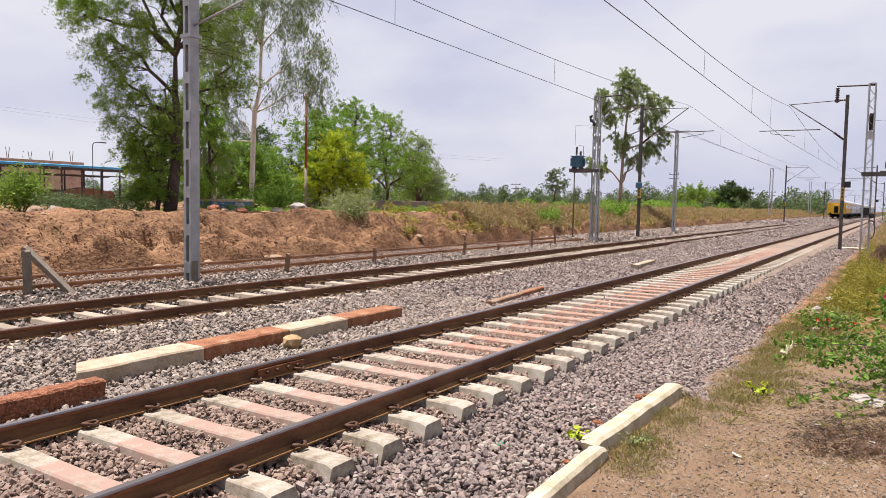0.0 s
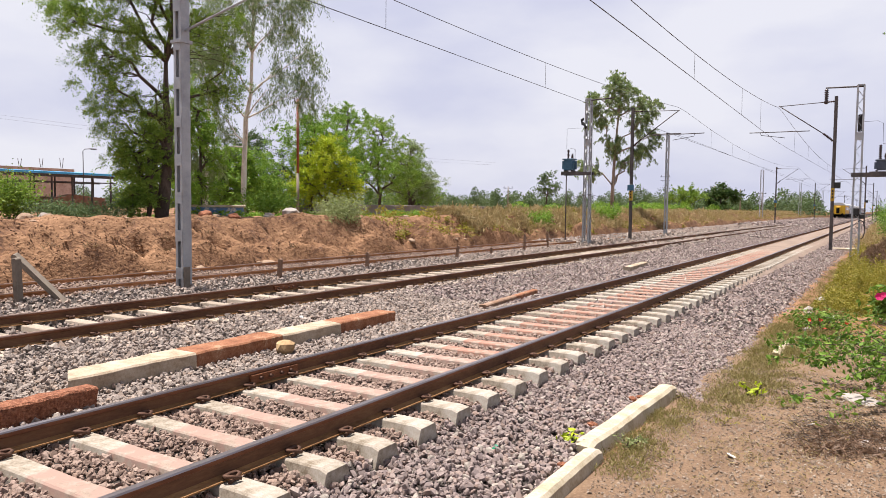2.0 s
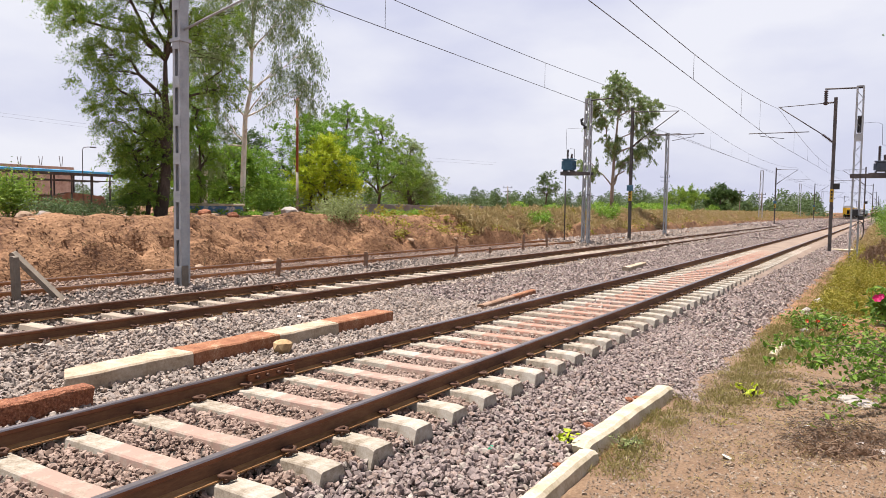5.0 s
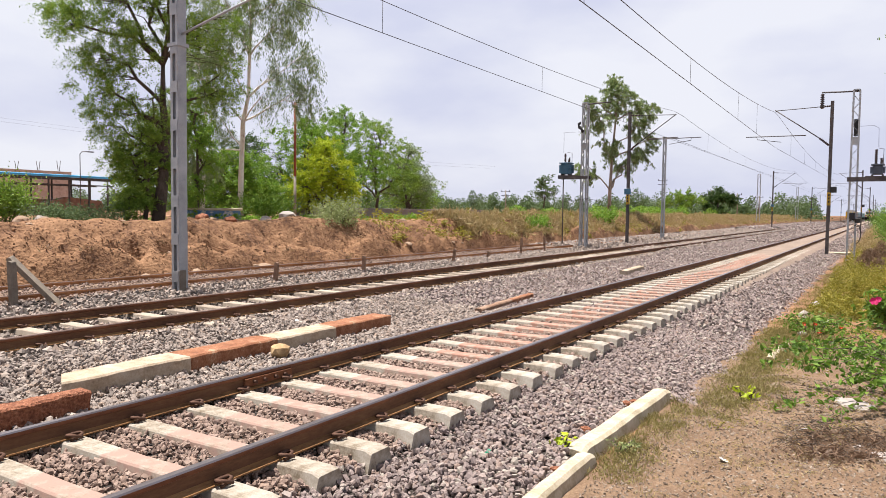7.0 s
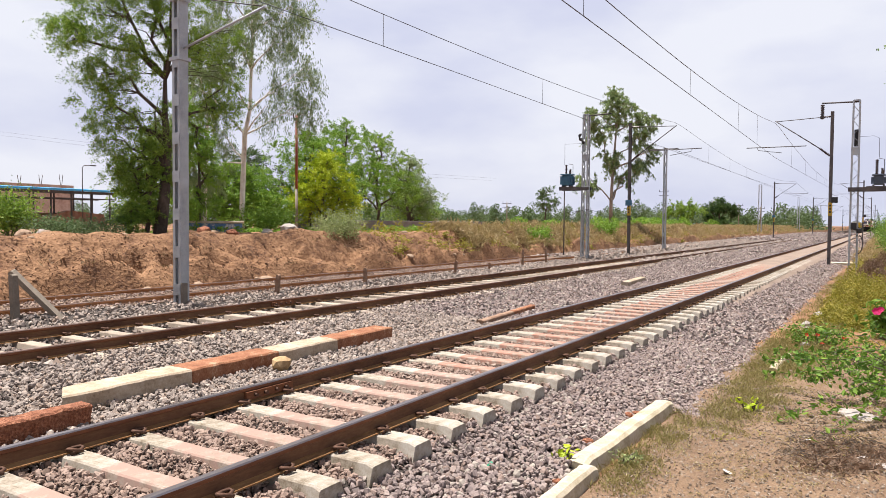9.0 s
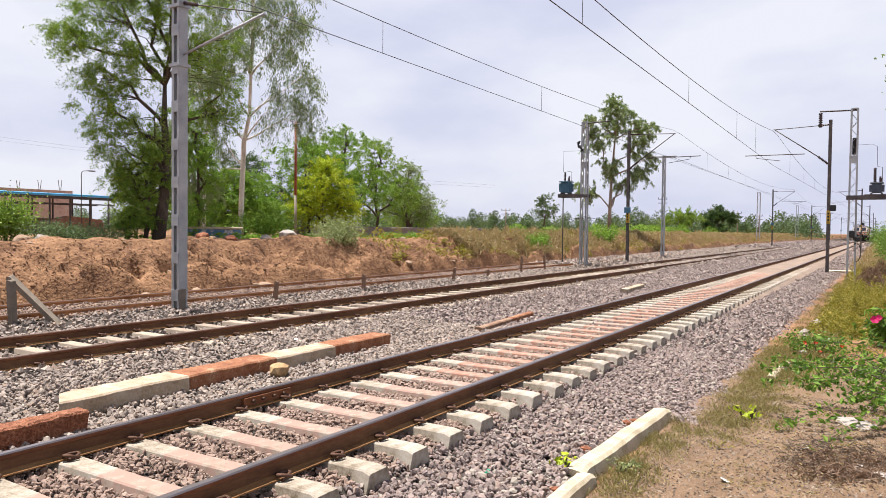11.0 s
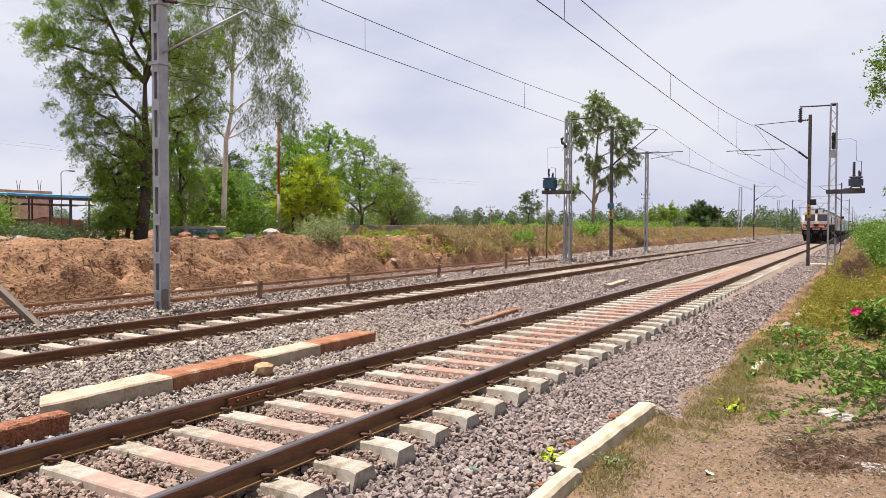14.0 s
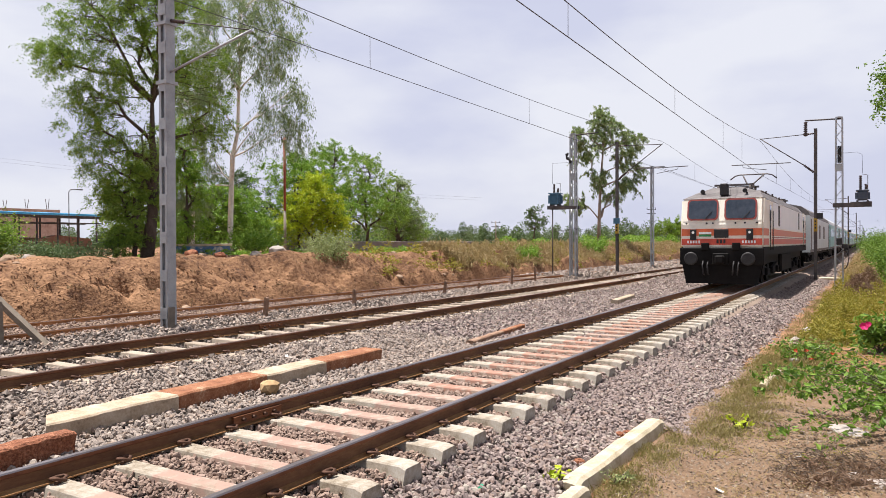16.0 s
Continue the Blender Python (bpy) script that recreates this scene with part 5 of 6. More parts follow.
def bent(a, b, rnd, wobble, n=5):
    a, b = Vector(a), Vector(b)
    out = [a.lerp(b, k / (n - 1)) for k in range(n)]
    for p in out[1:-1]:
        p += Vector((rnd.uniform(-1, 1), rnd.uniform(-1, 1), rnd.uniform(-0.5, 0.8))) * wobble
    return out


def tree(name, label, x, y, z, trunk, blobs, leaves, leaf, mat, bark, seed, clumps=60, spread=0.5, droop=0.0, slim=0.42, group="", limb=0.06, category="tree", flat=0.75, twigs=4, wobble=0.10):
    """trunk: points with radii; blobs: crown bodies (dx, dy, dz, rx, ry, rz, weight) in which the twigs end."""
    rnd, rng = random.Random(seed), np.random.default_rng(seed)
    ob = thing(name, label, category, pose(x, y, z), group)
    bm = bmesh.new()
    tube(bm, [p[:3] for p in trunk], [p[3] for p in trunk], 9)
    forks = [Vector(p[:3]) for p in trunk[len(trunk) // 3:]]
    ends, owner = [], []
    total = sum(b[6] for b in blobs)
    for b in blobs:
        for _ in range(max(1, round(clumps * b[6] / total))):
            d = Vector((rnd.gauss(0, 1), rnd.gauss(0, 1), rnd.gauss(0, 1))).normalized() * rnd.random() ** 0.45
            ends.append(Vector((b[0] + d.x * b[3], b[1] + d.y * b[4], b[2] + d.z * b[5])))
            owner.append(b)
    for b in blobs:
        c = Vector(b[:3])
        f = min(forks, key=lambda q: (q - c).length + max(0, q.z - c.z + 1.3) * 2)
        main = bent(f, c + Vector((0, 0, b[5] * 0.4)), rnd, (c - f).length * wobble, 6)
        tube(bm, main, [limb * (1.5 - 0.2 * k) for k in range(6)], 6, cap=False)
        mine = [e for e, o in zip(ends, owner) if o is b]
        for e in mine[::2] if len(mine) > 12 else mine:
            g = min(main[1:], key=lambda q: (q - e).length + max(0, q.z - e.z) * 1.5)
            tube(bm, bent(g, e, rnd, (e - g).length * 0.12), [limb * 0.42 * (1 - 0.2 * k) for k in range(5)], 4, cap=False)
    part("trunk", bm, bark, ob)
    per = max(4, leaves // (len(ends) * twigs))
    middle = np.mean([tuple(e) for e in ends], axis=0)
    pts = []
    for e in ends:
        out = np.array(e) - middle
        out /= np.linalg.norm(out) + 1e-6
        for _ in range(twigs):
            d = rng.normal(size=3) + out * 0.6
            d[2] = d[2] * flat - droop * 0.9
            d /= np.linalg.norm(d)
            k = int(per * rng.uniform(0.5, 1.5)) + 1
            u = rng.random(k) ** 0.75
            run = spread * rng.uniform(1.2, 3.4)
            g = np.array(e) + d * (u * run)[:, None] + rng.normal(size=(k, 3)) * spread * 0.24
            g[:, 2] -= (0.15 + droop) * run * 0.5 * u * u
            pts.append(g)
    part("crown", leaf_mesh("crown", np.concatenate(pts), leaf, mat, rng, droop, slim), None, ob)
    return ob


PLATEAU = 1.1
# big feathery tree behind the grey mast
tree("tree", "tall olive-green tree with a leaning dark trunk and airy crown", -23.6, 17.6, PLATEAU - 0.3,
     [(0, 0, 0, 0.27), (0.16, 0.1, 1.4, 0.22), (0.1, 0.3, 2.8, 0.19), (-0.1, 0.5, 4.0, 0.16), (-0.3, 0.55, 4.9, 0.12), (-0.2, 0.5, 6.4, 0.07)],
     [(-1.3, -1.3, 9.2, 1.5, 1.6, 1.5, 3), (-0.4, 0.1, 9.4, 1.6, 1.6, 1.5, 3), (0.2, 1.2, 10.8, 2.0, 2.0, 1.8, 3.6), (-0.9, -0.6, 11.4, 1.6, 1.6, 1.6, 3), (-1.8, -2.2, 7.8, 1.0, 1.1, 0.6, 1.6),
      (-1.2, -1.4, 6.4, 1.1, 1.2, 0.9, 2.0), (0.8, 1.6, 7.6, 1.5, 1.7, 1.6, 2.4), (1.3, 1.9, 5.6, 1.0, 1.2, 1.2, 1.4), (-0.7, -0.4, 7.2, 1.3, 1.4, 1.0, 1.8), (-0.3, 0.1, 4.6, 1.4, 1.4, 1.1, 1.5), (-1.1, -1.2, 5.0, 1.2, 1.3, 1.0, 1.7), (-0.7, -0.9, 3.4, 1.1, 1.1, 1.2, 1.3)],
     100000, 0.09, L_NEEM, M_BARK, 21, 600, 0.22, 0.35, 0.30, limb=0.055)
tree("tree", "leafy young tree growing under a taller one", -23.8, 17.2, PLATEAU - 0.2, [(0, 0, 0, 0.1), (0.1, 0.1, 1.2, 0.08), (0.1, 0, 2.6, 0.05)],
     [(0, 0, 1.5, 0.6, 0.7, 1.1, 2), (-0.3, -0.4, 2.6, 0.55, 0.6, 0.9, 1.4), (0.2, 0.4, 2.9, 0.7, 0.7, 1.0, 1.2), (-0.3, -0.4, 0.9, 0.5, 0.6, 0.7, 1)], 17000, 0.10, L_NEEM, M_BARK, 22, 120, 0.2, 0.2, 0.35)
tree("tree", "light green sapling between the tall tree and the eucalyptus", -25.0, 20.6, PLATEAU - 0.2, [(0, 0, 0, 0.09), (0, 0.1, 1.6, 0.07), (0.1, 0, 3.6, 0.04)],
     [(0, 0, 1.5, 0.8, 0.8, 1.2, 1.4), (0.1, 0.2, 3.4, 0.8, 0.9, 1.4, 2), (-0.2, -0.2, 5.0, 0.6, 0.7, 1.0, 1)], 13000, 0.11, L_ACACIA, M_BARK, 25, 100, 0.2, 0.3, 0.32)


def fan(spots):
    """Crown bodies spread like a fan: (across, height, radius, weight)."""
    rnd = random.Random(4)
    out = []
    for across, height, radius, weight in spots:
        deep = rnd.uniform(-0.8, 0.8)
        out.append((0.68 * across - 0.73 * deep, 0.73 * across + 0.68 * deep, height, radius * 1.2, radius * 1.2, radius * 1.4, weight))
    return out


# eucalyptus with a pale forked trunk
tree("tree", "eucalyptus with pale peeling trunk and drooping leaves", -27.2, 25.1, PLATEAU - 0.3,
     [(0, 0, 0, 0.16), (0.02, 0.02, 2.2, 0.135), (0.06, 0.06, 3.8, 0.125), (0.1, 0.1, 5.2, 0.115), (0.25, 0.3, 6.4, 0.085), (0.3, 0.35, 8.4, 0.075), (0.35, 0.4, 10.2, 0.055), (0.4, 0.5, 12.4, 0.03)],
     fan([(-1.2, 3.4, 0.7, 0.8), (-1.6, 6.6, 0.8, 1.4), (-1.2, 8.6, 0.9, 1.6), (-0.8, 10.6, 1.0, 2.0), (0.1, 9.2, 0.9, 1.2), (2.1, 10.0, 1.0, 1.8), (3.1, 8.3, 0.9, 1.5), (3.2, 6.7, 0.7, 1.0), (1.9, 7.6, 0.7, 0.9), (1.1, 6.2, 0.6, 0.5),
          (2.7, 11.4, 1.0, 1.6), (0.6, 12.6, 1.2, 2.0), (1.9, 13.2, 1.1, 1.8), (-1.0, 12.4, 1.0, 1.5), (0.9, 11.0, 0.9, 1.3), (-0.9, 5.0, 0.6, 0.7)]),
     36000, 0.17, L_EUCA, M_PALEBARK, 23, 400, 0.30, 0.9, 0.17, limb=0.032, wobble=0.03)
tree("tree", "slender eucalyptus with a thin pale trunk", -29.4, 24.6, PLATEAU - 0.3,
     [(0, 0, 0, 0.14), (0.05, 0.05, 3, 0.11), (0.1, 0.2, 6.0, 0.08), (0.2, 0.3, 9.0, 0.05)],
     [(0, 0, 8.5, 1.4, 1.5, 2.4, 3), (-0.6, -1.2, 5.4, 1.2, 1.3, 1.5, 1.8), (-0.2, -0.3, 3.0, 1.0, 1.2, 1.2, 1.2)], 14000, 0.19, L_EUCA, M_PALEBARK, 24, 140, 0.22, 0.8, 0.18, limb=0.045)
# green thicket to the right of it
for k, (x, y, hgt, wid, mat, n, label) in enumerate([
        (-31.0, 34.0, 7.0, 2.6, L_ACACIA, 15000, "spreading fresh-green acacia with bare dark limbs"), (-33.5, 40.5, 8.6, 2.9, L_ACACIA, 17000, "tall fresh-green acacia behind the earth bank"),
        (-29.0, 33.2, 5.3, 1.6, L_BRIGHT, 11000, "bright yellow-green bushy tree"), (-35.0, 46.5, 8.6, 2.8, L_NEEM, 14000, "olive-green tree in the thicket"),
        (-35.5, 51.5, 7.0, 2.3, L_EUCA, 9000, "dull green tree in the thicket"), (-38.0, 55.5, 6.0, 2.2, L_ACACIA, 10000, "fresh-green tree at the end of the thicket"),
        (-40.5, 60.0, 4.8, 2.0, L_NEEM, 8000, "low olive tree at the end of the thicket"), (-32.0, 29.5, 4.4, 2.2, L_ACACIA, 9000, "green undergrowth tree behind the wall"),
        (-36.0, 33.5, 6.0, 2.6, L_DARK, 8000, "dark green tree behind the thicket"), (-33.0, 29.0, 4.4, 2.0, L_ACACIA, 8000, "green tree behind the eucalyptus"), (-33.0, 24.3, 5.6, 1.5, L_NEEM, 8000, "olive tree behind the tall tree")]):
    tree("tree", label, x, y, PLATEAU - 0.3, [(0, 0, 0, 0.14), (0.2, 0.1, hgt * 0.2, 0.12), (0.1, -0.2, hgt * 0.4, 0.09), (0.2, 0.1, hgt * 0.65, 0.05)],
         [(0, 0, hgt * 0.66, wid, wid, hgt * 0.27, 3), (wid * 0.5, wid * 0.5, hgt * 0.42, wid * 0.7, wid * 0.8, hgt * 0.24, 2), (-wid * 0.5, -wid * 0.4, hgt * 0.4, wid * 0.8, wid * 0.7, hgt * 0.24, 1.6), (0.2, 0.1, hgt * 0.86, wid * 0.5, wid * 0.5, hgt * 0.1, 0.8)],
         int(n * 1.6), 0.14, mat, M_BARK, 40 + k, 230, 0.24, 0.15, 0.38, group="trees of the thicket")
# lone eucalyptus beyond the blue transformer
tree("tree", "lone eucalyptus with pale forked trunk and drooping clumps", -21.6, 64.5, PLATEAU - 0.3,
     [(0, 0, 0, 0.19), (0.05, 0, 3.0, 0.155), (0.1, 0.2, 6.0, 0.12), (0.3, 0.4, 9.5, 0.075), (0.5, 0.6, 12.5, 0.04)],
     [(0.4, 0.6, 11.2, 1.7, 1.9, 1.6, 4), (0.1, 0.2, 12.6, 1.0, 1.1, 0.9, 1.4), (-1.1, -0.7, 9.2, 1.3, 1.4, 1.2, 2), (2.0, 2.2, 8.8, 1.5, 1.5, 1.3, 2.2), (2.6, 2.6, 10.6, 1.2, 1.2, 1.0, 1.6), (-1.6, -1.3, 4.8, 1.3, 1.1, 0.9, 1.3), (1.8, 1.7, 6.2, 1.3, 1.3, 1.2, 1.6), (-0.2, 0.2, 6.9, 1.4, 1.4, 1.2, 1.6), (2.6, 2.6, 7.4, 1.0, 1.0, 0.9, 0.9), (0.8, 0.6, 4.9, 0.9, 0.9, 0.8, 0.7), (-1.3, -1.0, 11.0, 0.9, 0.9, 0.8, 0.9)],
     24000, 0.25, L_EUCA, M_MIDBARK, 60, 190, 0.27, 0.6, 0.26, limb=0.055)
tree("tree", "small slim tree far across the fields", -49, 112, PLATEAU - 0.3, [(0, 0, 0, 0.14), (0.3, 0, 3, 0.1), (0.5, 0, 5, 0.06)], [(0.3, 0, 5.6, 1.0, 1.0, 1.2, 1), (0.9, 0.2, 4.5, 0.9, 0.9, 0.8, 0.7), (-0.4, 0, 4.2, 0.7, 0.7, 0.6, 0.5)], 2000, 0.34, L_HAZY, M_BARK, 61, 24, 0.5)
tree("tree", "bright round-topped tree far along the line", -37.2, 160, PLATEAU - 0.4, [(0, 0, 0, 0.2), (0.1, 0, 1.6, 0.16), (0.2, 0, 3, 0.1)], [(0, 0, 4.5, 2.6, 2.6, 1.0, 2), (2.2, 0, 4.0, 1.8, 1.8, 0.8, 1), (-2.3, 0, 3.8, 1.8, 1.8, 0.7, 1), (0.6, 0, 3.3, 3.2, 2.8, 0.5, 0.8)], 9000, 0.32, L_NEEM, M_BARK, 62, 50, 0.6)
tree("tree", "dark dense tree far along the line", -31.5, 168, PLATEAU - 0.4, [(0, 0, 0, 0.25), (0, 0, 2, 0.2), (0.2, 0, 4, 0.1)], [(0.3, 0, 5.2, 2.0, 2.2, 1.4, 2), (-2.0, 0, 4.0, 1.8, 1.8, 1.5, 1.3), (2.2, 0, 4.2, 1.8, 1.8, 1.6, 1.3), (0, 0, 2.4, 3.2, 3.0, 1.2, 1)], 11000, 0.36, L_DARK, M_BARK, 63, 50, 0.6)


def scatter(name, label, spots, mat, leaf, seed, droop=0.0, slim=0.42, category="plants"):
    """spots: (x, y, z, radius, height, leaves) heaps of leaves standing on the ground."""
    rng = np.random.default_rng(seed)
    pts = []
    for x, y, z, r, hh, n in spots:
        a = rng.normal(size=(n, 2)) * r * 0.5
        k = np.clip(1 - (a ** 2).sum(1) / (r * r * 1.3), 0.12, 1)
        pts.append(np.stack([x + a[:, 0], y + a[:, 1], z + hh * k * rng.random(n) ** 0.7], -1))
    return tagged(new(name, leaf_mesh(name, np.concatenate(pts), leaf, mat, rng, droop, slim)), label, category, kind="stuff")


rw = random.Random(77)
# woods on the horizon
far = []
for k in range(310):
    d = rw.uniform(180, 480)
    az = radians(rw.uniform(1.5, 66))
    hh = rw.uniform(3.2, 7.6) * (0.7 + d / 500)
    far.append((-d * math.sin(az) - 12, d * math.cos(az), 0.7, rw.uniform(2.6, 6.0), hh, 720))
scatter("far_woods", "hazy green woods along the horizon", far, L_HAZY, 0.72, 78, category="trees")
mid = []
for k in range(60):
    y = rw.uniform(70, 330)
    mid.append((-24 - rw.random() * 18 - y * 0.05, y, 0.9, rw.uniform(1.2, 3.0), rw.uniform(0.8, 2.8), 700))
scatter("roadside_scrub", "green scrub on the land beyond the bank", mid, L_ACACIA, 0.34, 79)
# dry grass on the bank
gr = []
for k in range(3000):
    y = 32 + 260 * rw.random() ** 1.6
    x = -17.9 - 2.6 * rw.random()
    gr.append((x, y, land_z(x, y) - 0.05, 0.35 + y * 0.002, rw.uniform(0.3, 0.7), 26))
scatter("dry_grass", "straw-coloured dry grass on the earth bank", gr, L_DRY, 0.34, 80, -0.5, 0.12, "grass")
gg = []
for k in range(260):
    y = 26 + 220 * rw.random() ** 1.5
    x = -17.6 - 3.0 * rw.random()
    gg.append((x, y, land_z(x, y) - 0.05, rw.uniform(0.25, 0.6), rw.uniform(0.2, 0.75), 60))
scatter("bank_weeds", "green weeds growing on the earth bank", gg, L_WEED, 0.16, 81, 0, 0.4, "weeds")
lw = []
for k in range(46):
    y, x = rw.uniform(18, 38), -21.6 - 3.4 * rw.random()
    lw.append((x, y, land_z(x, y) - 0.05, rw.uniform(0.35, 0.8), rw.uniform(0.12, 0.5), 300))
scatter("bank_top_scrub", "low grey-green scrub along the top of the bank", lw, L_ACACIA, 0.12, 82, 0, 0.4, "shrubs")


def shrub(label, x, y, z, r, hh, n, leaf, mat, seed, stems=7, group="shrubs on the bank"):
    rnd, rng = random.Random(seed), np.random.default_rng(seed)
    ob = thing("shrub", label, "shrub", pose(x, y, z), group)
    bm = bmesh.new()
    pts = []
    for k in range(stems):
        a = rnd.uniform(0, math.tau)
        e = Vector((math.cos(a) * r * rnd.uniform(0.3, 0.95), math.sin(a) * r * rnd.uniform(0.3, 0.95), hh * rnd.uniform(0.5, 1.0)))
        tube(bm, bent((0, 0, -0.05), e, rnd, 0.1 * r), [0.02, 0.016, 0.012, 0.008, 0.004], 5, cap=False)
        g = rng.normal(size=(n // stems, 3)) * np.array([r, r, hh * 0.6]) * 0.27
        g = g + np.array(e) * rng.uniform(0.55, 1.05, (len(g), 1))
        g[:, 2] = np.maximum(g[:, 2], 0.02)
        pts.append(g)
    part("stem", bm, M_BARK, ob)
    part("foliage", leaf_mesh("foliage", np.concatenate(pts), leaf, mat, rng, 0.1, 0.45), None, ob)
    return ob


shrub("rounded grey-green shrub on the edge of the bank", -19.55, 23.2, 0.62, 1.15, 1.45, 3600, 0.11, L_SHRUB, 90, 14)
shrub("bright green bush near the blue-roofed shed", -26.4, 13.6, 1.0, 1.0, 1.6, 4200, 0.11, L_NEEM, 91, 12)
shrub("sprawling green thorn bush on the bank top", -24.2, 15.0, 1.0, 1.5, 0.8, 6000, 0.085, L_HAZY, 92, 16)
shrub("green bush at the foot of the red and white pole", -26.0, 25.0, 1.0, 1.7, 1.25, 3200, 0.14, L_ACACIA, 93, 12)
shrub("small green bush on the bank face", -18.6, 41.5, 0.3, 0.9, 1.2, 1600, 0.13, L_ACACIA, 94, 9)
shrub("green bush beside the dark mast", -18.9, 55.0, 0.6, 1.3, 1.3, 1600, 0.16, L_ACACIA, 95, 9)

# ---------------------------------------------------------------- beyond the bank: shed, walls, poles, stones
M_BLUEROOF = material("blue_sheet_roof", [(0.06, 0.38, 0.74), (0.10, 0.48, 0.84)], 1, 14, rough=0.5)
M_BRICK = material("brick_wall", [(0.26, 0.12, 0.08), (0.36, 0.18, 0.12), (0.44, 0.25, 0.18)], 3, 26, bump=0.4)
M_PALEBRICK = material("dusty_pale_brick", [(0.330, 0.217, 0.173), (0.495, 0.360, 0.300), (0.630, 0.495, 0.420)], 2, 22, bump=0.4)
M_WALLPAINT = material("faded_wall_paint", [(0.22, 0.13, 0.09), (0.10, 0.20, 0.34), (0.07, 0.16, 0.30), (0.50, 0.50, 0.48), (0.24, 0.17, 0.13)], 5, 14, bump=0.4)
M_WALLGREY = material("grey_boundary_wall", [(0.16, 0.14, 0.13), (0.26, 0.24, 0.22)], 2, 20, bump=0.4)
M_REDWHITE = material("faded_red_pole", [(0.26, 0.06, 0.035), (0.36, 0.11, 0.07)], 3, 30, rough=0.6)


def open_shed():
    ob = thing("open_shed", "open brick shed with a blue sheet roof on dark posts", "shed", pose(-49.5, 24.0, 1.0))
    bm = bmesh.new()
    prism(bm, [(-5.0, 3.05), (0.4, 2.78), (0.4, 2.93), (-5.0, 3.20)], "Y", -20, 9.2)
    part("roof", bm, M_BLUEROOF, ob, "bright blue sheet roof")
    bm = bmesh.new()
    box(bm, 0.2, 0.3, -20, 9.2, 2.58, 2.78)
    part("eaves_beam", bm, M_DARKSTEEL, ob)
    for row, k in itertools.product((0.0, -2.2), range(20)):
        bm = bmesh.new()
        box(bm, row, row + 0.09, -19.5 + k * 1.48, -19.41 + k * 1.48, 0, 2.74)
        part("post", bm, M_DARKSTEEL, ob)
    for row in (0.02, -2.18):
        bm = bmesh.new()
        box(bm, row, row + 0.05, -20, 9.2, 2.22, 2.30)
        part("tie_beam", bm, M_DARKSTEEL, ob)
    bm = bmesh.new()
    box(bm, -4.9, -4.7, -20, 9, 0, 1.25)
    part("back_wall", bm, M_BRICK, ob, "low brick back wall")
    bm = bmesh.new()
    box(bm, -12.0, -11.8, -20, 9, 0, 2.5)
    part("rear_wall", bm, M_WALLGREY, ob)
    bm = bmesh.new()
    prism(bm, [(-1.6, 0.0), (3.5, 0.0), (3.1, 1.15), (0.5, 1.4), (-1.2, 1.0)], "X", -1.2, -0.6)
    part("brick_mound", bm, M_BRICK, ob, "low mound of broken red brick", m=pose(0, 5.5, 0))
    return ob


open_shed()
ob = thing("brick_building", "unfinished brick building with bare column rods on top", "building", pose(-72, 33, 0.9))
bm = bmesh.new()
box(bm, -8, 0, -22, 10.5, 0, 4.4)
part("wall", bm, M_PALEBRICK, ob)
for k in range(15):
    bm = bmesh.new()
    for i in (-0.12, 0.12):
        tube(bm, [(-0.4 + i, -20 + k * 2.1, 4.45), (-0.4 + i, -20 + k * 2.1 + i, 5.2 + 0.15 * (k % 3))], 0.03, 4)
    part("reinforcing_rods", bm, M_DARKSTEEL, ob)
ob = thing("low_wall", "low wall with faded blue and white paint under a coping", "wall", pose(-25.2, 20.0, 1.12, 0, 0, -38))
bm = bmesh.new()
worn_block(bm, -0.12, 0.12, 0, 2.4, -0.35, 0.5, 5, 0.02)
part("wall_body", bm, M_WALLPAINT, ob)
bm = bmesh.new()
worn_block(bm, -0.16, 0.16, -0.08, 2.48, 0.502, 0.60, 6, 0.015)
part("coping", bm, M_KERB, ob, "dusty pale coping")
bm = bmesh.new()
worn_block(bm, -0.1, 0.1, 0, 26, 0, 0.9, 6, 0.02)
tagged(part("boundary_wall", bm, M_WALLGREY, m=pose(-31.0, 33.0, 0.95, 0, 0, 2)), "low grey boundary wall before the thicket", "wall")


def signal_pole():
    ob = thing("painted_pole", "tall slim pole painted faded red above white", "pole", pose(-27.4, 29.2, 0.9))
    bm = bmesh.new()
    tube(bm, [(0, 0, 0), (0, 0, 2.6)], 0.075, 8)
    part("lower_shaft", bm, M_CONC, ob, "whitish lower shaft")
    bm = bmesh.new()
    tube(bm, [(0, 0, 2.6), (0, 0, 6.6)], 0.07, 8)
    part("upper_shaft", bm, M_REDWHITE, ob, "faded red upper shaft")
    for k in (-1, 1):
        bm = bmesh.new()
        tube(bm, [(0, 0, 6.3), (0.22 * k, 0, 6.45), (0.22 * k, 0, 6.75)], 0.03, 5)
        part("pin_insulator", bm, M_INSUL, ob)
    return ob


signal_pole()


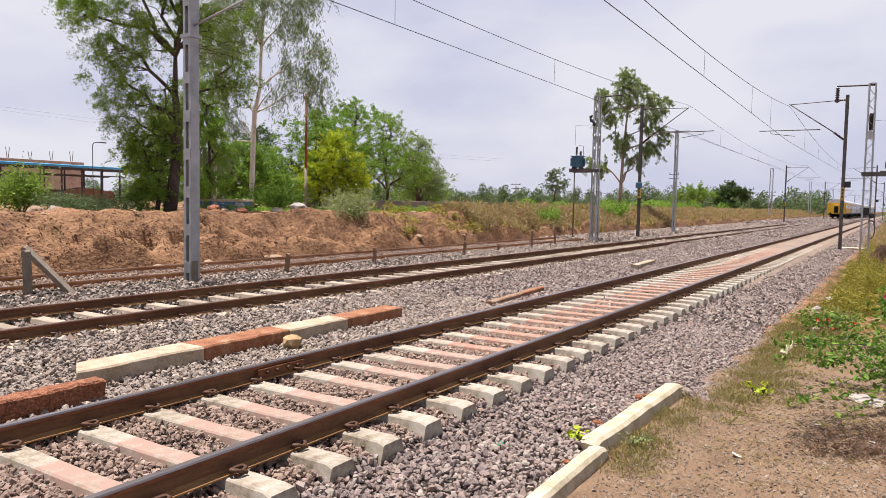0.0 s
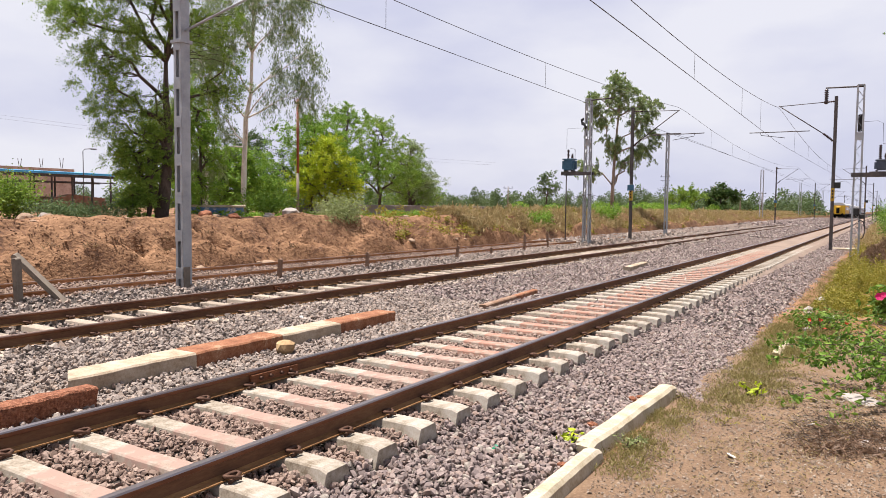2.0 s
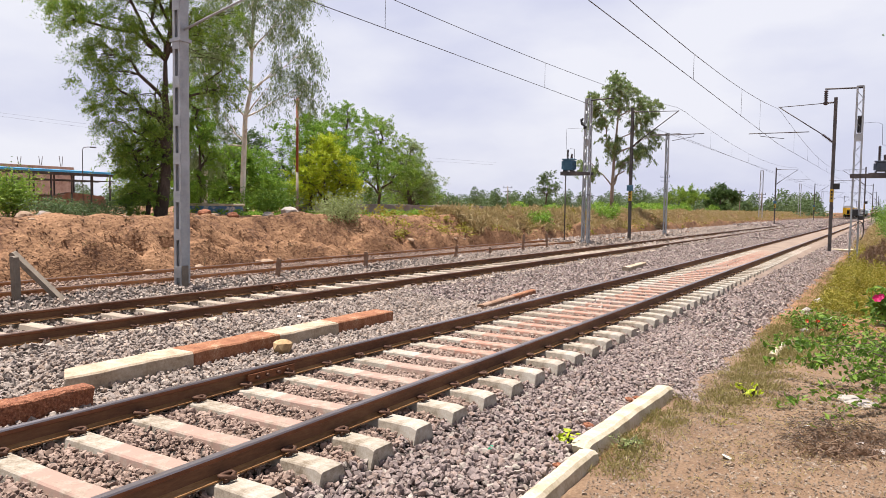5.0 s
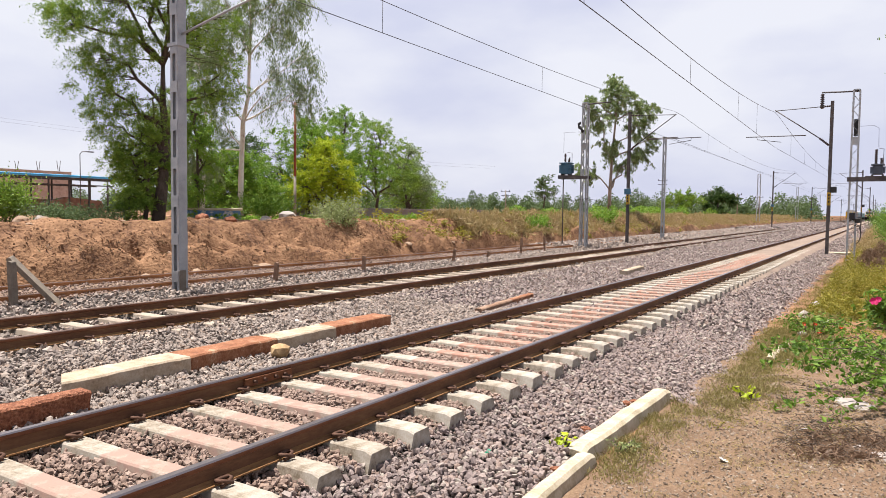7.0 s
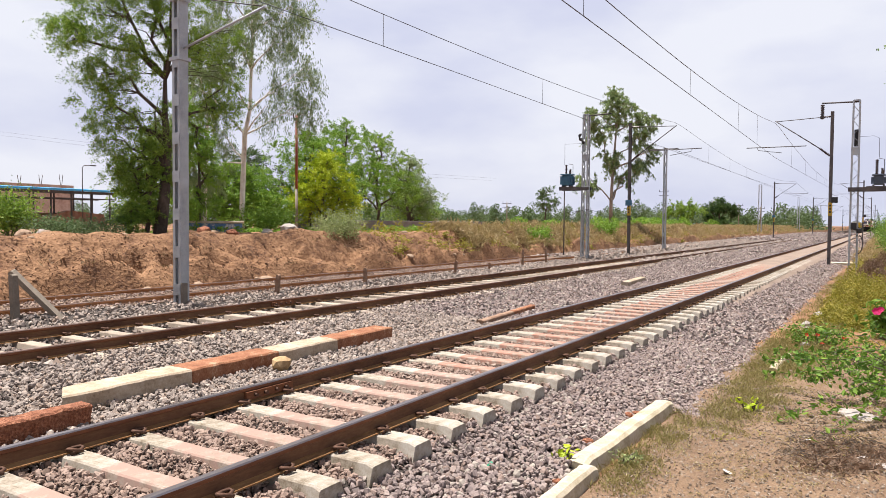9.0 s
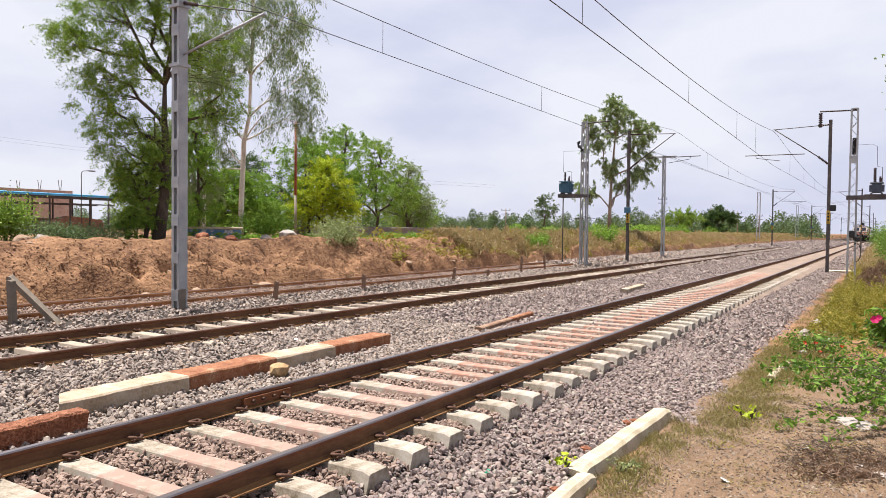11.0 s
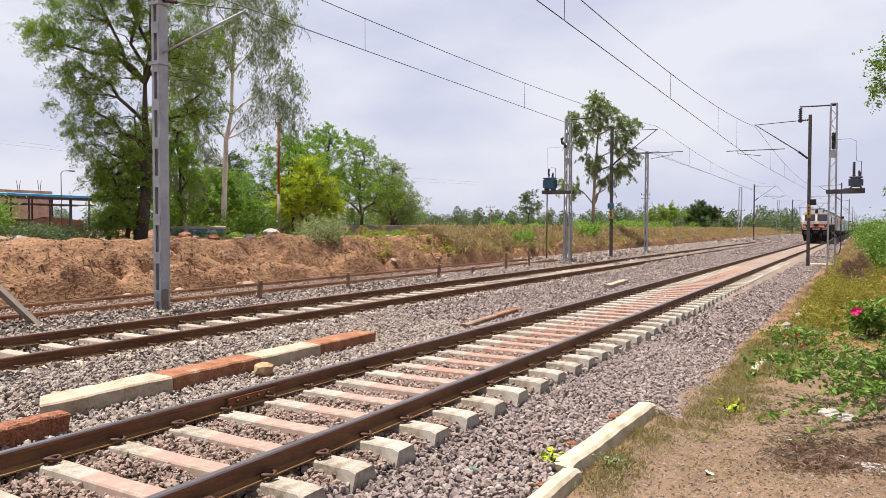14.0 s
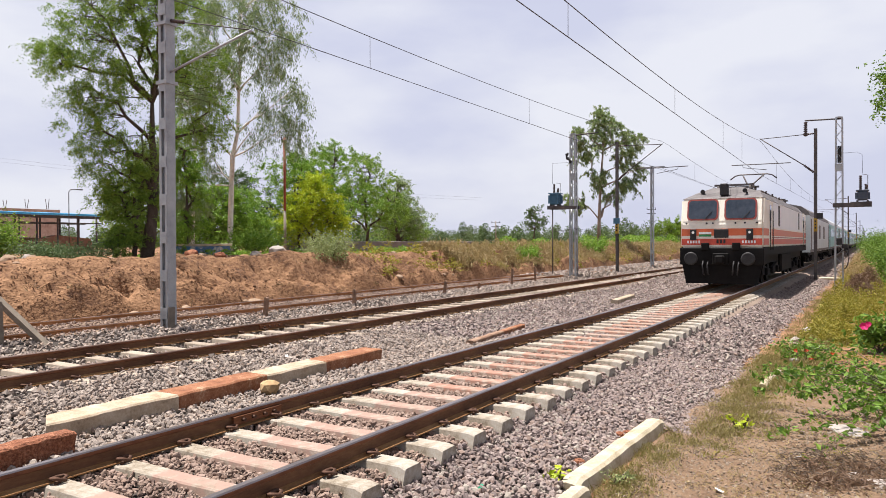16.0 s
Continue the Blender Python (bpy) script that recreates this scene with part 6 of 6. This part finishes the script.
def power_pole(x, y, hh, label="distant power pole with crossarm"):
    ob = thing("power_pole", label, "pole", pose(x, y, 0.8), "power poles across the fields")
    bm = bmesh.new()
    tube(bm, [(0, 0, 0), (0, 0, hh)], [0.16, 0.1], 6)
    part("shaft", bm, M_CONC, ob)
    for k in (0, 1):
        bm = bmesh.new()
        bar(bm, (-0.9, -0.3, hh - 0.3 - 0.8 * k), (0.9, 0.3, hh - 0.3 - 0.8 * k), 0.1)
        part("crossarm", bm, M_DARKSTEEL, ob)
    for k in (-0.8, 0.0, 0.8):
        bm = bmesh.new()
        tube(bm, [(k, k * 0.3, hh - 0.3), (k, k * 0.3, hh + 0.1)], 0.05, 5)
        part("pin_insulator", bm, M_INSUL, ob)
    return ob


for x, y, hh in ((-39, 150, 8.0), (-34.6, 177, 6.6), (-29.0, 178, 5.8), (-67, 134, 5.4), (-26, 190, 5.4)):
    power_pole(x, y, hh)
ob = thing("lamp_post", "thin lamp post beside the open shed", "lamp post", pose(-46.8, 28.9, 0.9))
bm = bmesh.new()
tube(bm, [(0, 0, 0), (0, 0, 4.4), (0.05, 0.1, 4.55), (0.2, 0.5, 4.6)], 0.028, 6)
part("shaft", bm, M_DARKSTEEL, ob)
bm = bmesh.new()
box(bm, 0.1, 0.3, 0.45, 0.85, 4.54, 4.62, 0.02)
part("lamp_head", bm, M_DARKSTEEL, ob)
M_PALESTONE = material("pale_stone", [(0.242, 0.210, 0.189), (0.316, 0.284, 0.258), (0.358, 0.327, 0.300)], 3, 30, bump=0.5)
M_EARTHSTONE = material("earthy_stone", [(0.189, 0.124, 0.080), (0.291, 0.204, 0.138), (0.349, 0.262, 0.189)], 3, 30, bump=0.6)
boulder("stone", "large pale pinkish stone on the bank", -21.1, 22.1, 1.35, 0.42, 0.36, 0.30, M_PALESTONE, 31)
for k in range(14):
    y, x = rw.uniform(7, 34), -17.4 - 3.4 * rw.random() ** 1.3
    s = rw.uniform(0.05, 0.15)
    boulder("stone", "earthy stone lying on the bank", x, y, land_z(x, y) + s * 0.1, s * 1.3, s, s * 0.75, M_EARTHSTONE, 100 + k, 2, group="stones on the bank")
for k, (x, y, s, mt, lb) in enumerate(((-20.2, 16.9, 0.2, M_ROUGHRED, "broken reddish masonry lump on the bank top"), (-20.0, 18.0, 0.17, M_ROUGHRED, "broken reddish masonry lump on the bank top"), (-20.4, 17.5, 0.14, M_EARTHSTONE, "earthy rubble stone on the bank top"),
                                   (-21.8, 11.6, 0.24, M_EARTHSTONE, "earthy rubble stone on the bank top"), (-22.2, 12.4, 0.18, M_PALESTONE, "pale rubble stone on the bank top"), (-22.4, 13.2, 0.16, M_EARTHSTONE, "earthy rubble stone on the bank top"),
                                   (-22.0, 14.3, 0.15, M_PALESTONE, "pale rubble stone on the bank top"), (-22.2, 15.2, 0.2, M_EARTHSTONE, "earthy rubble stone on the bank top"), (-21.3, 21.0, 0.2, M_PALESTONE, "pale rubble stone on the bank top"),
                                   (-21.0, 21.5, 0.15, M_EARTHSTONE, "earthy rubble stone on the bank top"), (-20.9, 22.9, 0.17, M_EARTHSTONE, "earthy rubble stone on the bank top"), (-21.6, 18.9, 0.16, M_EARTHSTONE, "earthy rubble stone on the bank top"))):
    boulder("stone", lb, x, y, land_z(x, y) + s * 0.25, s * 1.35, s, s * 0.8, mt, 130 + k, 2, group="rubble on the bank top")
for k, (x, y, s) in enumerate(((-17.5, 12.6, 0.22), (-17.4, 14.2, 0.26), (-17.5, 17.2, 0.24))):
    boulder("stone", "rounded tan stone at the foot of the bank", x, y, -0.28, s * 1.3, s, s * 0.8, M_EARTHSTONE, 160 + k, 2, group="stones on the bank")

# ---------------------------------------------------------------- near side: path, kerb growth, garden shrubs
sheet("path", steps((-2.0, 1.0, 0.07), (1.0, 5.0, 0.5)), steps((-4, 2, 0.6), (2, 11, 0.08), (11, 13.4, 0.2)), lambda x, y: land_z(x, y) + 0.012 + 0.014 * fbm(x * 5.0, y * 5.0, 3.0, 0.6, 3), M_PATH, "trodden gravelly earth path beside the line", category="path")
stones("path_gravel", -1.9, 0.9, 3.6, 10.5, 950, 0.021, M_GRIT, "small loose gravel on the path", seed=30, round_stones=False, height=lambda x, y: land_z(x, y) + 0.012 + 0.014 * fbm(x * 5.0, y * 5.0, 3.0, 0.6, 3), category="gravel", pile=0.25)
stones("path_gravel", -1.8, 1.0, 3.0, 12.5, 26, 0.040, M_GRIT, "loose pale stones on the path", seed=31, height=lambda x, y: land_z(x, y), category="gravel", pile=0.12)
ls = []
for k in range(170):
    x, y = rw.uniform(-1.85, 1.0), rw.uniform(3.2, 10.5)
    ls.append((x, y, land_z(x, y) + 0.012, rw.uniform(0.12, 0.35), 0.03, 30))
scatter("straw_litter", "trodden straw and leaf litter on the path", ls, L_DRY, 0.045, 75, 0.0, 0.16, "litter")
ls = []
for k in range(30):
    x, y = rw.uniform(-0.6, 0.6), rw.uniform(7.0, 7.9)
    ls.append((x, y, land_z(x, y) + 0.01, rw.uniform(0.15, 0.3), 0.08, 60))
scatter("brown_straw", "heap of withered brown straw under the shrub", ls, L_BROWN, 0.11, 76, 0.0, 0.05, "litter")
stones("earth_clods", -20.6, -17.1, 7, 46, 230, 0.05, M_CLOD, "crumbled clods of reddish earth on the bank", round_stones=False, seed=32, height=land_z, category="earth", lift=-0.022, pile=0.2)
stones("earth_clods", -20.0, -17.05, 7, 46, 4, 0.09, M_CLOD, "lumps of dark crumbled earth on the lower bank", seed=33, height=land_z, category="earth", lift=-0.05, pile=0.35)
L_ROOT = leaf_material("dark_root_fibres", [(0.05, 0.03, 0.015), (0.11, 0.07, 0.035), (0.22, 0.15, 0.07), (0.09, 0.08, 0.03)])
rt = []
for k in range(70):
    y, x = rw.uniform(7, 46), -17.3 - 2.0 * rw.random() ** 1.5
    rt.append((x, y, land_z(x, y) - 0.04, rw.uniform(0.15, 0.4), rw.uniform(0.06, 0.16), 34))
scatter("dry_roots", "dry straw and exposed roots on the bank face", rt, L_ROOT, 0.16, 88, 0.0, 0.04, "roots")

gr = []
for k in range(210):
    y = rw.uniform(5.6, 14)
    x = (-1.55 if y > 8.4 else -1.95) + rw.uniform(-0.08, 0.7) * (1 if y > 7.5 else 0.45)
    gr.append((x, y, land_z(x, y) - 0.01, 0.18, rw.uniform(0.03, 0.10), 60))
for k in range(170):
    y = rw.uniform(8.4, 16)
    x = -1.72 + 0.55 * rw.random()
    gr.append((x, y, land_z(x, y) - 0.01, 0.2, rw.uniform(0.05, 0.16), 60))
scatter("kerb_grass", "short dry grass along the kerb", gr, L_OLIVE, 0.065, 84, -0.6, 0.1, "grass")
gr = []
for k in range(60):
    y = rw.uniform(7, 13)
    x = rw.uniform(-1.6, 1.0)
    gr.append((x, y, land_z(x, y) - 0.01, 0.2, rw.uniform(0.02, 0.07), 40))
scatter("path_weeds", "sparse greenish weeds on the path edge", gr, L_WEED, 0.04, 85, 0, 0.3, "weeds")
gr = []
for k in range(300):
    y = 17.0 + 31 * rw.random() ** 1.2
    x = -1.18 + rw.random() ** 1.1 * (1.3 + y * 0.07)
    gr.append((x, y, land_z(x, y) - 0.03, rw.uniform(0.16, 0.42), rw.uniform(0.2, 0.8) * (0.55 if y < 21 else 1.0), 280))
scatter("verge_weeds", "yellow-green weeds on the verge", gr, L_WEED, 0.07, 86, -0.1, 0.35, "weeds")
scatter("withered_scrub", "withered brown scrub on the verge", [(-0.3, 30.5, -0.45, 0.55, 1.0, 2600), (0.0, 31.4, -0.45, 0.5, 1.25, 2600), (-0.45, 32.6, -0.45, 0.5, 0.9, 2000), (-0.1, 29.4, -0.45, 0.5, 0.7, 1600)], L_BROWN, 0.15, 98, -0.5, 0.05, "scrub")
gr = []
for k in range(300):
    y = 11.5 + 26 * rw.random() ** 1.3
    x = -1.66 + 0.75 * rw.random() + (0.5 * rw.random() if y < 17 else 0.0)
    gr.append((x, y, land_z(x, y) - 0.01, 0.2, rw.uniform(0.04, 0.2), 46))
scatter("verge_straw", "dry yellowish grass between ballast and weeds", gr, L_OLIVE, 0.08, 83, -0.6, 0.1, "grass")
gr = []
for k in range(150):
    y, x = rw.uniform(13.0, 18.5), rw.uniform(-1.2, 2.2)
    gr.append((x, y, land_z(x, y) - 0.01, 0.2, rw.uniform(0.02, 0.1), 50))
scatter("garden_weeds", "low weeds on the bare garden soil", gr, L_WEED, 0.045, 89, 0, 0.35, "weeds")
gr = []
for k in range(60):
    y = rw.uniform(44, 120)
    x = -1.35 + rw.random() * 1.2
    gr.append((x, y, land_z(x, y) - 0.03, 0.5, rw.uniform(0.5, 1.1), 150))
scatter("dry_scrub", "brown dry scrub on the verge", gr, L_DRY, 0.2, 87, -0.4, 0.12, "scrub")
for k, (x, y, r, hh) in enumerate(((1.4, 33, 1.3, 1.6), (0.9, 40, 1.2, 1.8), (1.6, 46, 1.5, 2.1), (0.9, 54, 1.4, 2.1), (1.4, 64, 1.7, 2.4), (0.9, 75, 1.6, 2.5), (1.0, 88, 1.7, 2.5), (1.2, 104, 2.0, 2.7), (1.0, 125, 2.2, 2.9))):
    shrub("leafy green hedge shrub along the verge", x, y, land_z(x, y), r, hh, 5200, 0.085 + y * 0.0006, L_GARDEN, 200 + k, 12, "hedge shrubs on the verge")


def sprawling_shrub():
    """Thorny garden shrub whose long shoots arch over the path edge."""
    rnd, rng = random.Random(5), np.random.default_rng(5)
    ob = thing("bougainvillea", "sprawling thorny garden shrub with small green leaves", "shrub", pose(0.75, 9.6, -0.45))
    pts = []
    for k in range(46):
        e = Vector((rnd.uniform(-1.75, 0.3) - 0.15 * (k % 3), rnd.uniform(-2.3, 3.6), rnd.uniform(0.10, 0.70)))
        mid = e * 0.55 + Vector((0, 0, rnd.uniform(0.25, 0.5)))
        line = [Vector((0, 0, 0)), e * 0.25 + Vector((0, 0, 0.32)), mid, e * 0.8 + Vector((0, 0, 0.14)), e]
        bm = bmesh.new()
        tube(bm, line, [0.007, 0.006, 0.0045, 0.003, 0.002], 4, cap=False)
        part("shoot", bm, M_BARK, ob)
        for j in range(70):
            u = rnd.uniform(0.3, 1.0) ** 0.8 * 4
            i = min(3, int(u))
            p = line[i].lerp(line[i + 1], u - i)
            pts.append(p + Vector((rnd.gauss(0, 0.032), rnd.gauss(0, 0.032), rnd.gauss(0, 0.03))))
    part("foliage", leaf_mesh("foliage", [tuple(p) for p in pts], 0.074, L_GARDEN, rng, 0.1, 0.5), None, ob)
    return ob


sprawling_shrub()
M_PINK = leaf_material("pink_petals", [(0.70, 0.03, 0.22), (0.80, 0.07, 0.32)])
M_SCARLET = leaf_material("scarlet_petals", [(0.70, 0.06, 0.03), (0.80, 0.13, 0.07)])


def petals(parent, c, size, mat, n=6):
    bm = bmesh.new()
    for k in range(n):
        a = k * math.tau / n
        o = Vector((math.cos(a), math.sin(a) * 0.5 - 0.4, math.sin(a) * 0.8)) * size
        s = Vector((-math.sin(a), 0.1, math.cos(a))) * size * 0.5
        vs = [bm.verts.new(Vector(c) + v) for v in (Vector((0, 0, 0)), o * 0.6 + s, o + s * 0.3, o - s * 0.3, o * 0.6 - s)]
        bm.faces.new(vs)
    bmesh.ops.solidify(bm, geom=list(bm.faces), thickness=0.002)
    return part("flower", bm, mat, parent)


pot = shrub("broad-leaved dark green plant with a pink flower", 0.14, 16.0, -0.44, 0.42, 0.68, 520, 0.15, L_GARDEN, 300, 9, "garden plants")
petals(pot, (-0.22, -0.38, 0.56), 0.085, M_PINK)
petals(pot, (-0.16, -0.38, 0.60), 0.06, M_PINK)
sc = shrub("low green plant with small scarlet flowers", -1.0, 14.4, -0.46, 0.5, 0.35, 700, 0.07, L_GARDEN, 301, 9, "garden plants")
for dx, dy, dz in ((-0.12, -0.25, 0.24), (0.05, -0.3, 0.26), (0.12, -0.25, 0.12), (0.45, -0.1, 0.2)):
    petals(sc, (dx, dy, dz), 0.04, M_SCARLET, 5)
shrub("light green seedling growing out of the kerb", -2.37, 5.92, -0.44, 0.14, 0.16, 26, 0.09, L_BRIGHT, 302, 5, "seedlings")
shrub("light green seedling on the path edge", -1.30, 8.85, -0.45, 0.14, 0.17, 36, 0.075, L_BRIGHT, 303, 5, "seedlings")
shrub("small dusty weed beside the kerb", -1.93, 6.3, -0.46, 0.16, 0.14, 120, 0.04, L_SHRUB, 304, 6, "seedlings")
boulder("stone", "white broken stone slab under the shrub", -0.15, 9.35, -0.45, 0.36, 0.20, 0.05, M_PALESTONE, 41, 2, group="white stones by the path")
boulder("stone", "large white stone at the path edge", 0.16, 7.30, -0.43, 0.22, 0.15, 0.06, M_PALESTONE, 42, 2, group="white stones by the path")
boulder("stone", "white stone lump at the path edge", -0.10, 7.45, -0.43, 0.09, 0.07, 0.06, M_PALESTONE, 43, 2, group="white stones by the path")
for k, (x, y, s) in enumerate(((-1.36, 17.0, 0.14), (-1.25, 19.0, 0.14), (-1.2, 19.6, 0.11), (-1.15, 14.2, 0.08), (-1.3, 16.4, 0.09), (-0.9, 16.2, 0.07))):
    boulder("stone", "white stone edging the verge", x, y, -0.42, s * 1.2, s, s * 0.8, M_PALESTONE, 44 + k, 1, group="white stones by the path")
tw = random.Random(9)
bm = bmesh.new()
for k in range(330):
    a = Vector((tw.uniform(-0.75, 0.35), tw.uniform(7.1, 8.2), -0.44 + tw.uniform(0.0, 0.07)))
    b = a + Vector((tw.uniform(-0.14, 0.14), tw.uniform(-0.1, 0.1), tw.uniform(-0.02, 0.05)))
    tube(bm, [a, (a + b) / 2 + Vector((0, 0, 0.02)), b], 0.0028, 3, cap=False)
tagged(part("dry_twigs", bm, M_BARK), "heap of dry brown twigs on the path", "twigs", kind="stuff")
bm = bmesh.new()
worn_block(bm, -0.35, 0.35, 0, 1.4, 0, 0.16, 8, 0.02)
tagged(part("concrete_block", bm, M_KERB, m=pose(-2.55, 45.2, -0.47, 0, 0, -72)), "low yellowish concrete block by the lattice mast", "concrete block")
# tree reaching in over the path, and one beyond the shed
tree("tree", "tree with drooping leafy branches over the path", 3.4, 19.0, -0.4, [(0, 0, 0, 0.2), (-0.2, 0, 2.0, 0.17), (-0.3, 0.1, 3.6, 0.13), (-0.6, 0.2, 5.2, 0.08), (-0.8, 0.2, 7.0, 0.05)],
     [(-0.4, 0, 6.4, 1.8, 1.8, 1.4, 3), (-2.80, 0.2, 5.9, 0.45, 0.6, 0.42, 1.2), (-3.02, 0.3, 5.25, 0.3, 0.4, 0.22, 0.5), (-2.5, 0.2, 2.75, 0.35, 0.5, 0.45, 0.6), (-1.2, 0, 3.4, 1.0, 1.2, 0.9, 1.4)],
     6500, 0.075, L_GARDEN, M_BARK, 310, 110, 0.17, 0.12, 0.5, limb=0.035)
tree("tree", "leafy tree beyond the blue-roofed shed", -34.2, 13.6, 0.9, [(0, 0, 0, 0.2), (0, 0, 3, 0.16), (0.1, 0, 6, 0.1)], [(0, 0, 8.2, 1.6, 1.6, 2.2, 1)], 5000, 0.16, L_NEEM, M_BARK, 311, 60, 0.3, 0.2)

M_LITTER_GREEN = material("green_plastic_scrap", [(0.02, 0.25, 0.14), (0.04, 0.33, 0.2)], 9, 40, rough=0.4, bump=0)
M_LITTER_WHITE = material("white_paper_scrap", [(0.62, 0.62, 0.60), (0.74, 0.73, 0.71)], 9, 40, rough=0.7, bump=0)
for k, (x, y, mt, lb) in enumerate(((-2.75, 5.25, M_LITTER_GREEN, "crumpled green plastic scrap"), (-8.4, 9.0, M_LITTER_WHITE, "white paper scrap"),
                                    (-1.1, 6.5, M_LITTER_WHITE, "white paper scrap"), (-17.9, 9.4, M_LITTER_WHITE, "white paper scrap"), (-0.6, 7.9, M_LITTER_WHITE, "white paper scrap"))):
    bm = bmesh.new()
    bmesh.ops.create_grid(bm, x_segments=4, y_segments=4, size=0.035 if k else 0.018)
    for v in bm.verts:
        v.co += noise.noise_vector(v.co * 40 + Vector((k * 3.1, 0, 0))) * 0.02
    bmesh.ops.solidify(bm, geom=list(bm.faces), thickness=0.002)
    zz = (land_z(x, y) if x > -2.2 or x < -17 else bed_z(x, y) + 0.035) + 0.03
    tagged(part("litter_scrap", bm, mt, m=pose(x, y, zz, 20, 10, k * 50)), lb + " lying on the ground", "litter", "litter scraps")

motions()
